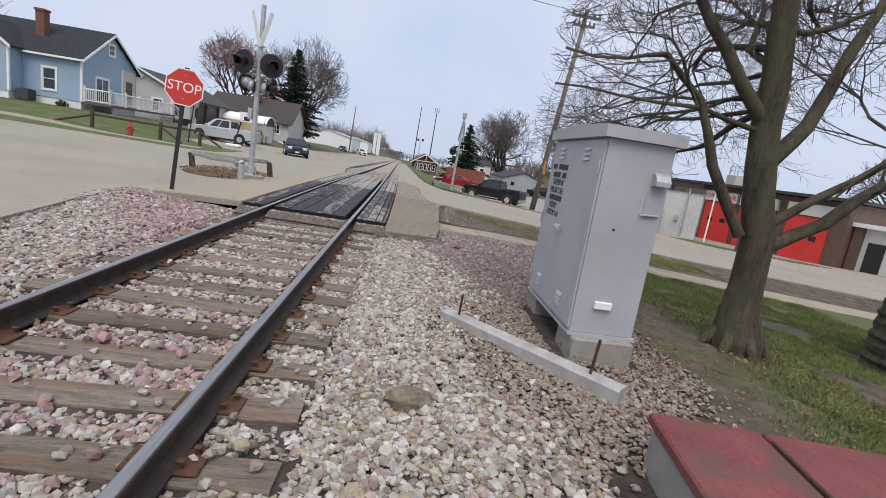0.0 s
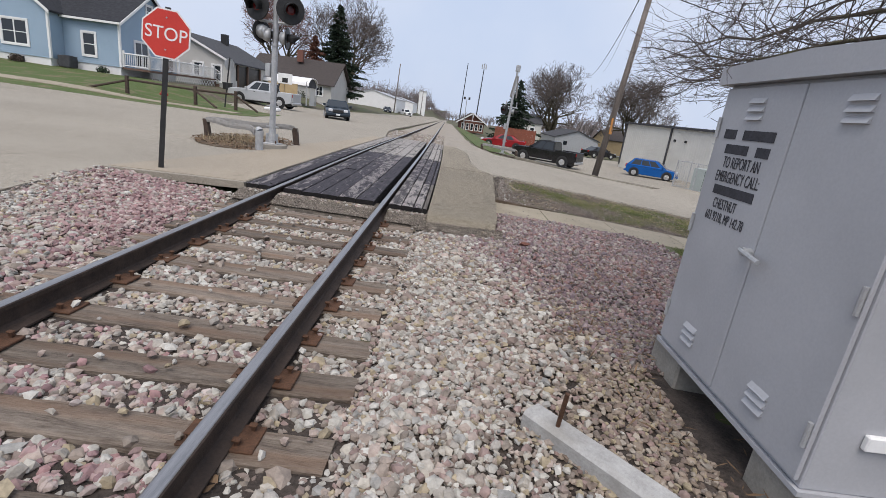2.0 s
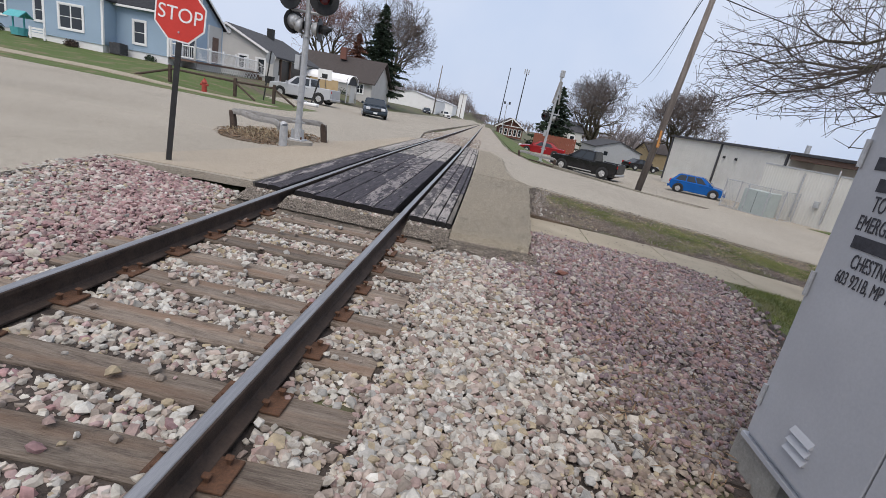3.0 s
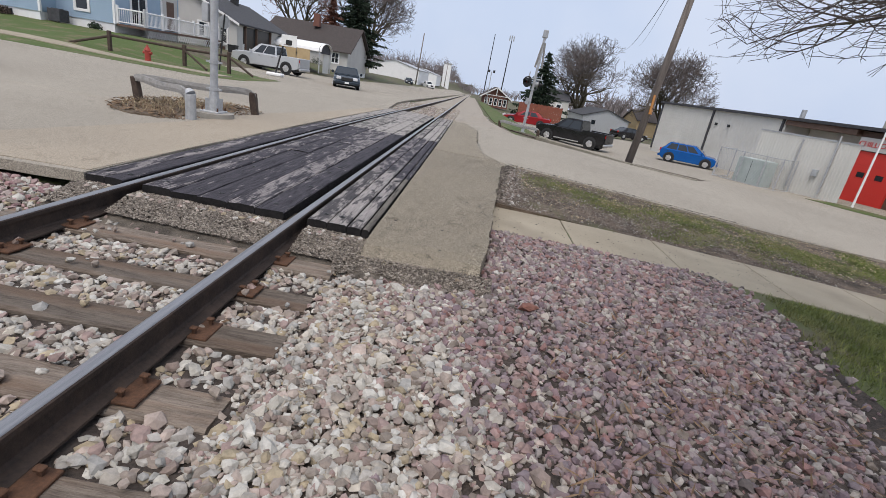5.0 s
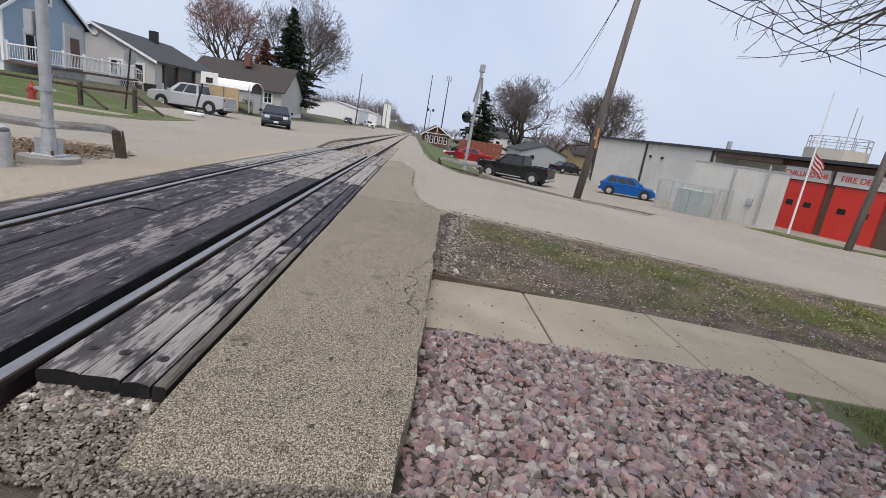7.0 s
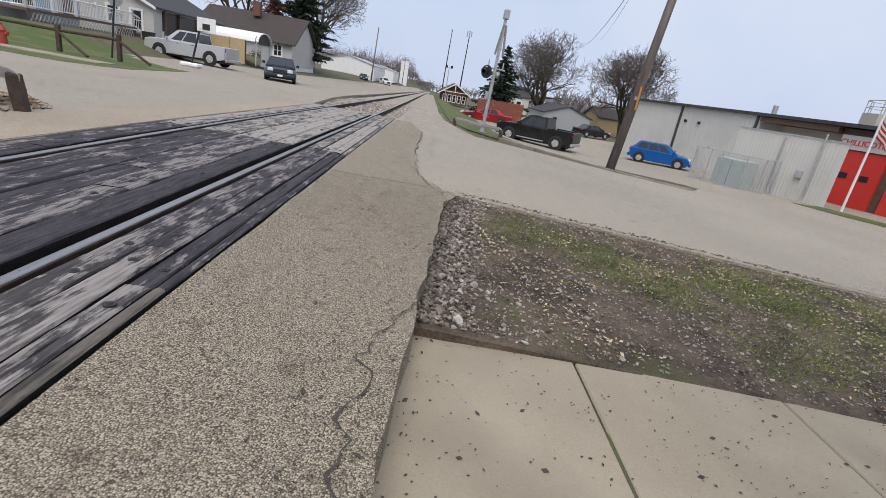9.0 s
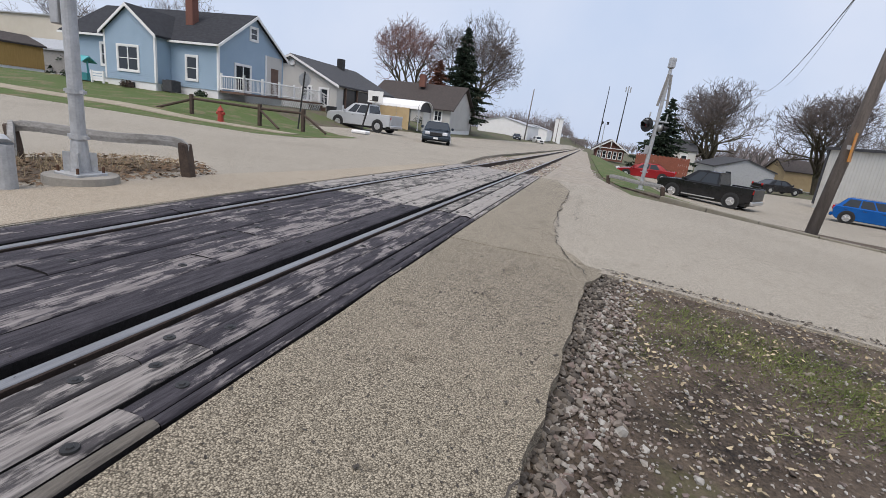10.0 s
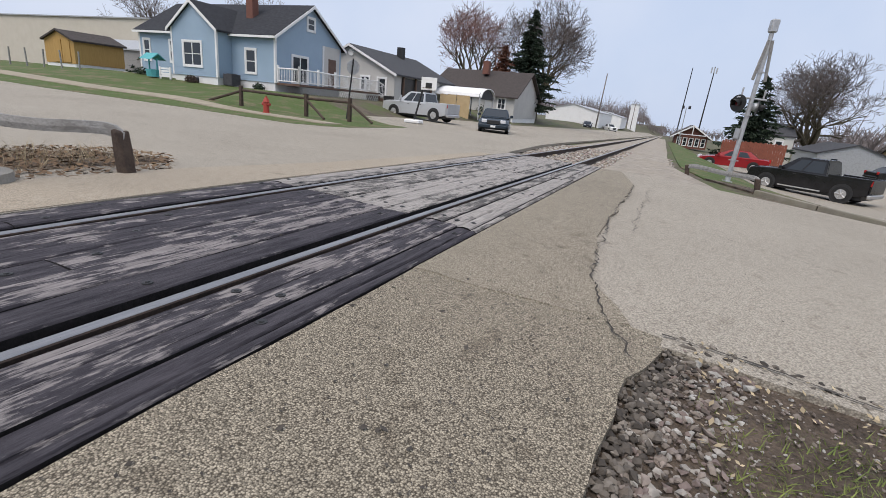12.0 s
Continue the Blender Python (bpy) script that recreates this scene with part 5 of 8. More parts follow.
    r = rng.uniform(0.011, 0.023, len(p))
    pts = np.column_stack([p, ground_z(p) + rng.uniform(-0.006, 0.012, len(p))])
    stones("brown_gravel", "small brown gravel round the signal cabinet", pts, r, BROWN, 0.7, 4)
    # stones along the broken asphalt edge and on the verge
    p, rng = scatter(60000, 2.4, 7.5, 2.62, 5.7, 14)
    x, y = p.T
    edge = np.interp(y, [2.6, 5.0, 5.6], [2.55, 2.75, 2.95])
    far = x - edge
    keep = (far > 0.02) & (rng.uniform(size=len(x)) < np.exp(-far / 0.26) * 0.6 + 0.13)
    p, far = p[keep], far[keep]
    r = rng.uniform(0.004, 0.012, len(p)) * np.where(far < 0.35, 1.5, 0.72) * np.where(rng.uniform(size=len(p)) < 0.06, 1.9, 1.0)
    stones("verge_stones", "loose stones along the broken asphalt edge", np.column_stack([p, ground_z(p) + rng.uniform(0.004, 0.022, len(p))]), r, VERGE, 0.75, 5, 0.45)
    # crumbled asphalt along the broken edges
    p, rng = scatter(2600, -0.05, 0.09, 0, 1, 17)
    along = p[:, 1]
    side = along < 0.6
    s = np.where(side, along / 0.6, (along - 0.6) / 0.4)
    y = np.where(side, 2.6 + 3.05 * s, 5.62 + p[:, 0])
    x = np.where(side, np.interp(y, [2.6, 5.0, 5.6], [2.55, 2.75, 2.95]) + p[:, 0] + rng.normal(0, 0.03, len(s)), 2.95 + 4.5 * s)
    p = np.column_stack([x, y])
    stones("asphalt_crumbs", "dark crumbs broken from the asphalt edge", np.column_stack([p, ground_z(p) + rng.uniform(0.0, 0.035, len(p))]), rng.uniform(0.008, 0.022, len(p)), CRUMB, 0.75, 8, 0.45)
    # the strip beyond the crossing
    p, rng = scatter(2800, -2.2, 3.2, 16.2, 30, 15)
    keep = ~(np.abs(np.abs(p[:, 0]) - RAIL_X) < 0.09)
    p = p[keep]
    stones("far_ballast", "pale ballast beyond the crossing", np.column_stack([p, np.full(len(p), -0.14) - 0.06 * np.maximum(0, p[:, 0] - 1.5)]), rng.uniform(0.03, 0.055, len(p)), WHITE, 0.6, 6)
    # fine grit spilled at the end of the asphalt and before the deck
    p, rng = scatter(60000, -1.25, 2.6, -0.75, 0.42, 16)
    x, y = p.T
    keep = ((y > -0.5 + 0.08 * np.sin(x * 5)) & (y < -0.28) & (x > 1.25) & (x < 2.45)) | ((y > DECK_EDGE(x) - 0.42) & (y < DECK_EDGE(x) + 0.02) & (x < 1.42) & (x > -1.25) & (np.abs(np.abs(x) - RAIL_X) > 0.09))
    p = p[keep]
    stones("asphalt_grit", "dark grit crumbled from the asphalt end", np.column_stack([p, np.where((p[:, 0] > 1.25) & (p[:, 1] < -0.28), -0.095 - 0.45 * (-0.3 - p[:, 1]), -0.07 + 0.25 * np.minimum(0, p[:, 1] - DECK_EDGE(p[:, 0]) + 0.12))]), rng.uniform(0.004, 0.011, len(p)), GRIT, 0.7, 7)
    p, rng = scatter(520, -1.15, 1.4, -0.1, 0.42, 19)
    off = DECK_EDGE(p[:, 0]) - p[:, 1]
    p = p[(off > 0.01) & (off < 0.16) & (np.abs(np.abs(p[:, 0]) - RAIL_X) > 0.1)]
    stones("ballast_chips", "pale stones lying along the timber ends", np.column_stack([p, np.full(len(p), -0.07)]), rng.uniform(0.012, 0.027, len(p)), WHITE, 0.75, 10)


ballast()
patch("stone_bed", steps(-3.4, 1.4, 24), lambda y: 2.2, lambda y: lerp(y, [(-3.4, 3.7), (-1, 4.9), (0.5, 5.2), (1.4, 5.0)]), 0.004, M["ballast_bed"], "dusty bed below the purple stones", "ground", 14, 0.05, 0.1)
patch("deck_grit_bed", steps(-0.5, 0.45, 12), lambda y: -1.24, lambda y: 1.42, 0, M["dark_grit"], "dark gritty asphalt packed against the crossing timbers", "pavement", 26, 0.02, 0.03,
      crown=lambda x, y: -0.2 if abs(abs(x) - RAIL_X) < 0.06 else -0.085 + 0.3 * min(0, y - DECK_EDGE(x) + 0.12) + 0.014 * noise.noise((x * 8, y * 8, 2)))
patch("asphalt_toe", steps(-0.6, -0.3, 6), lambda y: lerp(y, [(-0.6, 1.6), (-0.45, 1.4), (-0.3, 1.32)]), lambda y: lerp(y, [(-0.6, 2.1), (-0.45, 2.3), (-0.3, 2.42)]), 0, M["dark_grit"], "dark crumbled asphalt toe sloping into the ballast", "pavement", 14, 0.02, 0.12,
      crown=lambda x, y: lerp(y, [(-0.6, -0.235), (-0.3, -0.1)]) + 0.02 * noise.noise((x * 9, y * 9, 0)))


def single_stones():
    for x, y, size, mat, label, seed in ((2.22, -0.28, (0.14, 0.09, 0.05), M["rubble_tan"], "broken lump of pale concrete on the ballast", 3), (1.88, -5.9, (0.17, 0.13, 0.09), M["rubble_tan"], "rough tan lump of concrete on the ballast", 6),
                                   (2.72, -0.53, (0.085, 0.05, 0.032), M["brick"], "broken red brick lying in purple stones", 9)):
        rnd = random.Random(seed)
        bm = bmesh.new()
        for _ in range(26):
            d = Vector((rnd.gauss(0, 1), rnd.gauss(0, 1), rnd.gauss(0, 1))).normalized() * rnd.uniform(0.8, 1.1)
            bm.verts.new((d.x * size[0], d.y * size[1], max(-0.6, min(0.75, d.z)) * size[2] * 1.3))
        hull = bmesh.ops.convex_hull(bm, input=bm.verts)
        bmesh.ops.delete(bm, geom=[g for g in hull["geom_interior"] if isinstance(g, bmesh.types.BMVert)], context="VERTS")
        bmesh.ops.triangulate(bm, faces=bm.faces)
        bmesh.ops.subdivide_edges(bm, edges=bm.edges, cuts=3, use_grid_fill=True)
        for v in bm.verts:
            v.co *= 1 + 0.10 * noise.noise(v.co * 30 + Vector((x, y, 0))) + 0.08 * noise.noise(v.co * 80)
        solid("rubble", bm, mat, label, "rubble", pose(x, y, G(x, y) + 0.045, 0, 0, 30))


single_stones()


def blades(name, label, p, h, mat, seed, width=0.0045, lean=0.6):
    rng = np.random.default_rng(seed)
    n = len(p)
    a = rng.uniform(0, 2 * math.pi, n)
    side = np.column_stack([np.cos(a), np.sin(a), np.zeros(n)]) * width
    tip = np.column_stack([rng.normal(0, lean, n) * h, rng.normal(0, lean, n) * h, h])
    base = np.column_stack([p, ground_z(p) - 0.03])
    v = np.stack([base - side, base + side, base + tip], 1).reshape(-1, 3)
    return solid(name, fast_mesh(name, v, np.arange(3 * n).reshape(-1, 3), mat), mat, label, "grass", kind="stuff")


def patchy(p, scale, level, seed):
    return np.array([noise.noise((float(x) * scale, float(y) * scale, seed)) + 0.5 * noise.noise((float(x) * scale * 3, float(y) * scale * 3, seed)) > level for x, y in p])


def grass():
    p, rng = scatter(190000, 3.0, 10.5, 2.65, 5.6, 21)
    p = p[(p[:, 1] > 2.9 - 0.02 * p[:, 0]) & (rng.uniform(size=len(p)) < np.clip((p[:, 0] - 2.8) / 1.2, 0.05, 1)) & (np.array([noise.noise((float(a) * 1.1, float(b) * 1.1, 4.0)) for a, b in p]) * 1.0 + 0.13 + 0.88 * np.exp(-((p[:, 1] - 4.5 + 0.06 * (p[:, 0] - 3)) / 0.85) ** 2) > rng.uniform(0.3, 1.15, len(p)))]
    blades("verge_grass", "thin patchy grass on the street verge", p, np.random.default_rng(1).uniform(0.04, 0.072, len(p)), M["grass_blade"], 31, 0.0065, 0.9)
    p, rng = scatter(210000, 4.2, 11, -7.5, 1.25, 22)
    edge = np.interp(p[:, 1], [-7.5, -6, -3.5, -1, 0.8, 1.3], [4.7, 5.0, 5.9, 5.4, 5.3, 5.6])
    p = p[(p[:, 0] > edge + rng.normal(0, 0.2, len(p))) & patchy(p, 0.9, -0.3, 9)]
    blades("lawn_grass", "short spring grass under the tree", p, np.random.default_rng(2).uniform(0.03, 0.08, len(p)), M["grass_blade"], 32)
    p, rng = scatter(2500, -4.4, -2.2, 4.0, 7.2, 23)
    p = p[((p[:, 0] + 3.25) / 1.0) ** 2 + ((p[:, 1] - 5.55) / 1.5) ** 2 < 1]
    blades("dead_grass", "straw-coloured dead grass round the signal mast", p, np.random.default_rng(3).uniform(0.04, 0.2, len(p)) * np.where(p[:, 0] < -3.0, 1.4, 0.6), M["straw"], 33, 0.006)
    # bits of gravel and pale dry leaf trodden into the bare soil of the verge
    p, rng = scatter(15000, 2.6, 9.5, 2.62, 5.7, 24)
    p = p[(np.array([noise.noise((float(a) * 1.6, float(b) * 1.6, 8.0)) for a, b in p]) + np.clip(1.25 - 0.16 * (p[:, 0] - 2.6) - 0.45 * np.abs(p[:, 1] - 3.4), 0.1, 1.2) > rng.uniform(0.1, 1.3, len(p)))]
    stones("verge_stones", "small gravel trodden into the bare soil of the verge", np.column_stack([p, ground_z(p) + rng.uniform(0.006, 0.012, len(p))]), rng.uniform(0.004, 0.012, len(p)) * np.where(rng.uniform(size=len(p)) < 0.05, 2.0, 1.0), VERGE, 0.6, 15, 0.4)
    # leaf litter
    def litter(name, label, n, x0, x1, y0, y1, seed, inside, size=(0.015, 0.04), slim=0.6, up=0.0, mat="dead_leaf"):
        p, rng = scatter(n, x0, x1, y0, y1, seed)
        p = p[inside(p)]
        k = len(p)
        s, a = rng.uniform(*size, k), rng.uniform(0, 6.28, k)
        u = np.column_stack([np.cos(a), np.sin(a), rng.uniform(-0.5, 0.5, k)]) * s[:, None]
        w = np.column_stack([-np.sin(a), np.cos(a), rng.uniform(-0.5, 0.5, k)]) * s[:, None] * slim
        c = np.column_stack([p, ground_z(p) + rng.uniform(0.012, 0.03, k) + up])
        v = np.stack([c - u, c - w, c + u, c + w], 1).reshape(-1, 3)
        solid(name, fast_mesh(name, v, np.arange(4 * k).reshape(-1, 4), M[mat]), M[mat], label, "leaf litter", kind="stuff")
    litter("leaf_litter", "dry brown leaves round the signal mast", 3800, -4.6, -2.0, 3.9, 7.4, 41, lambda p: ((p[:, 0] + 3.3) / 1.25) ** 2 + ((p[:, 1] - 5.6) / 1.7) ** 2 < 1, (0.012, 0.05), 0.5, 0.055)
    litter("leaf_litter", "brown leaves and bark chips under the tree", 5000, 4.0, 8.0, -7, -1.5, 42, lambda p: ((p[:, 0] - 5.4) / 1.6) ** 2 + ((p[:, 1] + 4) / 2.2) ** 2 < 1, (0.01, 0.024))
    litter("twig_litter", "broken twigs and bark strewn over the stones", 1500, 2.3, 5.0, -6.2, -0.2, 44, lambda p: ((p[:, 0] - 3.9) / 1.3) ** 2 + ((p[:, 1] + 2.6) / 2.6) ** 2 < 1, (0.02, 0.07), 0.1, 0.025)
    litter("leaf_litter", "pale dry leaf bits strewn over the verge", 5200, 3.0, 10.0, 2.7, 5.68, 45, lambda p: np.array([noise.noise((float(a) * 1.3, float(b) * 1.3, 2.0)) for a, b in p]) + 0.25 * (p[:, 1] - 4.4) > -0.15, (0.008, 0.02), 0.5, 0.012, "straw")
    litter("leaf_litter", "dry leaves caught against the rail", 160, -0.72, 0.95, -8, -0.2, 43, lambda p: np.abs(np.abs(p[:, 0]) - RAIL_X) < 0.2)


def flecks():
    """Dark crumbs and leaf bits lying on the paving."""
    rng = np.random.default_rng(51)
    v = []
    for x0, x1, y0, y1, n in ((1.45, 2.4, -0.2, 6.5, 900), (2.15, 2.6, -0.2, 5.6, 600), (2.55, 6.0, 1.4, 2.55, 500), (3, 10, 6, 14, 160), (-1.2, 1.4, 0.5, 7, 160)):
        for _ in range(n):
            x, y, s, a = rng.uniform(x0, x1), rng.uniform(y0, y1), rng.uniform(0.003, 0.009) * (2.2 if rng.uniform() < 0.06 else 1), rng.uniform(0, 6.28)
            if 1.36 < y < 2.6 and x > 2.5:
                z = G(x, 2) - 0.005
            else:
                z = (flat_right(x, y) if x > 1.42 else 0.004) + 0.006
            c, u, w = np.array((x, y, z)), np.array((math.cos(a), math.sin(a), 0.2)) * s, np.array((-math.sin(a), math.cos(a), 0.3)) * s * 0.6
            v += [c - u, c - w, c + u, c + w]
    v = np.array(v)
    solid("leaf_crumbs", fast_mesh("leaf_crumbs", v, np.arange(len(v)).reshape(-1, 4), M["crack"]), M["crack"], "dark crumbs and leaf bits on the paving", "litter", kind="stuff")


grass()
flecks()
patch("signal_island", steps(3.95, 7.2, 14), lambda y: -3.25 - 1.2 * math.sqrt(max(0.02, 1 - ((y - 5.55) / 1.66) ** 2)), lambda y: -3.0 + 0.75 * math.sqrt(max(0.02, 1 - ((y - 5.55) / 1.66) ** 2)), 0.015, M["dirt"],
      "small dirt island round the signal mast", "ground", 10, 0.05, 0.08, crown=lambda x, y: G(x, y) + 0.03 + 0.025 * noise.noise((x * 3, y * 3, 0)))
patch("verge", steps(2.56, 5.74, 20), lambda y: 2.25, lambda y: 9, 0.006, M["verge"], "sparse grassy verge between pavement and street", "verge", 44, 0.05, 0.0)
patch("verge", steps(2.56, 5.74, 10), lambda y: 9, lambda y: 60, -0.005, M["verge"], "sparse grassy verge further along the street", "verge", 60, 0.05, 0.0)
patch("street_island", steps(0.2, 5.2, 10), lambda y: -60, lambda y: lerp(y, [(0.2, -8.7), (3, -9.6), (4.8, -11.0), (5.2, -12.2)]), 0.03, M["verge"], "worn grass corner with a pole", "verge", 30, 0.1, 0.1)
patch("signal_verge", steps(15.3, 19.5, 8), lambda y: lerp(y, [(15.3, 9.4), (16.4, 7.2), (17.3, 5.2), (19.5, 4.0)]), lambda y: lerp(y, [(15.3, 11.2), (17, 12.5), (18.5, 9.0), (19.5, 8.0)]), 0.03, M["verge"], "thin grass strip along the far kerb", "verge", 8, 0.1, 0.1)
patch("track_verge", steps(19.5, 100, 20), lambda y: lerp(y, [(19.5, 4.0), (24, 3.4), (100, 3.4)]), lambda y: lerp(y, [(19.5, 8.0), (24, 6.9), (100, 6.3)]), 0.02, M["lawn"], "green grass strip beside the track", "verge", 6, 0.1, 0.1)


def cracks():
    """Cracks and broken edges in the asphalt: thin, uneven ribbons coloured as tar and crack shadow."""
    random.seed(77)
    def crack(a, b, w, rough, label):
        a, b = Vector(a), Vector(b)
        n = max(6, int((b - a).length / 0.045))
        across = Vector((-(b - a).y, (b - a).x, 0)).normalized()
        verts, faces, off = [], [], 0.0
        for i in range(n + 1):
            off += random.uniform(-1, 1) * rough
            off *= 0.8
            p = a.lerp(b, i / n) + across * off
            ww = 0.45 * w * random.uniform(0.2, 1.3)
            z = flat_right(p.x, p.y) + 0.012 if p.x > 0 else flat_left(p.x, p.y) + 0.004
            verts += [(*(p - across * ww).xy, z), (*(p + across * ww).xy, z)]
        for i in range(n):
            faces.append((2 * i, 2 * i + 1, 2 * i + 3, 2 * i + 2))
        solid("crack", raw("crack", verts, faces, M["crack"]), M["crack"], label, "crack", kind="structure")
    crack((2.45, 6.1, 0), (2.75, 5.25, 0), 0.012, 0.03, "jagged crack across the asphalt")
    crack((2.45, 6.1, 0), (2.3, 7.6, 0), 0.014, 0.03, "jagged crack along the street seam")
    crack((2.3, 7.6, 0), (2.35, 12.5, 0), 0.016, 0.03, "long crack along the street seam")
    crack((2.55, 8.0, 0), (2.6, 12.0, 0), 0.01, 0.03, "long crack along the street seam")
    crack((2.42, 1.2, 0), (2.35, 2.0, 0), 0.014, 0.05, "crack beside the pavement end")
    crack((2.35, 2.0, 0), (2.48, 2.6, 0), 0.01, 0.05, "crack beside the pavement end")
    crack((2.85, 5.62, 0), (5.2, 5.62, 0), 0.02, 0.012, "broken dark edge of the street")
    crack((5.2, 5.62, 0), (9.5, 5.55, 0), 0.025, 0.012, "broken dark edge of the street")
    crack((1.5, 7.0, 0), (2.45, 6.4, 0), 0.006, 0.03, "fine crack in the chip seal")
    crack((3.2, 9.0, 0), (7.5, 7.4, 0), 0.008, 0.03, "fine crack in the street")
    crack((-3.3, 0.3, 0), (-2.62, -3.2, 0), 0.03, 0.02, "broken dark edge of the street")
    crack((-2.62, -3.2, 0), (-2.4, -7.0, 0), 0.03, 0.02, "broken dark edge of the street")
    crack((-3.4, 9.5, 0), (-9, 10.4, 0), 0.012, 0.04, "long crack in the street")
    crack((-1.4, 9.6, 0), (-3.3, 9.4, 0), 0.012, 0.04, "crack in the street")
    crack((-2.2, 17, 0), (-6, 17.6, 0), 0.03, 0.05, "dark patch edge in the street")


cracks()

# ---- trees ----
def limb_mesh(segs, sides_of):
    """Tapered rods as one array: rows of start, end, radii."""
    groups = {}
    for s in segs:
        groups.setdefault(sides_of(s[2]), []).append(s)
    verts, faces, base = [], [], 0
    for k, rows in groups.items():
        a = np.array([s[0] for s in rows], float)
        b = np.array([s[1] for s in rows], float)
        r0 = np.array([s[2] for s in rows], float)
        r1 = np.array([s[3] for s in rows], float)
        d = b - a
        d /= np.maximum(np.linalg.norm(d, axis=1, keepdims=True), 1e-6)
        a, b = a - d * r0[:, None] * 0.3, b + d * r1[:, None] * 0.3
        ref = np.where(np.abs(d[:, 2:3]) < 0.9, np.array([[0, 0, 1.0]]), np.array([[1.0, 0, 0]]))
        u = np.cross(d, ref)
        u /= np.linalg.norm(u, axis=1, keepdims=True)
        w = np.cross(d, u)
        ang = 2 * math.pi * np.arange(k) / k
        ring = np.cos(ang)[None, :, None] * u[:, None] + np.sin(ang)[None, :, None] * w[:, None]
        v = np.concatenate([a[:, None] + ring * r0[:, None, None], b[:, None] + ring * r1[:, None, None]], 1)
        i = np.arange(k)
        f = np.stack([i, (i + 1) % k, k + (i + 1) % k, k + i], 1)
        n = len(rows)
        faces.append((f[None] + 2 * k * np.arange(n)[:, None, None] + base).reshape(-1, 4))
        verts.append(v.reshape(-1, 3))
        base += n * 2 * k
    return np.concatenate(verts), np.concatenate(faces)


def grow(segs, twigs, p, d, r, ln, depth, rnd, droop=0.0, spread=0.6, kids=3, thin=0.004, room=None):
    """A limb that wanders, thins and forks."""
    n = 4 if depth > 1 else 3
    step = ln / n
    for i in range(n):
        d = (d + Vector((rnd.gauss(0, 0.2), rnd.gauss(0, 0.2), rnd.gauss(0, 0.15) + droop))).normalized()
        q = p + d * step
        if room and not room(q):
            return
        r1 = max(thin, r * (0.88 if i < n - 1 else 0.78))
        (segs if r > max(0.018, 2 * thin) else twigs).append((tuple(p), tuple(q), r, r1))
        if depth > 0 and i > 0:
            for _ in range(kids if i == n - 1 else max(1, kids - 2)):
                side = Vector((rnd.gauss(0, 1), rnd.gauss(0, 1), rnd.gauss(0.15, 0.7))).normalized()
                e = (d * (1 - spread * 0.55) + side * spread).normalized()
                grow(segs, twigs, q, e, max(thin, r1 * rnd.uniform(0.55, 0.8)), ln * rnd.uniform(0.5, 0.78), depth - 1, rnd, droop, spread, kids, thin, room)
        p, r = q, r1
    if depth == 0:
        for _ in range(2):
            e = (d + Vector((rnd.gauss(0, 0.5), rnd.gauss(0, 0.5), rnd.gauss(0, 0.4)))).normalized()
            twigs.append((tuple(p), tuple(p + e * step * 0.9), r * 0.7, r * 0.4))


def sides(r):
    return 14 if r > 0.12 else 8 if r > 0.05 else 5 if r > 0.03 else 3


def tree_object(name, label, segs, twigs, bark, twig, m=None):
    ob = thing(name, label, "tree", m)
    v, f = limb_mesh(segs, sides)
    d = fast_mesh("trunk", v, f, bark)
    d.shade_smooth()
    part("trunk", d, None, ob)
    v, f = limb_mesh(twigs, lambda r: 3)
    part("crown", fast_mesh("crown", v, f, twig), None, ob, "fine bare twigs")
    return ob


def bare_tree(name, label, base, height, r, seed, depth=4, kids=3, bark="bark", twig="twig", spread=0.62, fork=0.28, limbs=5, thin=0.022, dome=None):
    rnd = random.Random(seed)
    middle, wide = Vector(base) + Vector((0, 0, 0.57 * height)), (dome or 9) * height
    def room(q):
        e = q - middle
        return (e.x / wide) ** 2 + (e.y / wide) ** 2 + (e.z / (0.45 * height)) ** 2 < 1
    segs, twigs = [], []
    p = Vector(base)
    top = p + Vector((rnd.gauss(0, 0.02) * height, rnd.gauss(0, 0.02) * height, height * fork))
    segs.append((tuple(p - Vector((0, 0, 0.3))), tuple(p + Vector((0, 0, 0.06 * height))), r * 1.35, r * 1.02))
    segs.append((tuple(p + Vector((0, 0, 0.06 * height))), tuple(top), r * 1.02, r * 0.85))
    for k in range(limbs):
        a = 2 * math.pi * k / limbs + rnd.uniform(-0.4, 0.4)
        up = rnd.uniform(0.9, 2.2) if k else 3.5
        d = Vector((math.cos(a), math.sin(a), up)).normalized()
        start = p.lerp(top, rnd.uniform(0.75, 1.0)) if k else top
        grow(segs, twigs, start, d, r * rnd.uniform(0.45, 0.62), height * rnd.uniform(0.29, 0.38), depth, rnd, 0.03, spread, kids, thin, room if dome else None)
    return tree_object(name, label, segs, twigs, M[bark], M[twig])


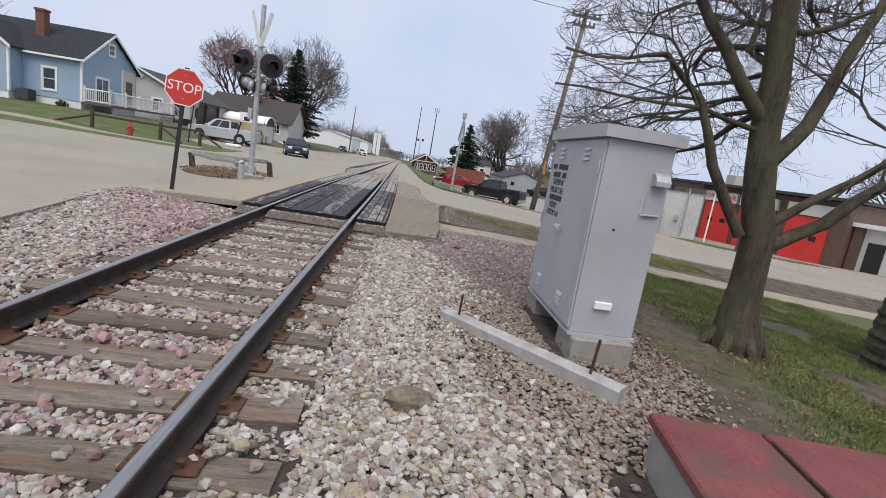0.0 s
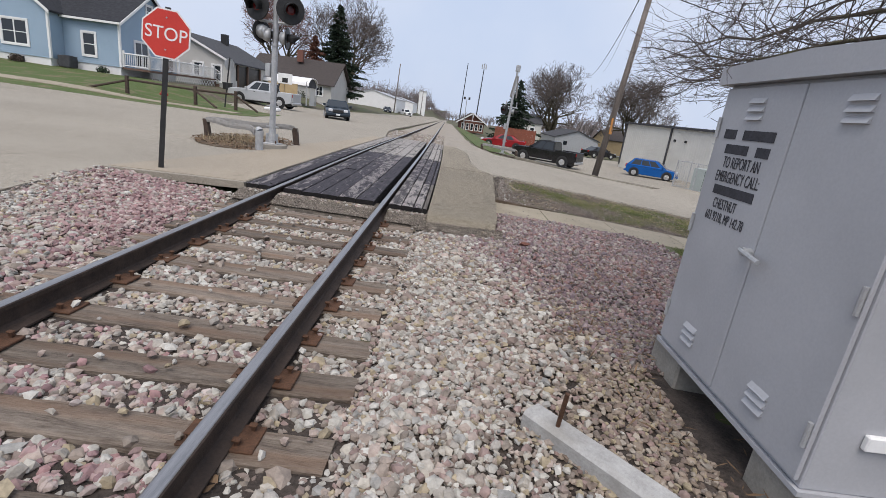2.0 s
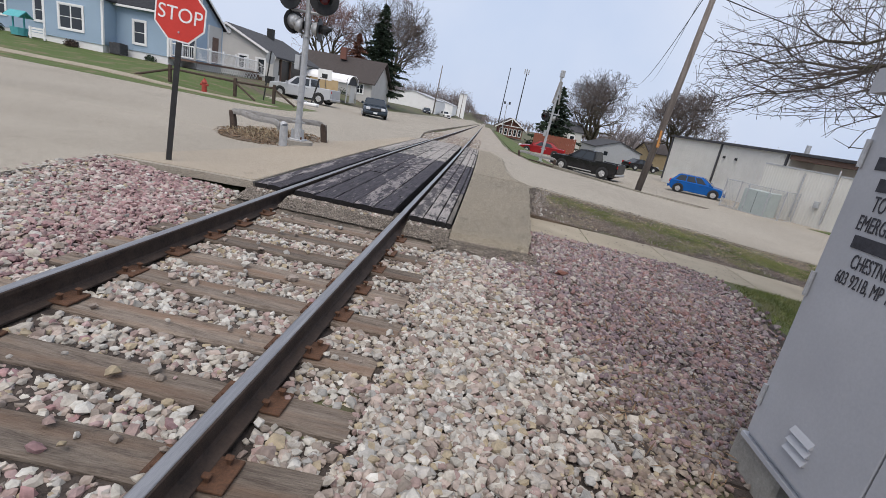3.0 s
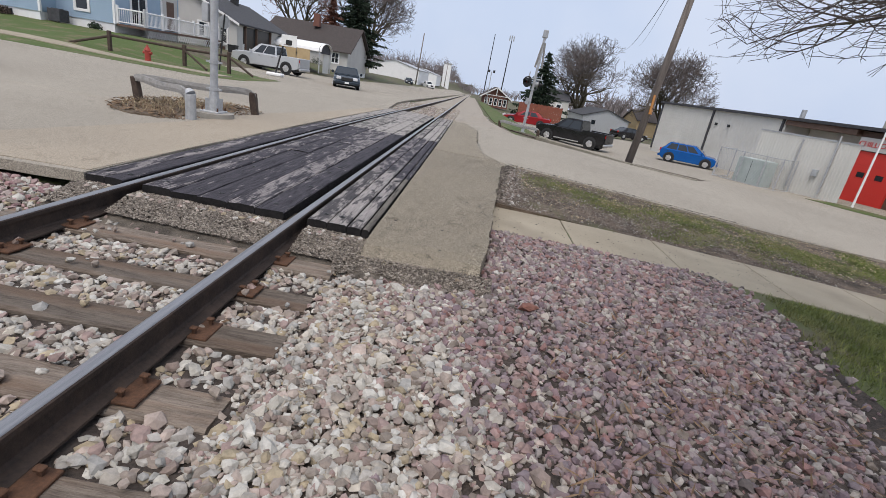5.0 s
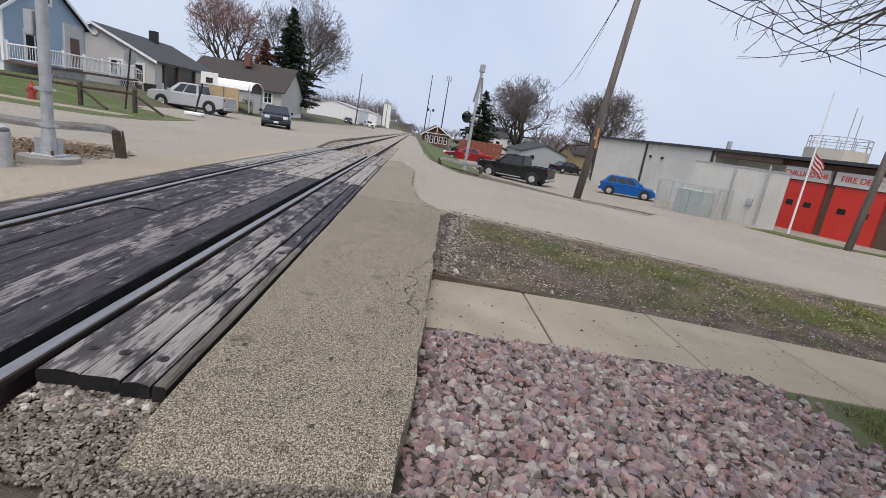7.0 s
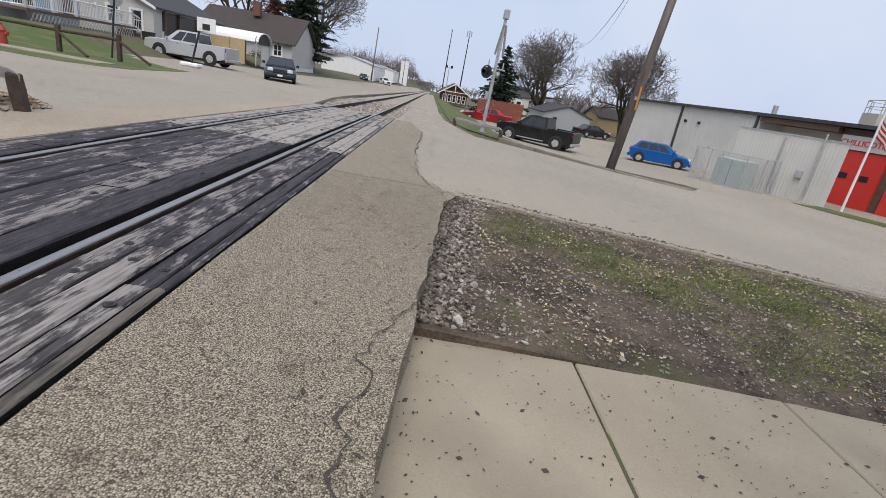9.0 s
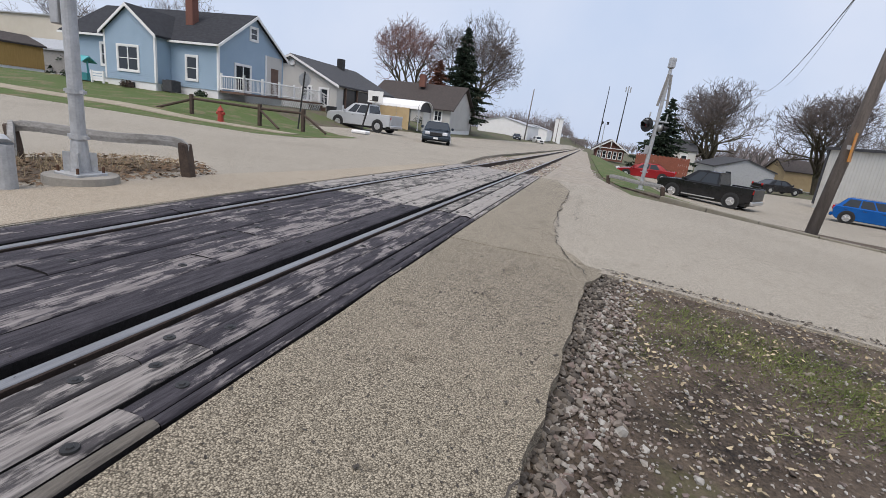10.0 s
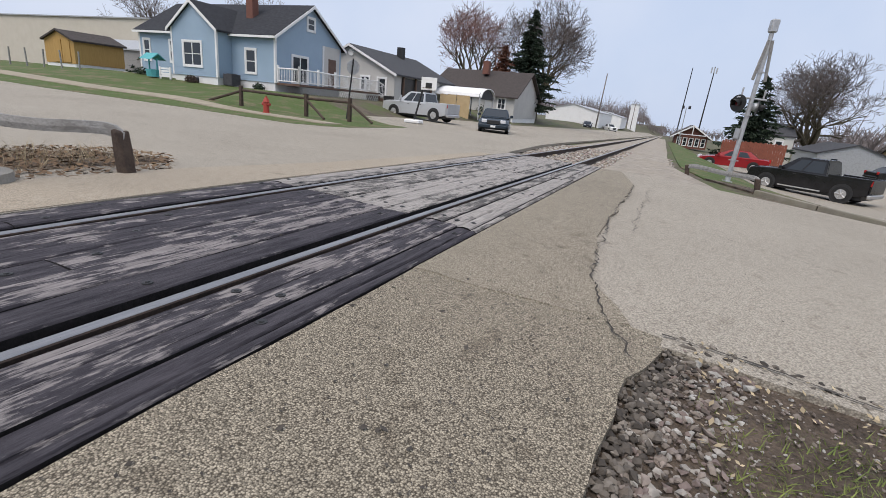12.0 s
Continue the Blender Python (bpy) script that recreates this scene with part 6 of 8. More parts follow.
def near_tree():
    """The broad maple by the cabinet: its main limbs, then boughs grown from them."""
    rnd = random.Random(5)
    y = -3.5
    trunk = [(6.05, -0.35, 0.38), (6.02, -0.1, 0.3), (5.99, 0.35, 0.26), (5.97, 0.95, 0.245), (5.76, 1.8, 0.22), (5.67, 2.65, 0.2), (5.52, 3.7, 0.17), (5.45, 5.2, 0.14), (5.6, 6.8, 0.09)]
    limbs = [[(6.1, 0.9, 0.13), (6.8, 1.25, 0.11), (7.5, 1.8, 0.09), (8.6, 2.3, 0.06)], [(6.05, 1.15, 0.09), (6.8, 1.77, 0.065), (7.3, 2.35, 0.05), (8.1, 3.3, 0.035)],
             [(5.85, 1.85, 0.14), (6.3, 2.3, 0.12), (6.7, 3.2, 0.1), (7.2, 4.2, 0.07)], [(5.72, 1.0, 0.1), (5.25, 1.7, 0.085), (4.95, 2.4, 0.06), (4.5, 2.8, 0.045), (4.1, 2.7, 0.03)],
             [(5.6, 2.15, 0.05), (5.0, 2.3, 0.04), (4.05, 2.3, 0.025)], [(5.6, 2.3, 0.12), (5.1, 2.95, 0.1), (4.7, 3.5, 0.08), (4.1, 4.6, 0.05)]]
    segs, twigs = [], []
    def room(q):
        """Where the crown has air: clear of the rails and of the street corner."""
        return q.x > 3.25 + 0.22 * (q.y + 3.5) and q.y < 3.2 and q.z > (1.5 if q.y < -2.5 else 1.85)
    def chain(pts, dy, kid_len, depth):
        for n, ((x0, z0, r0), (x1, z1, r1)) in enumerate(zip(pts, pts[1:])):
            a, b = Vector((x0, y + dy * n, z0)), Vector((x1, y + dy * (n + 1), z1))
            mid = a.lerp(b, 0.5) + Vector((0, rnd.gauss(0, 0.02), rnd.gauss(0, 0.02)))
            segs.append((tuple(a), tuple(mid), r0, (r0 + r1) / 2))
            segs.append((tuple(mid), tuple(b), (r0 + r1) / 2, r1))
            if n and depth:
                for _ in range(2):
                    d = Vector((rnd.gauss(0, 1), rnd.gauss(0.1, 1), rnd.gauss(0.2, 0.6))).normalized()
                    grow(segs, twigs, a.lerp(b, rnd.uniform(0.2, 1)), d, min(r1, 0.036) * rnd.uniform(0.45, 0.75), kid_len * rnd.uniform(0.6, 1.0), depth, rnd, 0.0, 0.6, 3, 0.003, room)
        last = Vector((pts[-1][0], y + dy * (len(pts) - 1), pts[-1][1]))
        before = Vector((pts[-2][0], y + dy * (len(pts) - 2), pts[-2][1]))
        if depth:
            grow(segs, twigs, last, (last - before).normalized(), pts[-1][2], kid_len * 1.1, depth, rnd, 0.0, 0.6, 3, 0.003, room)
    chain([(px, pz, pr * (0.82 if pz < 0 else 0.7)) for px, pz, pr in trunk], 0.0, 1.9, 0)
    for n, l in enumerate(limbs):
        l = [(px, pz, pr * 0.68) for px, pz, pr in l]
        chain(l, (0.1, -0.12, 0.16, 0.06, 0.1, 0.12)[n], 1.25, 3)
    # boughs reaching out over the street side
    for a, z, ln in ((75, 3.3, 1.9), (58, 3.8, 2.0), (40, 3.2, 1.8), (65, 2.35, 2.0), (90, 2.8, 1.9), (82, 3.0, 2.4)):
        d = Vector((math.cos(math.radians(a)), math.sin(math.radians(a)), 0.28 if z > 3 else 0.1)).normalized()
        grow(segs, twigs, Vector((5.6, y, z)), d, 0.045, ln, 4, rnd, 0.01, 0.5, 3, 0.0028, room)
    # long thin boughs hanging forward over the pavement
    for x1, y1, z0, z1 in ((4.9, 0.9, 2.4, 2.1), (5.0, 1.6, 2.8, 2.6), (4.7, 0.4, 2.5, 2.35), (5.4, 1.3, 2.6, 2.35)):
        a, b = Vector((5.7, y, z0)), Vector((x1, y1, z1))
        q = a
        for i in range(1, 9):
            e = a.lerp(b, i / 8) + Vector((rnd.gauss(0, 0.06), rnd.gauss(0, 0.06), rnd.gauss(0, 0.05)))
            segs.append((tuple(q), tuple(e), 0.034 - 0.0028 * i, 0.034 - 0.0028 * (i + 1)))
            if i > 2:
                for _ in range(2):
                    d = ((b - a).normalized() + Vector((rnd.gauss(0, 0.7), rnd.gauss(0, 0.4), rnd.gauss(0.05, 0.45)))).normalized()
                    grow(segs, twigs, e, d, 0.009, rnd.uniform(0.4, 0.75), 2, rnd, 0.0, 0.55, 2, 0.0028, room)
            q = e
    # root flare
    for k in range(7):
        a = k * 0.9 + 0.2
        segs.append(((6.03, y, 0.1), (6.03 + 0.4 * math.cos(a), y + 0.4 * math.sin(a), -0.42), 0.11, 0.045))
    return tree_object("maple_tree", "large bare maple with mossy grey-brown bark", segs, twigs, M["bark"], M["dark_twig"])


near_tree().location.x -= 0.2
bare_tree("bare_tree", "tall bare tree with a rounded crown", (24.0, 90, -1.9), 16.4, 0.5, 11, 4, 3, spread=0.6, fork=0.2, limbs=10, thin=0.02, dome=0.46)
bare_tree("bare_tree", "broad bare tree behind the fire station", (34.0, 76, -2.0), 14.4, 0.42, 12, 4, 3, spread=0.6, fork=0.25, limbs=9, thin=0.02, dome=0.5)
bare_tree("budding_tree", "pinkish budding tree behind the houses", (-28.6, 83, 0.4), 18.4, 0.42, 13, 4, 3, twig="twig_red", spread=0.58, fork=0.22, limbs=8, thin=0.02, dome=0.37)
bare_tree("bare_tree", "spreading bare tree beside the spruce", (-16.6, 82, 0.0), 18.8, 0.45, 14, 4, 3, spread=0.6, fork=0.2, limbs=8, thin=0.02, dome=0.43)
bare_tree("bare_tree", "bare tree beyond the lawn", (-62, 70, 1.0), 15, 0.4, 16, 3, 3, spread=0.65, fork=0.3, limbs=6)
bare_tree("bare_tree", "bare tree beyond the lawn", (-74, 60, 1.0), 14, 0.4, 17, 3, 3, spread=0.65, fork=0.3, limbs=6)
bare_tree("bare_tree", "bare tree beyond the fire station", (60, 40, -1.5), 13, 0.4, 18, 3, 3, spread=0.65, fork=0.3, limbs=6)


def spruce(label, base, height, width, seed, clear, mat="needle", name="spruce_tree"):
    rnd = random.Random(seed)
    ob = thing(name, label, "tree", Matrix.Translation(base))
    part("trunk", tube(B(), (0, 0, -0.4), (0, 0, height * 0.97), height * 0.02, 0.02, 9), M["bark"], ob)
    v, f = [], []
    levels = int(height * 2.6)
    for i in range(levels):
        t = i / (levels - 1)
        z = clear + (height - clear) * t
        reach = width / 2 * (1 - t) ** 0.8 * rnd.uniform(0.7, 1.1) + 0.12
        for k in range(13 if t < 0.8 else 8):
            a = rnd.uniform(0, 6.283)
            ln = reach * rnd.uniform(0.6, 1.1)
            drop = -0.25 * ln + rnd.uniform(-0.1, 0.1)
            n = max(2, int(ln / 0.3))
            for j in range(n):
                s = (j + 0.4) / n
                c = Vector((math.cos(a) * ln * s, math.sin(a) * ln * s, z + drop * s + 0.1 * ln * s * s))
                for _ in range(5):
                    d = Vector((math.cos(a) + rnd.gauss(0, 0.7), math.sin(a) + rnd.gauss(0, 0.7), rnd.gauss(-0.25, 0.4))).normalized()
                    w = d.cross(Vector((rnd.gauss(0, 1), rnd.gauss(0, 1), 1))).normalized() * rnd.uniform(0.09, 0.18)
                    e = c + d * rnd.uniform(0.3, 0.6)
                    b = len(v)
                    v += [tuple(c - w), tuple(c + w), tuple(e)]
                    f.append((b, b + 1, b + 2))
    part("crown", fast_mesh("crown", np.array(v), np.array(f), M[mat]), None, ob, "clumped needles" if mat == "needle" else "dry leaves")
    return ob


spruce("tall dark spruce with a ragged outline", (-16.6, 75, 0), 15.0, 10.5, 3, 2.2)
spruce("russet dry evergreen beside the spruce", (-19.6, 72, 0), 9.6, 7.0, 4, 1.6, "rusty_leaf", "russet_tree")
spruce("dark green spruce beside the parking lot", (12.0, 62, -1.5), 8.8, 7.4, 5, 1.2)
spruce("dark evergreen beyond the garden shed", (-47.5, 40, 1.3), 4.2, 5.0, 6, 0.5, "needle", "evergreen_tree")
spruce("dark evergreen beyond the garden shed", (-44.0, 41, 1.3), 3.4, 4.6, 7, 0.4, "needle", "evergreen_tree")


def far_woods():
    rng = np.random.default_rng(9)
    segs = []
    for cx, cy, w, h, n in ((-70, 430, 55, 21, 420), (-22, 560, 30, 13, 200), (60, 420, 60, 10, 260), (110, 260, 60, 11, 300), (-150, 260, 60, 16, 300), (75, 150, 35, 9, 260), (-105, 125, 40, 11, 260)):
        for _ in range(n):
            x, y = cx + rng.uniform(-w, w), cy + rng.uniform(-25, 25)
            hh = h * rng.uniform(0.6, 1.05)
            segs.append(((x, y, -2), (x, y, hh * 0.5), 0.12, 0.1))
            for _ in range(4):
                a, t = rng.uniform(0, 6.28), rng.uniform(0.3, 1)
                p = np.array((x, y, hh * 0.5 * t))
                q = p + np.array((math.cos(a) * hh * 0.22, math.sin(a) * hh * 0.22, hh * rng.uniform(0.15, 0.5)))
                segs.append((tuple(p), tuple(q), 0.16, 0.05))
                for _ in range(2):
                    s = p + (q - p) * rng.uniform(0.4, 1)
                    segs.append((tuple(s), tuple(s + rng.normal(0, hh * 0.09, 3) + (0, 0, hh * 0.06)), 0.09, 0.03))
    v, f = limb_mesh(segs, lambda r: 3)
    solid("far_woods", fast_mesh("far_woods", v, f, M["far_wood"]), M["far_wood"], "hazy band of bare woods along the horizon", "woods", kind="stuff")


far_woods()


# ---- vehicles ----
def vehicle(name, label, m, paint, length, width, outline, cabin, wheels, r, panes, pickup=False, plate=None):
    """outline: the side view of the body (x forward from the middle, z up from the road); cabin: base rear, base front, roof rear, roof front, base z, roof z."""
    ob = thing(name, label, "car" if not pickup else "pickup truck", m)
    hw = width / 2
    bm = B()
    rows = []
    for y, sx, dz in ((-1.0, 0.985, -0.045), (-0.96, 0.997, -0.012), (-0.55, 1.0, 0.02), (0.55, 1.0, 0.02), (0.96, 0.997, -0.012), (1.0, 0.985, -0.045)):
        end = 0.05 if abs(y) > 0.9 else 0.0
        rows.append([bm.verts.new((x * sx - (end if x > 0 else -end) * (abs(x) > length * 0.44), y * hw, z + (dz if z > 0.5 else 0))) for x, z in outline])
    for p, q in zip(rows, rows[1:]):
        for i in range(len(outline)):
            bm.faces.new((p[i], q[i], q[(i + 1) % len(outline)], p[(i + 1) % len(outline)]))
    bm.faces.new(rows[0][::-1]), bm.faces.new(rows[-1])
    bmesh.ops.recalc_face_normals(bm, faces=bm.faces)
    body = part("body", bm, paint, ob)
    rb, fb, rt, ft, z0, z1 = cabin
    cb = B()
    base = [cb.verts.new(p) for p in ((rb, -hw * 0.95, z0), (fb, -hw * 0.95, z0), (fb, hw * 0.95, z0), (rb, hw * 0.95, z0))]
    roof = [cb.verts.new(p) for p in ((rt, -hw * 0.76, z1), (ft, -hw * 0.76, z1), (ft, hw * 0.76, z1), (rt, hw * 0.76, z1))]
    cb.faces.new(roof)
    for i in range(4):
        cb.faces.new((base[i], base[(i + 1) % 4], roof[(i + 1) % 4], roof[i]))
    bmesh.ops.recalc_face_normals(cb, faces=cb.faces)
    bmesh.ops.bevel(cb, geom=[e for e in cb.edges if e.verts[0] in roof and e.verts[1] in roof], offset=0.05, segments=2, affect="EDGES")
    roof_ob = part("cabin", cb, paint, ob)
    def pane(name, a, b, c, d, label):
        g = B()
        pts = [Vector(p) for p in (a, b, c, d)]
        n = (pts[1] - pts[0]).cross(pts[3] - pts[0]).normalized()
        low = [g.verts.new(p + n * -0.004) for p in pts]
        top = [g.verts.new(p + n * 0.012) for p in pts]
        g.faces.new(top), g.faces.new(low[::-1])
        for i in range(4):
            g.faces.new((low[i], low[(i + 1) % 4], top[(i + 1) % 4], top[i]))
        bmesh.ops.recalc_face_normals(g, faces=g.faces)
        part(name, g, M["glass"], roof_ob, label)
    def at(t, s, side):
        x0, x1 = rb + (fb - rb) * s, rt + (ft - rt) * s
        return (x0 + (x1 - x0) * t, side * (hw * 0.95 + (hw * 0.76 - hw * 0.95) * t), z0 + (z1 - z0) * t)
    for s0, s1 in panes:
        pane("side_window", at(0.1, s0, -1), at(0.1, s1, -1), at(0.86, s1, -1), at(0.86, s0, -1), "dark side window")
        pane("side_window", at(0.1, s1, 1), at(0.1, s0, 1), at(0.86, s0, 1), at(0.86, s1, 1), "dark side window")
    for x0, x1, s, nm in ((fb, ft, 1, "windscreen"), (rb, rt, -1, "rear_window")):
        p = [(x0 + (x1 - x0) * t, y * (hw * 0.95 + (hw * 0.76 - hw * 0.95) * t) * 0.88, z0 + (z1 - z0) * t) for t, y in ((0.1, -1), (0.1, 1), (0.88, 1), (0.88, -1))]
        pane(nm, *(p if s > 0 else p[::-1]), "dark glass")
    xs = [x for x, z in outline]
    xf, xr = max(xs), min(xs)
    for side in (-1, 1):
        for x in wheels:
            part("wheel_arch", tube(B(), (x, side * (hw - 0.06), r + 0.02), (x, side * (hw + 0.006), r + 0.02), r * 1.2, sides=22), M["black_paint"], body)
            w = part("wheel", tube(B(), (x, side * (hw - 0.2), r), (x, side * (hw + 0.012), r), r * 0.97, r * 0.94, 22), M["tyre"], ob, "black tyre")
            rim = tube(B(), (x, side * (hw - 0.02), r), (x, side * (hw + 0.02), r), r * 0.62, r * 0.58, 18)
            for k in range(5):
                a = 2 * math.pi * k / 5
                tube(rim, (x, side * (hw + 0.02), r), (x + math.cos(a) * r * 0.6, side * (hw + 0.02), r + math.sin(a) * r * 0.6), 0.035, 0.045, 5)
            part("rim", rim, M["alloy"], w, "bright alloy rim")
        zt = 0.72 if not pickup else 0.95
        part("headlight", box(B(), xf - 0.22, xf - 0.03, side * hw * 0.62 - 0.16, side * hw * 0.62 + 0.16, zt - 0.1, zt + 0.1, bevel=0.03), M["lamp_clear"], ob, "clear headlight")
        part("tail_light", box(B(), xr + 0.0, xr + 0.12, side * hw * 0.82 - 0.1, side * hw * 0.82 + 0.1, zt + 0.02, zt + 0.26, bevel=0.02), M["lamp_red"], ob, "red tail lamp")
        part("mirror", box(B(), fb - 0.35, fb - 0.2, side * (hw + 0.1) - 0.09, side * (hw + 0.1) + 0.09, z0 + 0.05, z0 + 0.22, bevel=0.03), paint, ob)
        for s0, s1 in panes:
            xh = rb + (fb - rb) * (s0 + 0.05)
            part("door_handle", box(B(), xh, xh + 0.16, side * (hw + 0.005) - 0.012, side * (hw + 0.005) + 0.012, z0 - 0.12, z0 - 0.09), M["black_paint"], body)
    part("grille", box(B(), xf - 0.06, xf + 0.012, -hw * 0.42, hw * 0.42, 0.55, 0.78 if not pickup else 1.02, bevel=0.02), M["black_paint"], ob)
    part("front_bumper", box(B(), xf - 0.1, xf + 0.06, -hw * 0.9, hw * 0.9, 0.32, 0.52, bevel=0.04), M["alloy"] if pickup else paint, ob)
    part("rear_bumper", box(B(), xr - 0.07, xr + 0.1, -hw * 0.9, hw * 0.9, 0.35, 0.55, bevel=0.04), M["alloy"] if pickup else paint, ob)
    part("licence_plate", box(B(), xf + 0.06, xf + 0.07, -0.15, 0.15, 0.36, 0.48), M["white"], ob, "pale plate with no marks")
    part("underbody", box(B(), xr + 0.3, xf - 0.3, -hw * 0.85, hw * 0.85, 0.22, 0.5), M["black_paint"], ob)
    if pickup:
        bed = B()
        xb = rb - 0.08
        box(bed, xr + 0.1, xb, -hw * 0.82, hw * 0.82, 1.1, 1.2)
        part("bed_well", bed, M["black_paint"], ob, "dark cargo bed")
        for side in (-1, 1):
            part("bed_rail", box(B(), xr + 0.03, xb, side * hw * 0.93 - 0.06, side * hw * 0.93 + 0.06, 1.1, 1.28, bevel=0.02), paint, ob)
        part("tailgate", box(B(), xr - 0.01, xr + 0.07, -hw * 0.9, hw * 0.9, 0.6, 1.27, bevel=0.02), paint, ob)
        part("running_board", box(B(), -0.9, 1.1, -hw - 0.04, hw + 0.04, 0.36, 0.42), M["alloy"], ob)
    return ob


TRUCK = [(-2.85, 0.5), (-2.86, 1.15), (-0.9, 1.19), (1.0, 1.21), (1.25, 1.23), (2.45, 1.17), (2.78, 1.08), (2.86, 0.6), (2.8, 0.4), (2.3, 0.32), (-2.4, 0.38)]
SEDAN = [(-2.45, 0.4), (-2.47, 0.86), (-2.3, 0.95), (-1.4, 0.97), (0.9, 0.93), (2.0, 0.78), (2.38, 0.65), (2.46, 0.42), (2.1, 0.24), (-2.1, 0.26)]
HATCH = [(-2.02, 0.42), (-2.06, 0.85), (-1.95, 1.0), (-1.0, 1.0), (0.7, 0.98), (1.75, 0.86), (2.02, 0.72), (2.08, 0.45), (1.8, 0.24), (-1.8, 0.26)]
CREW = ((0.06, 0.47), (0.51, 0.82))


def drop(x, y, heading, dz=0.0):
    return pose(x, y, (flat_right(x, y) if x > 1.4 else flat_left(x, y)) + dz, 0, 0, heading)


vehicle("pickup_truck", "black crew-cab pickup parked by the grass strip", pose(10.7, 34.2, -1.42, 0, 0, 145), M["black_car"], 5.7, 1.95, TRUCK, (-0.95, 1.4, -0.82, 0.5, 1.17, 1.92), (-1.78, 1.72), 0.41, CREW, True)
vehicle("pickup_truck", "silver crew-cab pickup parked in a driveway", pose(-13.9, 36.0, -0.02, 0, 0, 173), M["silver"], 5.7, 1.95, TRUCK, (-0.95, 1.4, -0.82, 0.5, 1.17, 1.92), (-1.78, 1.72), 0.41, CREW, True)
vehicle("hatchback", "bright blue hatchback parked beside the fire station", pose(19.7, 34.0, -1.5, 0, 0, -28), M["blue_car"], 4.15, 1.75, HATCH, (-1.9, 1.15, -1.45, 0.35, 0.95, 1.5), (-1.28, 1.3), 0.34, ((0.08, 0.33), (0.36, 0.6), (0.63, 0.86)))
vehicle("sedan", "red sedan parked beyond the grass strip", pose(8.6, 46.5, -1.1, 0, 0, 170), M["red_car"], 4.9, 1.8, SEDAN, (-1.8, 1.25, -1.05, 0.35, 0.92, 1.42), (-1.45, 1.5), 0.33, ((0.2, 0.48), (0.52, 0.82)))
vehicle("sedan", "dark blue sedan on the long lot beside the rails", pose(-7.3, 34.0, -0.03, 0, 0, -75), M["navy_car"], 4.9, 1.85, SEDAN, (-1.8, 1.25, -1.05, 0.35, 0.92, 1.45), (-1.45, 1.5), 0.33, ((0.2, 0.48), (0.52, 0.82)))
vehicle("sedan", "grey car parked far along the lot", pose(-12.5, 118, -0.03, 0, 0, -80), M["navy_car"], 4.9, 1.85, SEDAN, (-1.8, 1.25, -1.05, 0.35, 0.92, 1.45), (-1.45, 1.5), 0.33, ((0.2, 0.48), (0.52, 0.82)))
vehicle("pickup_truck", "white truck parked far along the lot", pose(-9.5, 140, -0.03, 0, 0, -60), M["white"], 5.7, 1.95, TRUCK, (-0.95, 1.4, -0.82, 0.5, 1.17, 1.92), (-1.78, 1.72), 0.41, CREW, True)
vehicle("sedan", "dark car parked behind the lot", pose(24.5, 62, -1.4, 0, 0, 20), M["black_car"], 4.9, 1.85, SEDAN, (-1.8, 1.25, -1.05, 0.35, 0.92, 1.45), (-1.45, 1.5), 0.33, ((0.2, 0.48), (0.52, 0.82)))

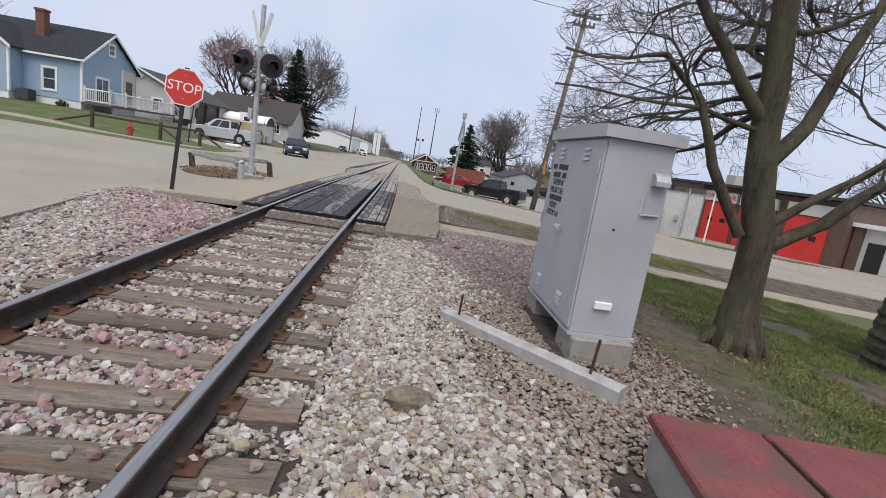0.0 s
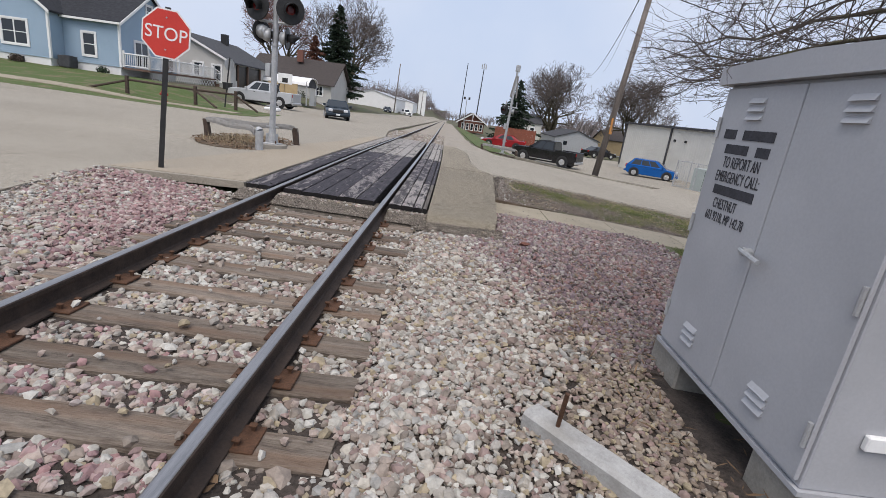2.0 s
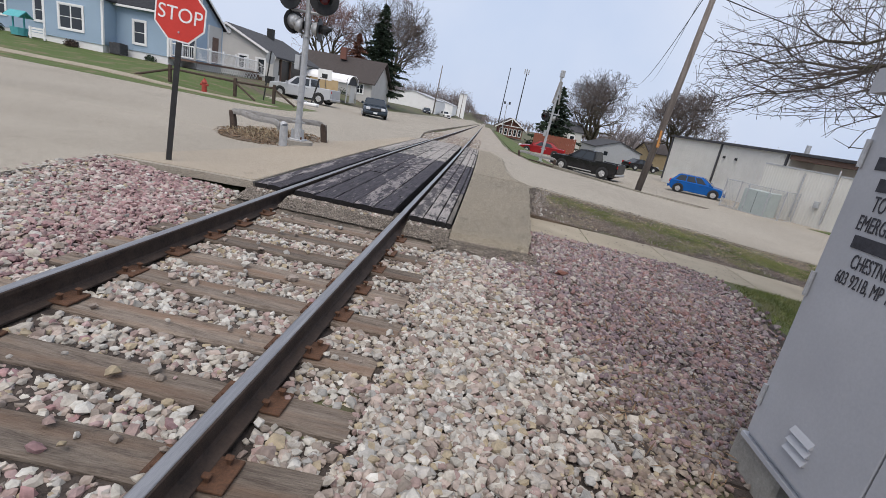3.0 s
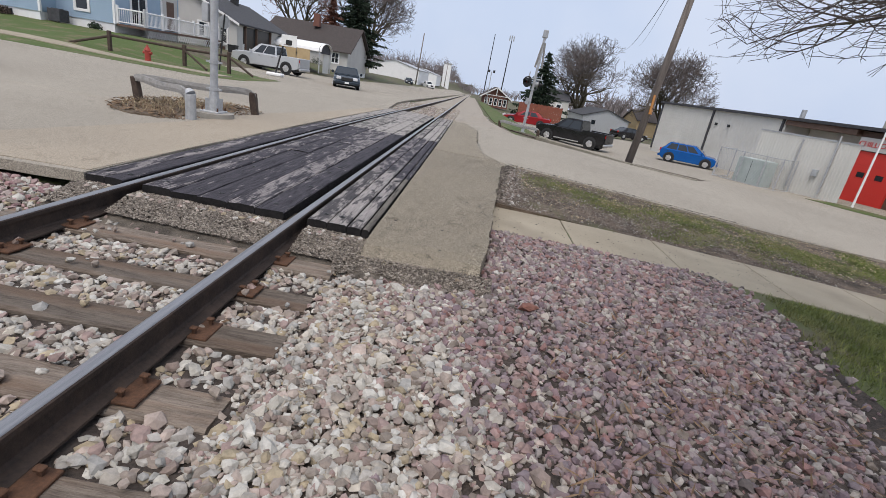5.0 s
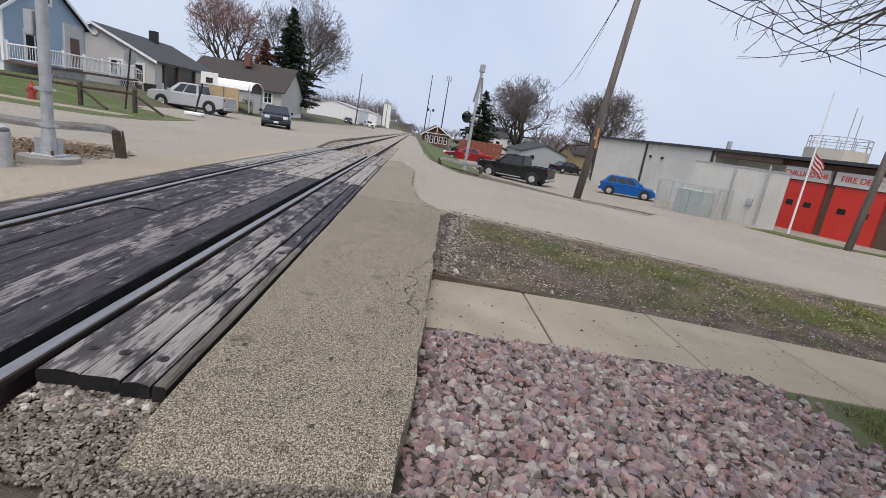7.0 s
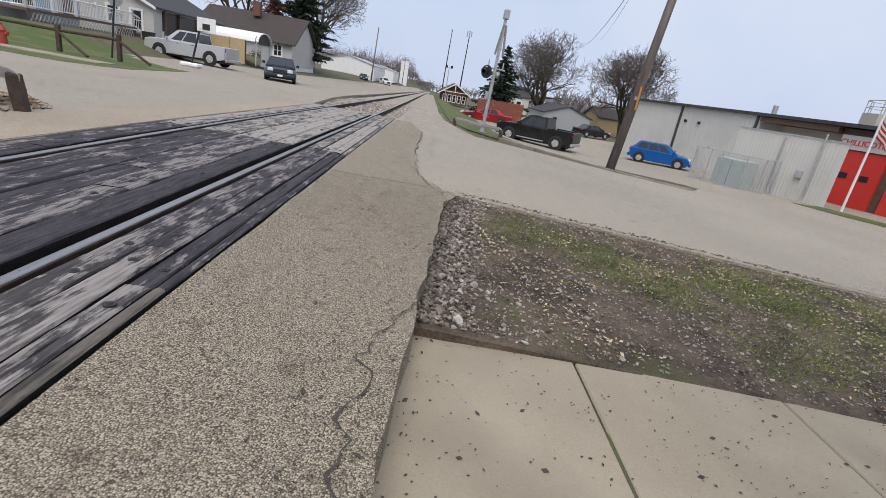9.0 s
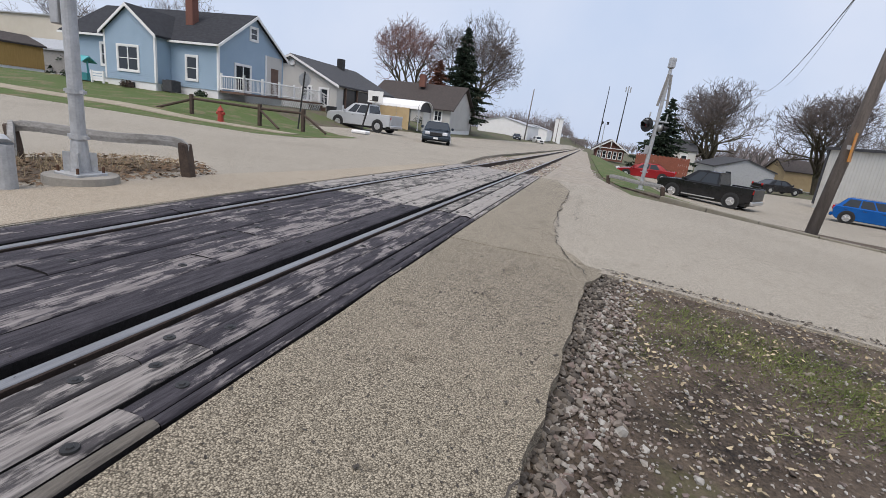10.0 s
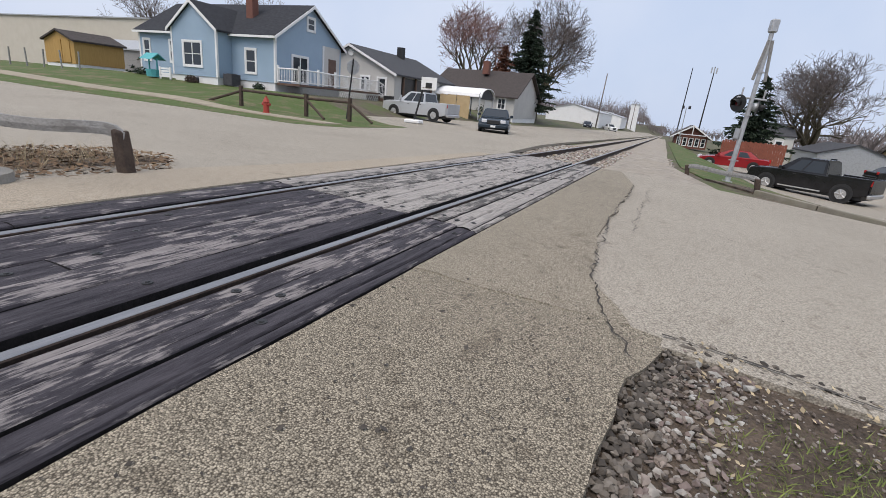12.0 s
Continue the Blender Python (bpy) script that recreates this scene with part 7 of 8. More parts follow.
# ---- the fire station ----
def station():
    P0, turn = Vector((21.2, 45.7, 0)), math.degrees(math.atan2(-0.97, 0.24))
    ob = thing("fire_station", "white metal fire station with red bay doors and dark roof edge", "building", pose(P0.x, P0.y, -1.5, 0, 0, turn))
    # local: x runs along the front, +y is into the building, z from the lot
    top = 4.25
    def slab(name, a, b, y0, y1, z0, z1, mat, label="", parent=None, bevel=0.0):
        return part(name, box(B(), a, b, y0, y1, z0, z1, bevel=bevel), mat, parent or ob, label)
    slab("wall", 0, 14.2, 0, 14, -0.4, top, M["metal_wall"], "white metal clad wall")
    slab("wall", 14.2, 19.3, 2.2, 14, -0.4, top, M["metal_wall"], "shaded recessed wall")
    slab("front_wall", 19.3, 29.6, 0.35, 14, -0.4, top - 0.05, M["brown_trim"], "brown front between the bay doors")
    slab("soffit", 14.2, 19.3, -0.1, 2.2, top - 0.35, top - 0.02, M["brown_trim"], "dark overhanging soffit")
    slab("roof_edge", -0.2, 29.9, -0.25, 14.2, top, top + 0.2, M["shingle_grey"], "dark metal roof edge")
    for k in range(46):
        slab("rib", 0.15 + 0.3 * k, 0.19 + 0.3 * k, -0.025, 0, 0, top, M["metal_wall"])
    for s in (0.0, 6.95, 13.9):
        slab("downpipe", s, s + 0.16, -0.12, -0.02, 0, top, M["shingle_grey"], "dark grey downpipe")
    for k, (a, b) in enumerate(((19.6, 22.1), (22.6, 25.2), (26.1, 28.7))):
        d = slab("bay_door", a, b, 0.2, 0.36, 0, 3.05, M["door_red"], "red overhead bay door")
        for z in (0.75, 1.5, 2.25):
            slab("door_seam", a + 0.02, b - 0.02, 0.194, 0.2, z, z + 0.018, M["sign_red"], "", d)
        for t in (0.28, 0.72):
            slab("door_window", a + (b - a) * t - 0.22, a + (b - a) * t + 0.22, 0.175, 0.2, 1.55, 1.85, M["glass"], "small dark door window", d, 0.02)
        slab("sign_panel", a - 0.1, b + 0.1, 0.1, 0.36, 3.1, 3.85, M["metal_wall"], "pale sign panel")
        text = ("CHILLICOTHE", "FIRE DEPT.", "")[k]
        if text:
            letters(text, 0.46 if k else 0.42, pose((a + b) / 2, 0.09, 3.47, 90), M["door_red"], ob, "sign_lettering", "red sign lettering", 0.02)
    slab("annex", 29.6, 40, 1.2, 13, -0.4, 2.9, M["metal_wall"], "low white annex with shaded bays")
    slab("annex_fascia", 29.6, 40.2, 0.8, 13, 2.9, 3.15, M["white"], "white annex roof edge")
    for a in (29.7, 32.2, 34.8, 37.4):
        slab("annex_pier", a, a + 0.5, 0.95, 1.3, 0, 2.9, M["brown_trim"])
    # black panel on the wall stands in for an unlit doorway
    slab("annex_doorway_panel", 30.5, 31.4, 1.15, 1.25, 0, 2.1, M["black_paint"], "flat black panel for an open doorway's darkness")
    tw = part("hose_tower", tube(B(), (17.6, 7, top), (17.6, 7, top + 1.2), 1.9, 1.9, 8), M["cream"], ob, "pale roof tower with railing")
    for k in range(12):
        a = 2 * math.pi * k / 12
        part("rail_post", tube(B(), (17.6 + 1.8 * math.cos(a), 7 + 1.8 * math.sin(a), top + 1.2), (17.6 + 1.8 * math.cos(a), 7 + 1.8 * math.sin(a), top + 2.0), 0.03, sides=5), M["galv"], tw)
    for z in (1.6, 2.0):
        r = B()
        for k in range(12):
            a, b = 2 * math.pi * k / 12, 2 * math.pi * (k + 1) / 12
            tube(r, (17.6 + 1.8 * math.cos(a), 7 + 1.8 * math.sin(a), top + z), (17.6 + 1.8 * math.cos(b), 7 + 1.8 * math.sin(b), top + z), 0.025, sides=5)
        part("rail_ring", r, M["galv"], tw)
    for x, y, h in ((18.0, 7, 3.0), (18.8, 6.5, 2.4)):
        part("antenna", tube(B(), (x, y, top + 1.1), (x, y, top + 1.1 + h), 0.03, sides=5), M["galv"], ob)
    part("roof_vent", tube(B(), (11.5, 4, top), (11.5, 4, top + 1.0), 0.18), M["galv"], ob, "roof vent pipe")
    for s in (7.6, 9.0):
        slab("wall_lamp", s, s + 0.2, -0.12, 0, 3.1, 3.3, M["black_paint"])
    return ob


station()


def station_yard():
    a, b = Vector((20.8, 28.0, -1.5)), Vector((23.35, 23.2, -1.5))
    ln, turn = (b - a).length, math.degrees(math.atan2((b - a).y, (b - a).x))
    ob = thing("yard_screen", "tall white corrugated screen wall with conduit pipes", "fence", pose(a.x, a.y, -1.5, 0, 0, turn))
    part("panel", box(B(), 0, ln, 0, 0.08, -0.1, 3.25), M["metal_wall"], ob)
    for k in range(int(ln / 0.17)):
        part("rib", box(B(), 0.05 + 0.17 * k, 0.1 + 0.17 * k, -0.03, 0, 0, 3.2), M["metal_wall"], ob)
    part("cap", box(B(), -0.05, ln + 0.05, -0.04, 0.12, 3.25, 3.33), M["galv"], ob)
    for s, z1 in ((2.6, 3.1), (4.4, 3.6)):
        part("conduit", tube(B(), (s, -0.08, 0.3), (s, -0.08, z1), 0.05, sides=8), M["galv"], ob)
    part("meter_box", box(B(), 3.7, 4.0, -0.2, -0.03, 1.2, 1.6, bevel=0.02), M["galv"], ob)
    tr = thing("transformer_cabinet", "pale green transformer cabinet inside a chain-link cage", "cabinet", pose(20.45, 26.6, -1.5, 0, 0, turn))
    part("body", box(B(), -0.9, 0.9, -0.6, 0.5, 0, 1.55, bevel=0.03), M["transformer_green"], tr)
    part("door_seam", box(B(), -0.01, 0.01, -0.612, -0.6, 0.1, 1.45), M["black_paint"], tr)
    fe = thing("chain_link_fence", "galvanised chain-link cage of posts and wire", "fence", pose(19.9, 28.0, -1.5, 0, 0, turn))
    for x, y in ((-0.6, 0.6), (-0.6, -1.0), (1.0, -1.0), (2.4, -1.0), (3.4, -1.0), (3.4, 0.4)):
        part("post", tube(B(), (x, y, 0), (x, y, 1.9), 0.035, sides=8), M["galv"], fe)
    w = B()
    for (x0, y0), (x1, y1) in (((-0.6, 0.6), (-0.6, -1.0)), ((-0.6, -1.0), (3.4, -1.0)), ((3.4, -1.0), (3.4, 0.4))):
        n = int(math.hypot(x1 - x0, y1 - y0) / 0.16)
        for z in (0.05, 1.85):
            tube(w, (x0, y0, z), (x1, y1, z), 0.022, sides=5)
        for k in range(n):
            for s in (0, 1):
                p, q = (k, k + 6) if s else (k + 6, k)
                p, q = min(p, n) / n, min(q, n) / n
                tube(w, (x0 + (x1 - x0) * p, y0 + (y1 - y0) * p, 0.05), (x0 + (x1 - x0) * q, y0 + (y1 - y0) * q, 1.85), 0.005, sides=3, caps=False)
    part("wire_mesh", w, M["galv"], fe)
    fp = thing("flagpole", "thin white flagpole with a hanging striped flag", "flagpole", pose(23.6, 22.4, -1.5))
    part("pole", tube(B(), (0, 0, 0), (0, 0, 7.6), 0.06, 0.035, 10), M["white"], fp)
    for k in range(7):
        bm = B()
        rows = []
        for i in range(7):
            x = 0.06 + 0.13 * i
            dy = 0.05 * math.sin(i * 1.3)
            rows.append([bm.verts.new((x, dy, 4.5 - 0.11 * k - 0.1 * i)), bm.verts.new((x, dy, 4.39 - 0.11 * k - 0.1 * i))])
        for p, q in zip(rows, rows[1:]):
            bm.faces.new((p[0], p[1], q[1], q[0]))
        bmesh.ops.solidify(bm, geom=bm.faces[:], thickness=0.008)
        part("flag_stripe", bm, M["sign_red"] if k % 2 == 0 else M["white"], fp)


station_yard()
patch("station_lawn", steps(15.6, 23.6, 8), lambda y: lerp(y, [(15.6, 23.6), (23.6, 21.3)]), lambda y: lerp(y, [(15.6, 26.0), (23.6, 23.0)]), 0.02, M["lawn"], "narrow green grass strip before the fire station", "lawn", 6, 0.1, 0.1, crown=flat_right)
utility_pole("utility_pole", (22.45, 17.65, -1.3), (23.0, 17.65, 8.0), 0.16, 0.11, "wooden utility pole before the fire station")


# ---- guards, far signal and kerb ----
def guard(label, posts, rails, zbase, h, pipe=None):
    ob = thing("guard_rail", label, "guard rail")
    for x, y in posts:
        bm = box(B(), -0.065, 0.065, -0.065, 0.065, -0.3, h - 0.03, bevel=0.015)
        bmesh.ops.subdivide_edges(bm, edges=bm.edges, cuts=3, use_grid_fill=True)
        for v in bm.verts:
            v.co += Vector((0.014, 0.014, 0.02)) * noise.noise(v.co * 11 + Vector((x, y, 0)))
            v.co.x -= 0.16 * v.co.z
        bmesh.ops.transform(bm, matrix=pose(x + 0.06, y, zbase), verts=bm.verts)
        part("post", bm, M["dark_wood"], ob, "rotten leaning timber post")
    for (x0, y0), (x1, y1) in rails:
        bm = B()
        ln, a = math.hypot(x1 - x0, y1 - y0), math.degrees(math.atan2(y1 - y0, x1 - x0))
        n, rows = 22, []
        for i in range(n + 1):
            x = -0.06 + (ln + 0.12) * i / n
            sag = 0.014 * math.sin(i * 0.4)
            bend = max(0, abs(i / n - 0.5) - 0.44) * 1.4
            rows.append([bm.verts.new((x, y, z + sag - bend)) for y, z in ((-0.03, -0.1), (0.03, -0.1), (0.036, -0.04), (0.022, 0.025), (-0.022, 0.025), (-0.036, -0.04))])
        for p, q in zip(rows, rows[1:]):
            for e in range(6):
                bm.faces.new((p[e], p[(e + 1) % 6], q[(e + 1) % 6], q[e]))
        bm.faces.new(rows[0]), bm.faces.new(rows[-1][::-1])
        bmesh.ops.recalc_face_normals(bm, faces=bm.faces)
        bmesh.ops.transform(bm, matrix=pose(x0, y0, zbase + h, 0, 0, a), verts=bm.verts)
        part("beam", bm, M["grey_wood"], ob, "silvered timber beam")
    if pipe:
        x, y = pipe
        p = tube(B(), (x, y, zbase - 0.3), (x, y, zbase + h - 0.04), 0.085, 0.085, 14)
        tube(p, (x, y, zbase + h - 0.04), (x - 0.05, y + 0.02, zbase + h + 0.02), 0.085, 0.05, 14)
        part("pipe_post", p, M["galv"], ob, "dented steel pipe post")
    return ob


guard("low timber guard rail round the signal mast", ((-4.4, 5.5), (-2.46, 6.28)), (((-4.4, 5.5), (-2.46, 6.28)), ((-4.4, 5.5), (-2.85, 4.55))), -0.04, 0.47, (-2.62, 4.33))
guard("low timber guard rail by the far signal", ((3.65, 19.6), (5.2, 17.5)), (((3.65, 19.6), (5.2, 17.5)),), -0.5, 0.6)
far_sig = crossing_signal(pose(4.83, 20.0, -0.55, 0, 2, 20), "leaning grey crossing signal mast beyond the street", [((-0.36, 0.0, 2.55), -62, 0.25), ((0.26, 0.05, 2.5), 72, 0.22)], ())
part("top_box", box(B(), -0.1, 0.1, -0.1, 0.1, 4.5, 4.85, bevel=0.03), M["galv"], far_sig, "pale box on the mast top")
for s in (-1, 1):
    bl = box(B(), -0.05, 0.05, -0.012, 0.012, -1.0, 0.1)
    bmesh.ops.transform(bl, matrix=pose(0.06 * s, -0.06, 4.2, 0, -9 * s, 20), verts=bl.verts)
    part("crossbuck_blade", bl, M["grey_wood"], far_sig, "weathered crossbuck board hanging aslant")


def kerb():
    ob = thing("kerb", "worn pale concrete kerb along the far side of the street", "kerb", kind="structure")
    pts = [(5.0, 17.25), (6.2, 16.55), (7.4, 15.95), (8.6, 15.35), (9.8, 15.1), (11.0, 14.95)]
    for (x0, y0), (x1, y1) in zip(pts, pts[1:]):
        bm = B()
        ln = math.hypot(x1 - x0, y1 - y0)
        box(bm, 0.005, ln - 0.005, -0.075, 0.075, -0.2, 0.05, bevel=0.015)
        za, zb = flat_right(x0, y0), flat_right(x1, y1)
        m = pose(x0, y0, za, 0, -math.degrees(math.atan2(zb - za, ln)), math.degrees(math.atan2(y1 - y0, x1 - x0)))
        bmesh.ops.transform(bm, matrix=m, verts=bm.verts)
        part("kerb_stone", bm, M["curb_paint"], ob)


kerb()
sg = thing("warning_sign", "orange warning plate nailed to the leaning pole", "sign", pose(8.98, 15.52, 1.75, 0, 0, 60))
part("plate", box(B(), -0.3, 0.3, -0.01, 0.01, -0.35, 0.35, bevel=0.003), M["orange_sign"], sg)
part("bracket", box(B(), -0.05, 0.05, 0.0, 0.12, -0.05, 0.05), M["galv"], sg)
slv = thing("pole_sleeve", "rusty orange steel sleeve round the pole foot", "sleeve", pose(-12.4, 4.95, -0.05))
part("sleeve", tube(B(), (0, 0, 0), (0.01, 0, 1.55), 0.25, 0.23, 18), M["orange_sleeve"], slv)
part("band", tube(B(), (0.01, 0, 1.15), (0.01, 0, 1.22), 0.26, 0.26, 18), M["white"], slv, "white reflective band")


def wire(a, b, sag, r=0.012):
    a, b = Vector(a), Vector(b)
    pts = [a.lerp(b, i / 16) - Vector((0, 0, sag * 4 * (i / 16) * (1 - i / 16))) for i in range(17)]
    bm = B()
    side = (b - a).cross(Vector((0, 0, 1))).normalized() * r
    up = Vector((0, 0, r))
    rings = [[bm.verts.new(p + e) for e in (side, up, -side, -up)] for p in pts]
    for p, q in zip(rings, rings[1:]):
        for k in range(4):
            bm.faces.new((p[k], p[(k + 1) % 4], q[(k + 1) % 4], q[k]))
    solid("overhead_wire", bm, M["black_paint"], "thin black overhead wire between poles", "cable", group="overhead wires")


wire((9.65, 15.6, 9.2), (-12.3, 4.95, 8.4), 0.5)
wire((9.55, 15.6, 7.45), (30, 23.4, 6.95), 0.2, 0.022)
wire((9.55, 15.8, 8.3), (24.5, 75, 10.2), 1.0, 0.02)
wire((9.65, 15.8, 9.3), (27.5, 78, 11.5), 1.0)


# ---- yard things by the houses ----
def ground_at(x, y):
    return G(x, y) + 0.03


def hydrant():
    x, y = -13.4, 19.9
    ob = thing("fire_hydrant", "red cast-iron fire hydrant on the lawn", "hydrant", pose(x, y, ground_at(x, y)))
    b = tube(B(), (0, 0, 0), (0, 0, 0.5), 0.13, 0.12, 14)
    tube(b, (0, 0, 0.0), (0, 0, 0.05), 0.19, 0.19, 14)
    part("barrel", b, M["hydrant_red"], ob)
    c = tube(B(), (0, 0, 0.5), (0, 0, 0.68), 0.16, 0.06, 14)
    tube(c, (0, 0, 0.68), (0, 0, 0.75), 0.03, 0.03, 6)
    part("bonnet", c, M["hydrant_red"], ob)
    for s in (-1, 1):
        part("nozzle", tube(B(), (0, 0, 0.4), (s * 0.2, 0, 0.4), 0.07, 0.07, 10), M["hydrant_red"], ob)


hydrant()


def rail_fence():
    ob = thing("rail_fence", "dark split-rail fence corner with leaning braces", "fence")
    pts = [(-16.0, 21.0), (-12.6, 21.6), (-10.6, 22.2)]
    for x, y in pts:
        z = ground_at(x, y)
        part("post", box(B(), x - 0.08, x + 0.08, y - 0.08, y + 0.08, z - 0.2, z + 1.0, bevel=0.02), M["dark_wood"], ob)
    for (x0, y0), (x1, y1) in zip(pts, pts[1:]):
        part("rail", tube(B(), (x0, y0, ground_at(x0, y0) + 0.8), (x1, y1, ground_at(x1, y1) + 0.8), 0.06, sides=6), M["dark_wood"], ob)
    for x, y, dx, dy in ((-16.0, 21.0, -1.9, -0.3), (-10.6, 22.2, 1.3, -0.1), (-12.6, 21.6, 1.4, -0.5)):
        part("brace", tube(B(), (x, y, ground_at(x, y) + 0.75), (x + dx, y + dy, ground_at(x + dx, y + dy)), 0.06, sides=6), M["dark_wood"], ob)


rail_fence()


def yard_clutter():
    bin_ob = thing("rubbish_bin", "black wheeled rubbish bin beside the porch steps", "bin", pose(-18.3, 38.6, 0.25))
    bb = B()
    prism(bb, [(-0.26, 0.0), (0.26, 0.0), (0.32, 0.98), (-0.32, 0.98)], "y", -0.3, 0.3)
    part("tub", bb, M["black_paint"], bin_ob)
    part("lid", box(B(), -0.34, 0.34, -0.33, 0.33, 0.98, 1.06, bevel=0.02), M["black_paint"], bin_ob)
    for s in (-1, 1):
        part("wheel", tube(B(), (s * 0.28, 0.25, 0.12), (s * 0.34, 0.25, 0.12), 0.12), M["tyre"], bin_ob)
    hoop = thing("basketball_hoop", "leaning black basketball hoop with a white backboard", "basketball hoop", pose(-10.9, 29.3, 0.0))
    part("base", box(B(), -0.5, 0.5, -0.35, 0.35, 0, 0.22, bevel=0.06), M["white"], hoop, "pale weighted base")
    part("pole", tube(B(), (0, 0, 0.1), (0.55, 0, 2.35), 0.055, sides=10), M["black_paint"], hoop)
    part("backboard", box(B(), 0.35, 1.35, -0.06, -0.02, 1.95, 2.65, bevel=0.01), M["white"], hoop, "white framed backboard")
    part("board_mark", box(B(), 0.65, 1.05, -0.07, -0.06, 2.05, 2.35), M["black_paint"], hoop)
    rim = B()
    for k in range(14):
        a, b = 2 * math.pi * k / 14, 2 * math.pi * (k + 1) / 14
        tube(rim, (0.85 + 0.23 * math.cos(a), -0.32 + 0.23 * math.sin(a), 2.05), (0.85 + 0.23 * math.cos(b), -0.32 + 0.23 * math.sin(b), 2.05), 0.012, sides=5)
    part("rim", rim, M["rust"], hoop)
    sp = thing("street_sign_post", "thin dark sign post with a pale octagonal plate back", "sign", pose(-12.0, 24.0, 0.0, 0, 6, 0))
    part("post", tube(B(), (0, 0, -0.2), (0, 0, 2.9), 0.04, sides=6), M["black_paint"], sp)
    pl = B()
    prism(pl, ngon(0.36, 8, math.pi / 8), "y", -0.01, 0.01)
    bmesh.ops.transform(pl, matrix=pose(0, 0.05, 2.5, 0, 0, 62), verts=pl.verts)
    part("plate", pl, M["galv"], sp, "grey back of a sign plate")
    well = thing("garden_well", "teal wooden wishing well by the house", "garden ornament", pose(-31.2, 27.6, ground_at(-31.2, 27.6)))
    part("tub", tube(B(), (0, 0, 0), (0, 0, 0.5), 0.45, 0.5, 10), M["teal"], well)
    for s in (-1, 1):
        part("post", box(B(), s * 0.4 - 0.04, s * 0.4 + 0.04, -0.04, 0.04, 0.4, 1.25), M["teal"], well)
    rf = B()
    prism(rf, [(-0.6, 1.15), (0, 1.6), (0.6, 1.15), (0, 1.5)], "x", -0.6, 0.6)
    part("roof", rf, M["teal"], well)
    pal = thing("white_bench", "low white slatted bench by the foundation", "bench", pose(-29.6, 27.3, ground_at(-29.6, 27.3)))
    for k in range(4):
        part("slat", box(B(), -0.6, 0.6, -0.02, 0.02, 0.12 + 0.17 * k, 0.24 + 0.17 * k), M["white"], pal)
    for s in (-0.5, 0.5):
        part("leg", box(B(), s - 0.05, s + 0.05, -0.05, 0.05, 0, 0.8), M["white"], pal)
    ac = thing("cooling_unit", "grey square cooling unit beside the blue house", "air conditioner", pose(-25.0, 28.8, ground_at(-25, 28.8)))
    part("case", box(B(), -0.4, 0.4, -0.4, 0.4, 0, 0.75, bevel=0.03), M["shingle_grey"], ac)
    part("top_grille", tube(B(), (0, 0, 0.75), (0, 0, 0.78), 0.33), M["black_paint"], ac)
    # bushes: clumps of small leaves
    for x, y, r, mt in ((-27.6, 27.7, 0.45, "dark_wood"), (-18.0, 60.5, 0.9, "needle"), (-22.8, 29.0, 0.4, "needle"), (-33.9, 28.6, 0.5, "needle")):
        rnd = random.Random(int(x * 7))
        v, f = [], []
        for _ in range(500):
            d = Vector((rnd.gauss(0, 1), rnd.gauss(0, 1), abs(rnd.gauss(0, 1)))).normalized() * r * rnd.uniform(0.4, 1.05)
            u = Vector((rnd.gauss(0, 1), rnd.gauss(0, 1), rnd.gauss(0, 1))).normalized() * 0.08
            w = d.cross(u).normalized() * 0.05
            b = len(v)
            v += [tuple(d - w), tuple(d + w), tuple(d + u)]
            f.append((b, b + 1, b + 2))
        solid("shrub", fast_mesh("shrub", np.array(v), np.array(f), M[mt]), M[mt], "small dark shrub by the house wall", "shrub", pose(x, y, ground_at(x, y)))


yard_clutter()


def carport():
    ob = thing("carport", "metal carport with a curved white roof and tan side wall", "carport", pose(-21.3, 48.2, 0.0))
    arch = [(2.1 - 2.1 * math.cos(math.pi * k / 10), 2.15 + 0.85 * math.sin(math.pi * k / 10)) for k in range(11)]
    r = B()
    prism(r, arch + [(y, z - 0.06) for y, z in arch[::-1]], "x", 0, 7.6)
    part("roof", r, M["white"], ob, "white curved sheet roof")
    part("side_wall", box(B(), 3.2, 6.4, 0.0, 0.06, 0, 2.15), M["tan_wall"], ob, "tan panel wall")
    e = B()
    prism(e, arch + [(4.2, 1.95), (0, 1.95)], "x", 7.3, 7.36)
    part("gable_end", e, M["shingle_grey"], ob, "dark curved gable end")
    part("end_wall", box(B(), 7.2, 7.26, 2.0, 4.2, 0, 1.98), M["metal_wall"], ob)
    for x in (0.1, 2.5, 5.0, 7.4):
        for y in (0.05, 4.15):
            part("post", box(B(), x - 0.05, x + 0.05, y - 0.05, y + 0.05, 0, 2.2), M["galv"], ob)


carport()


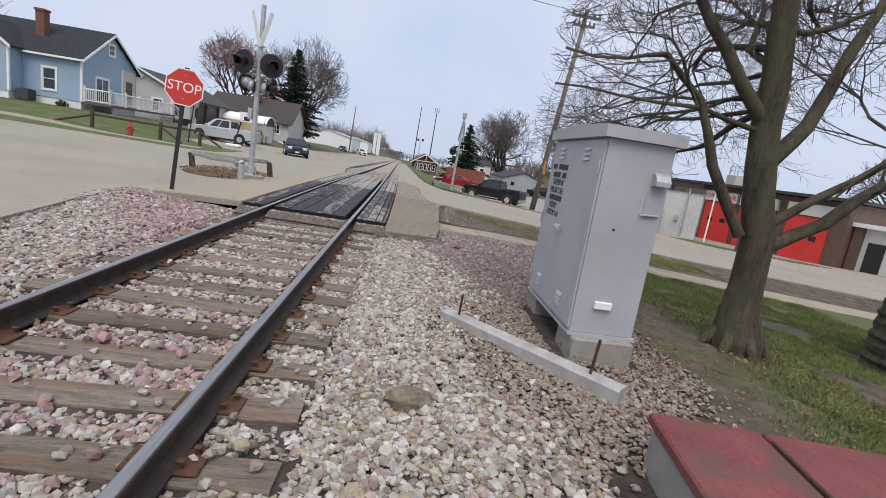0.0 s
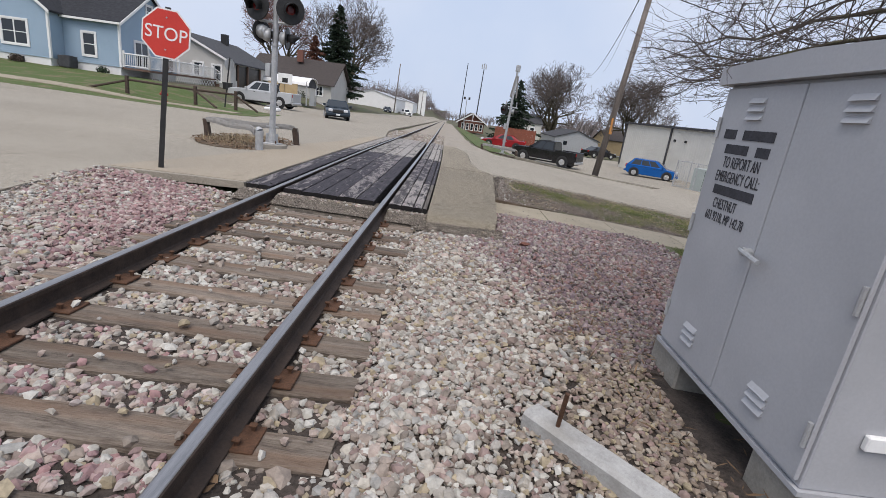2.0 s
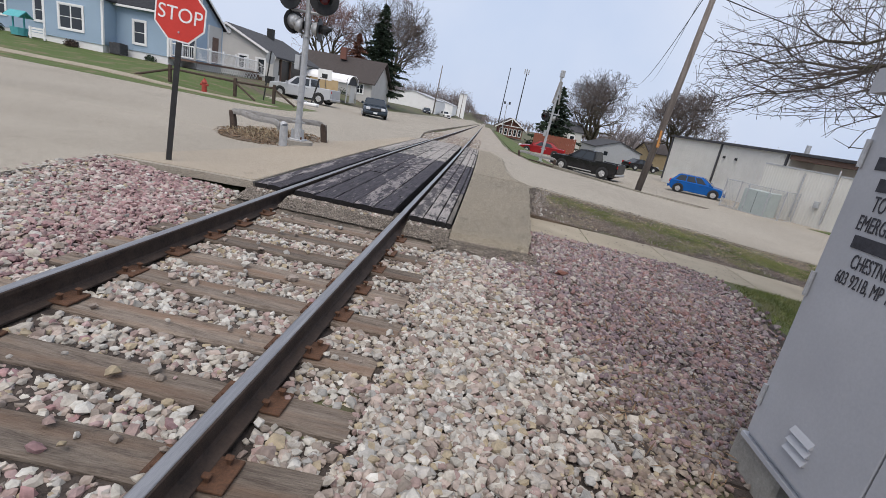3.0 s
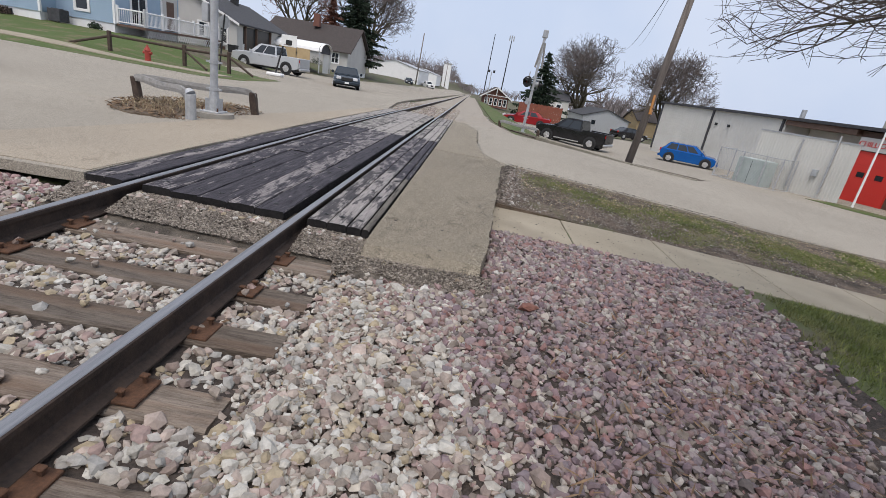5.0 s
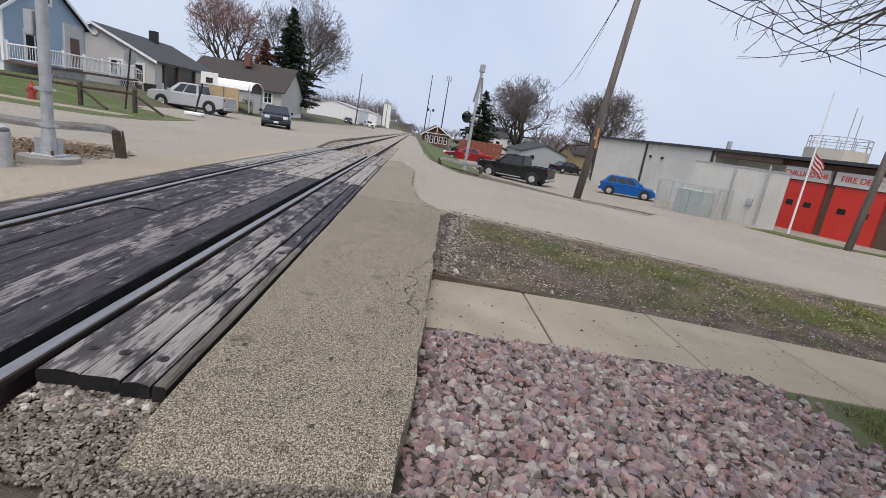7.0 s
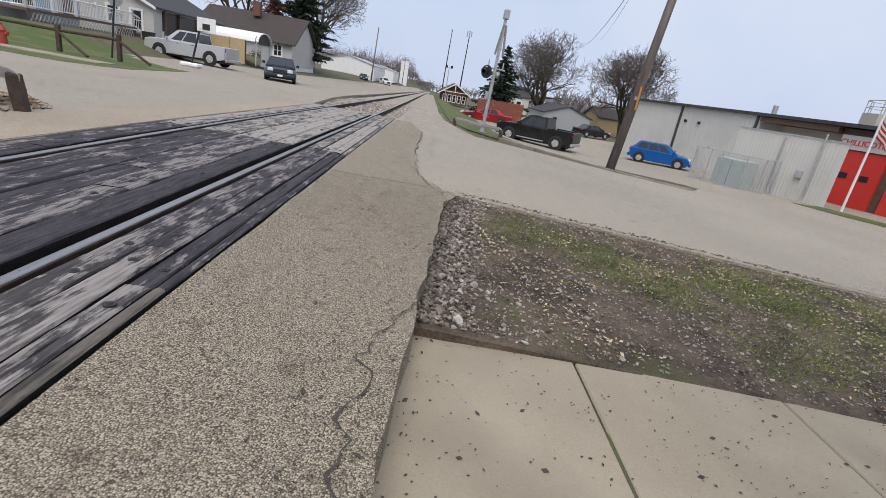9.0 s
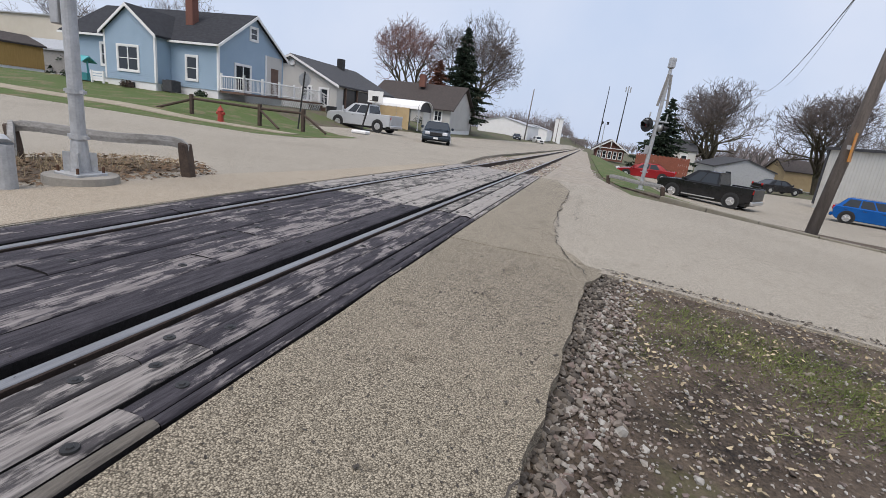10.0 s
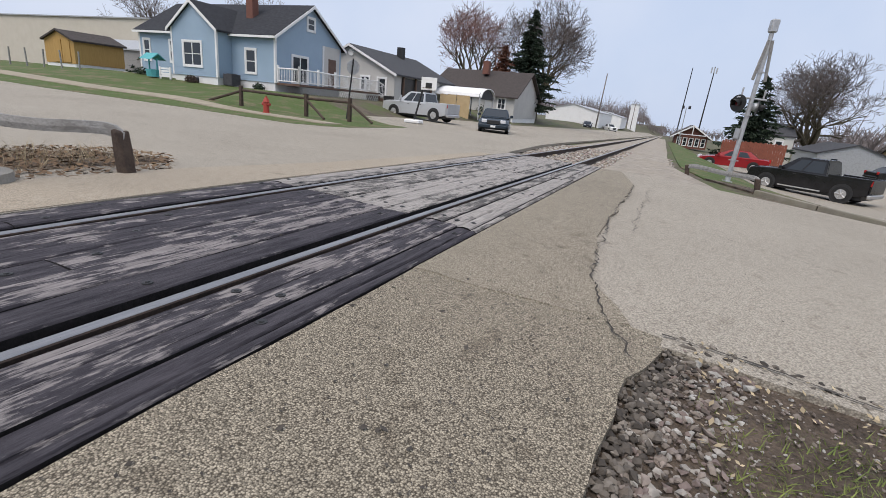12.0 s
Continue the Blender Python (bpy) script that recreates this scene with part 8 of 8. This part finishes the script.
# ---- the far distance along the line ----
def depot():
    ob = thing("depot", "small dark red depot with white trimmed windows and gabled roof", "building", pose(9.3, 107, -1.0))
    w = B()
    prism(w, [(-2.8, 0), (2.8, 0), (2.8, 2.3), (0, 4.0), (-2.8, 2.3)], "y", 0, 12)
    part("wall", w, M["brick"], ob)
    for s in (-1, 1):
        r = B()
        prism(r, [(0, 4.35), (s * 3.6, 2.0), (s * 3.6, 1.85), (0, 4.15)], "y", -0.7, 12.5)
        part("roof", r, M["shingle_brown"], ob)
        t = B()
        prism(t, [(0, 4.4), (s * 3.65, 2.05), (s * 3.65, 1.8), (0, 4.1)], "y", -0.78, -0.7)
        part("bargeboard", t, M["white"], ob)
    for x in (-2.3, -1.25, -0.2, 0.85, 1.9):
        window(ob, pose(x - 0.05, 0, 0.5), 0.6, 1.4, 1, 0.1)
    part("tie_beam", box(B(), -2.4, 2.4, -0.78, -0.7, 2.5, 2.65), M["white"], ob)
    part("king_post", box(B(), -0.08, 0.08, -0.78, -0.7, 2.6, 4.3), M["white"], ob)


depot()
for x, y, h, r in ((8.0, 150, 19.5, 0.14), (13.2, 150, 20, 0.16)):
    mast = thing("tall_mast", "tall slender dark mast beyond the depot", "mast", pose(x, y, -1, 0, 1.5, 0))
    part("shaft", tube(B(), (0, 0, 0), (0, 0, h), r * 1.3, r * 0.7, 8), M["black_paint"], mast)
    if x > 10:
        for k in range(3):
            part("antenna_panel", box(B(), -0.8 + 0.6 * k, -0.5 + 0.6 * k, -0.2, 0.2, h - 1.6, h - 0.2), M["galv"], mast)
lamp = thing("street_lamp", "short twin lamp post by the depot", "lamp post", pose(6.6, 98, -0.8))
part("post", tube(B(), (0, 0, 0), (0, 0, 6.6), 0.09, 0.06, 8), M["galv"], lamp)
for s in (-1, 1):
    part("lantern", box(B(), s * 0.5 - 0.2, s * 0.5 + 0.2, -0.15, 0.15, 6.4, 6.9), M["black_paint"], lamp)
utility_pole("utility_pole", (-12.0, 130, 0), (-11.4, 130, 13.0), 0.18, 0.12, "dark utility pole far along the lot")
utility_pole("utility_pole", (-9.0, 230, 0), (-8.7, 230, 12.0), 0.2, 0.12, "dark utility pole far along the lot")


def red_screen():
    ob = thing("timber_screen", "red-brown slatted timber fence round a yard", "fence", pose(8.9, 58, -1.15))
    for k in range(26):
        part("board", box(B(), 0.21 * k, 0.21 * k + 0.19, 0, 0.05, 0, 2.2 + 0.06 * (k % 2)), M["fence_red"], ob)
    part("rail", box(B(), 0, 5.4, 0.05, 0.12, 1.2, 1.32), M["fence_red"], ob)


red_screen()


def shed_like(name, label, x0, x1, y0, y1, base, eave, ridge, along, wall, roof):
    ob = gable_house(name, label, x0, x1, y0, y1, base, eave, ridge, along, wall, roof, 0.2, 0.05)
    return ob


g1 = shed_like("grey_gable_house", "grey gabled outbuilding behind the parking lot", 20.2, 27.2, 71, 82, -1.4, 0.9, 2.1, "y", M["galv"], M["shingle_grey"])
part("small_window", box(B(), 21.6, 22.2, 70.95, 71.0, -0.3, 0.3), M["glass"], g1)
g2 = shed_like("pale_house", "pale two-storey house behind the trees", 15.5, 20.5, 84, 92, -1.4, 2.6, 4.2, "x", M["metal_wall"], M["shingle_grey"])
for x in (16.2, 18.4):
    window(g2, pose(x, 84, 0.6), 0.8, 1.1)
shed_like("low_house", "low brown house behind the parking lot", 33, 44, 84, 92, -1.4, 1.4, 3.0, "x", M["tan_wall"], M["shingle_brown"])
g3 = shed_like("white_long_shed", "long white metal shed far along the lot", -26, -12.5, 132, 165, 0, 3.0, 4.6, "y", M["white"], M["galv"])
shed_like("white_long_shed", "white metal shed farther along the lot", -24, -11, 185, 215, 0, 3.2, 4.8, "y", M["white"], M["galv"])
sl = thing("grain_silo", "white concrete silo far along the railway", "silo", pose(-9.6, 250, 0))
part("drum", box(B(), -1.8, 1.8, -1.8, 1.8, 0, 12.0), M["white"], sl)
part("cap", box(B(), -2.0, 2.0, -2.0, 2.0, 12.0, 12.5), M["galv"], sl)
g4 = shed_like("yellow_shed", "yellow-brown timber garden shed on the slope", -45.5, -41.6, 28.5, 32.5, 1.35, 3.3, 4.0, "y", M["yellow_wood"], M["shingle_brown"])
for a in (-44.2, -43.1):
    part("shed_door", box(B(), a, a + 1.0, 28.44, 28.5, 1.5, 3.2), M["yellow_wood"], g4, "plank shed door")
shed_like("cream_warehouse", "large cream warehouse beyond the sheds", -95, -54, 44, 62, 1.2, 7.5, 8.3, "x", M["cream"], M["galv"])
shed_like("grey_barn", "long low grey barn beyond the blue house", -56, -40.5, 38, 43, 1.3, 3.6, 4.6, "x", M["grey_wood"], M["galv"])
for k in range(7):
    x, y = -47 + 1.6 * k, 24.5 + 0.3 * k
    solid("fence_post", tube(B(), (0, 0, -0.2), (0.02, 0, 1.2), 0.06, 0.055, 7), M["grey_wood"], "thin grey fence post on the lawn", "post", pose(x, y, ground_at(x, y), 0, 3 * (-1) ** k, 0), group="lawn fence posts")
bb = thing("billboard", "pale billboard with a teal panel beyond the barn", "billboard", pose(-60, 52, 1.0))
part("board", box(B(), -3, 3, -0.1, 0.1, 4.5, 7.5), M["white"], bb)
part("panel", box(B(), -2.8, -1.6, -0.14, -0.1, 4.7, 7.3), M["teal"], bb)
for s in (-2, 2):
    part("leg", tube(B(), (s, 0, 0), (s, 0, 4.5), 0.12, sides=8), M["galv"], bb)
stump = thing("ribbed_trunk", "thick rough-barked tree trunk on the lawn", "tree", pose(8.75, -3.2, -0.45))
tb = tube(B(), (0, 0, -0.2), (0.25, 0, 3.6), 0.62, 0.48, 26)
bmesh.ops.subdivide_edges(tb, edges=[e for e in tb.edges if abs(e.verts[0].co.z - e.verts[1].co.z) > 1], cuts=60)
for v in tb.verts:
    v.co += Vector((v.co.x, v.co.y, 0)).normalized() * (0.02 * math.sin(v.co.z * 62) + 0.03 * noise.noise(v.co * 3))
part("trunk", tb, M["bark"], stump)


# ---- beyond the crossing the line bends gently aside and the ground falls ----
def past(y):
    """Metres beyond the crown of the crossing, eased in over its length."""
    return 0.0 if y < 2 else (y - 2) ** 2 / 16 if y < 10 else y - 6


def bent(x, y, yaw=0.029):
    fall = 0.2 + 0.8 * smooth01((x + 22) / 18)
    return -(yaw + 0.008 * smooth01((x - 3) / 6) - 0.006 * smooth01((-x - 12) / 8)) * past(y), -0.0195 * fall * past(y)


def family(ob):
    found, todo = [], [ob]
    while todo:
        o = todo.pop()
        found += [o] if o.type == "MESH" else []
        todo += o.children
    return found


def follow_the_fall():
    bpy.context.view_layer.update()
    done = set()
    for ob in [o for o in scene.objects if o.parent is None and o.type in ("MESH", "EMPTY")]:
        meshes = family(ob)
        if not meshes:
            continue
        ends = [o.matrix_world @ Vector(c) for o in meshes for c in o.bound_box]
        if max(e.y for e in ends) < 2:
            continue
        wide = ob.name.split(".")[0] in SHEETS
        if not wide:
            lo, hi = [Vector([f(e[k] for e in ends) for k in range(3)]) for f in (min, max)]
            c = (lo + hi) / 2
            dx, dz = bent(c.x, c.y)
            turn = 0.029 * min(1.0, past(c.y) / 8)
            at = Matrix.Translation((c.x, c.y, 0))
            ob.matrix_world = Matrix.Translation((dx, turn * c.x, dz)) @ at @ Matrix.Rotation(turn, 4, "Z") @ at.inverted() @ ob.matrix_world
            continue
        for o in meshes:
            data = o.data
            if data.users > 1:
                t = o.matrix_world.translation
                dx, dz = bent(t.x, t.y, 0.018)
                o.matrix_world = Matrix.Translation((dx, 0, dz)) @ o.matrix_world
                continue
            if data.name in done:
                continue
            done.add(data.name)
            back, m = o.matrix_world.inverted(), o.matrix_world.copy()
            for v in data.vertices:
                w = m @ v.co
                if w.y > 2:
                    dx, dz = bent(w.x, w.y, 0.018)
                    v.co = back @ Vector((w.x + dx, w.y, w.z + dz))
            data.update()


SHEETS = {"ground", "asphalt_apron", "road_east", "road_east_lot", "parking_lot", "track_shoulder", "road_west", "road_southwest", "road_northwest", "lawn_west", "front_walk", "far_track_bed",
          "sandy_strip", "railway_track", "crossing_deck", "verge", "street_island", "signal_island", "signal_verge", "station_lawn", "track_verge", "crack", "kerb", "verge_stones", "asphalt_crumbs", "far_ballast",
          "verge_grass", "leaf_crumbs", "far_woods"}
follow_the_fall()
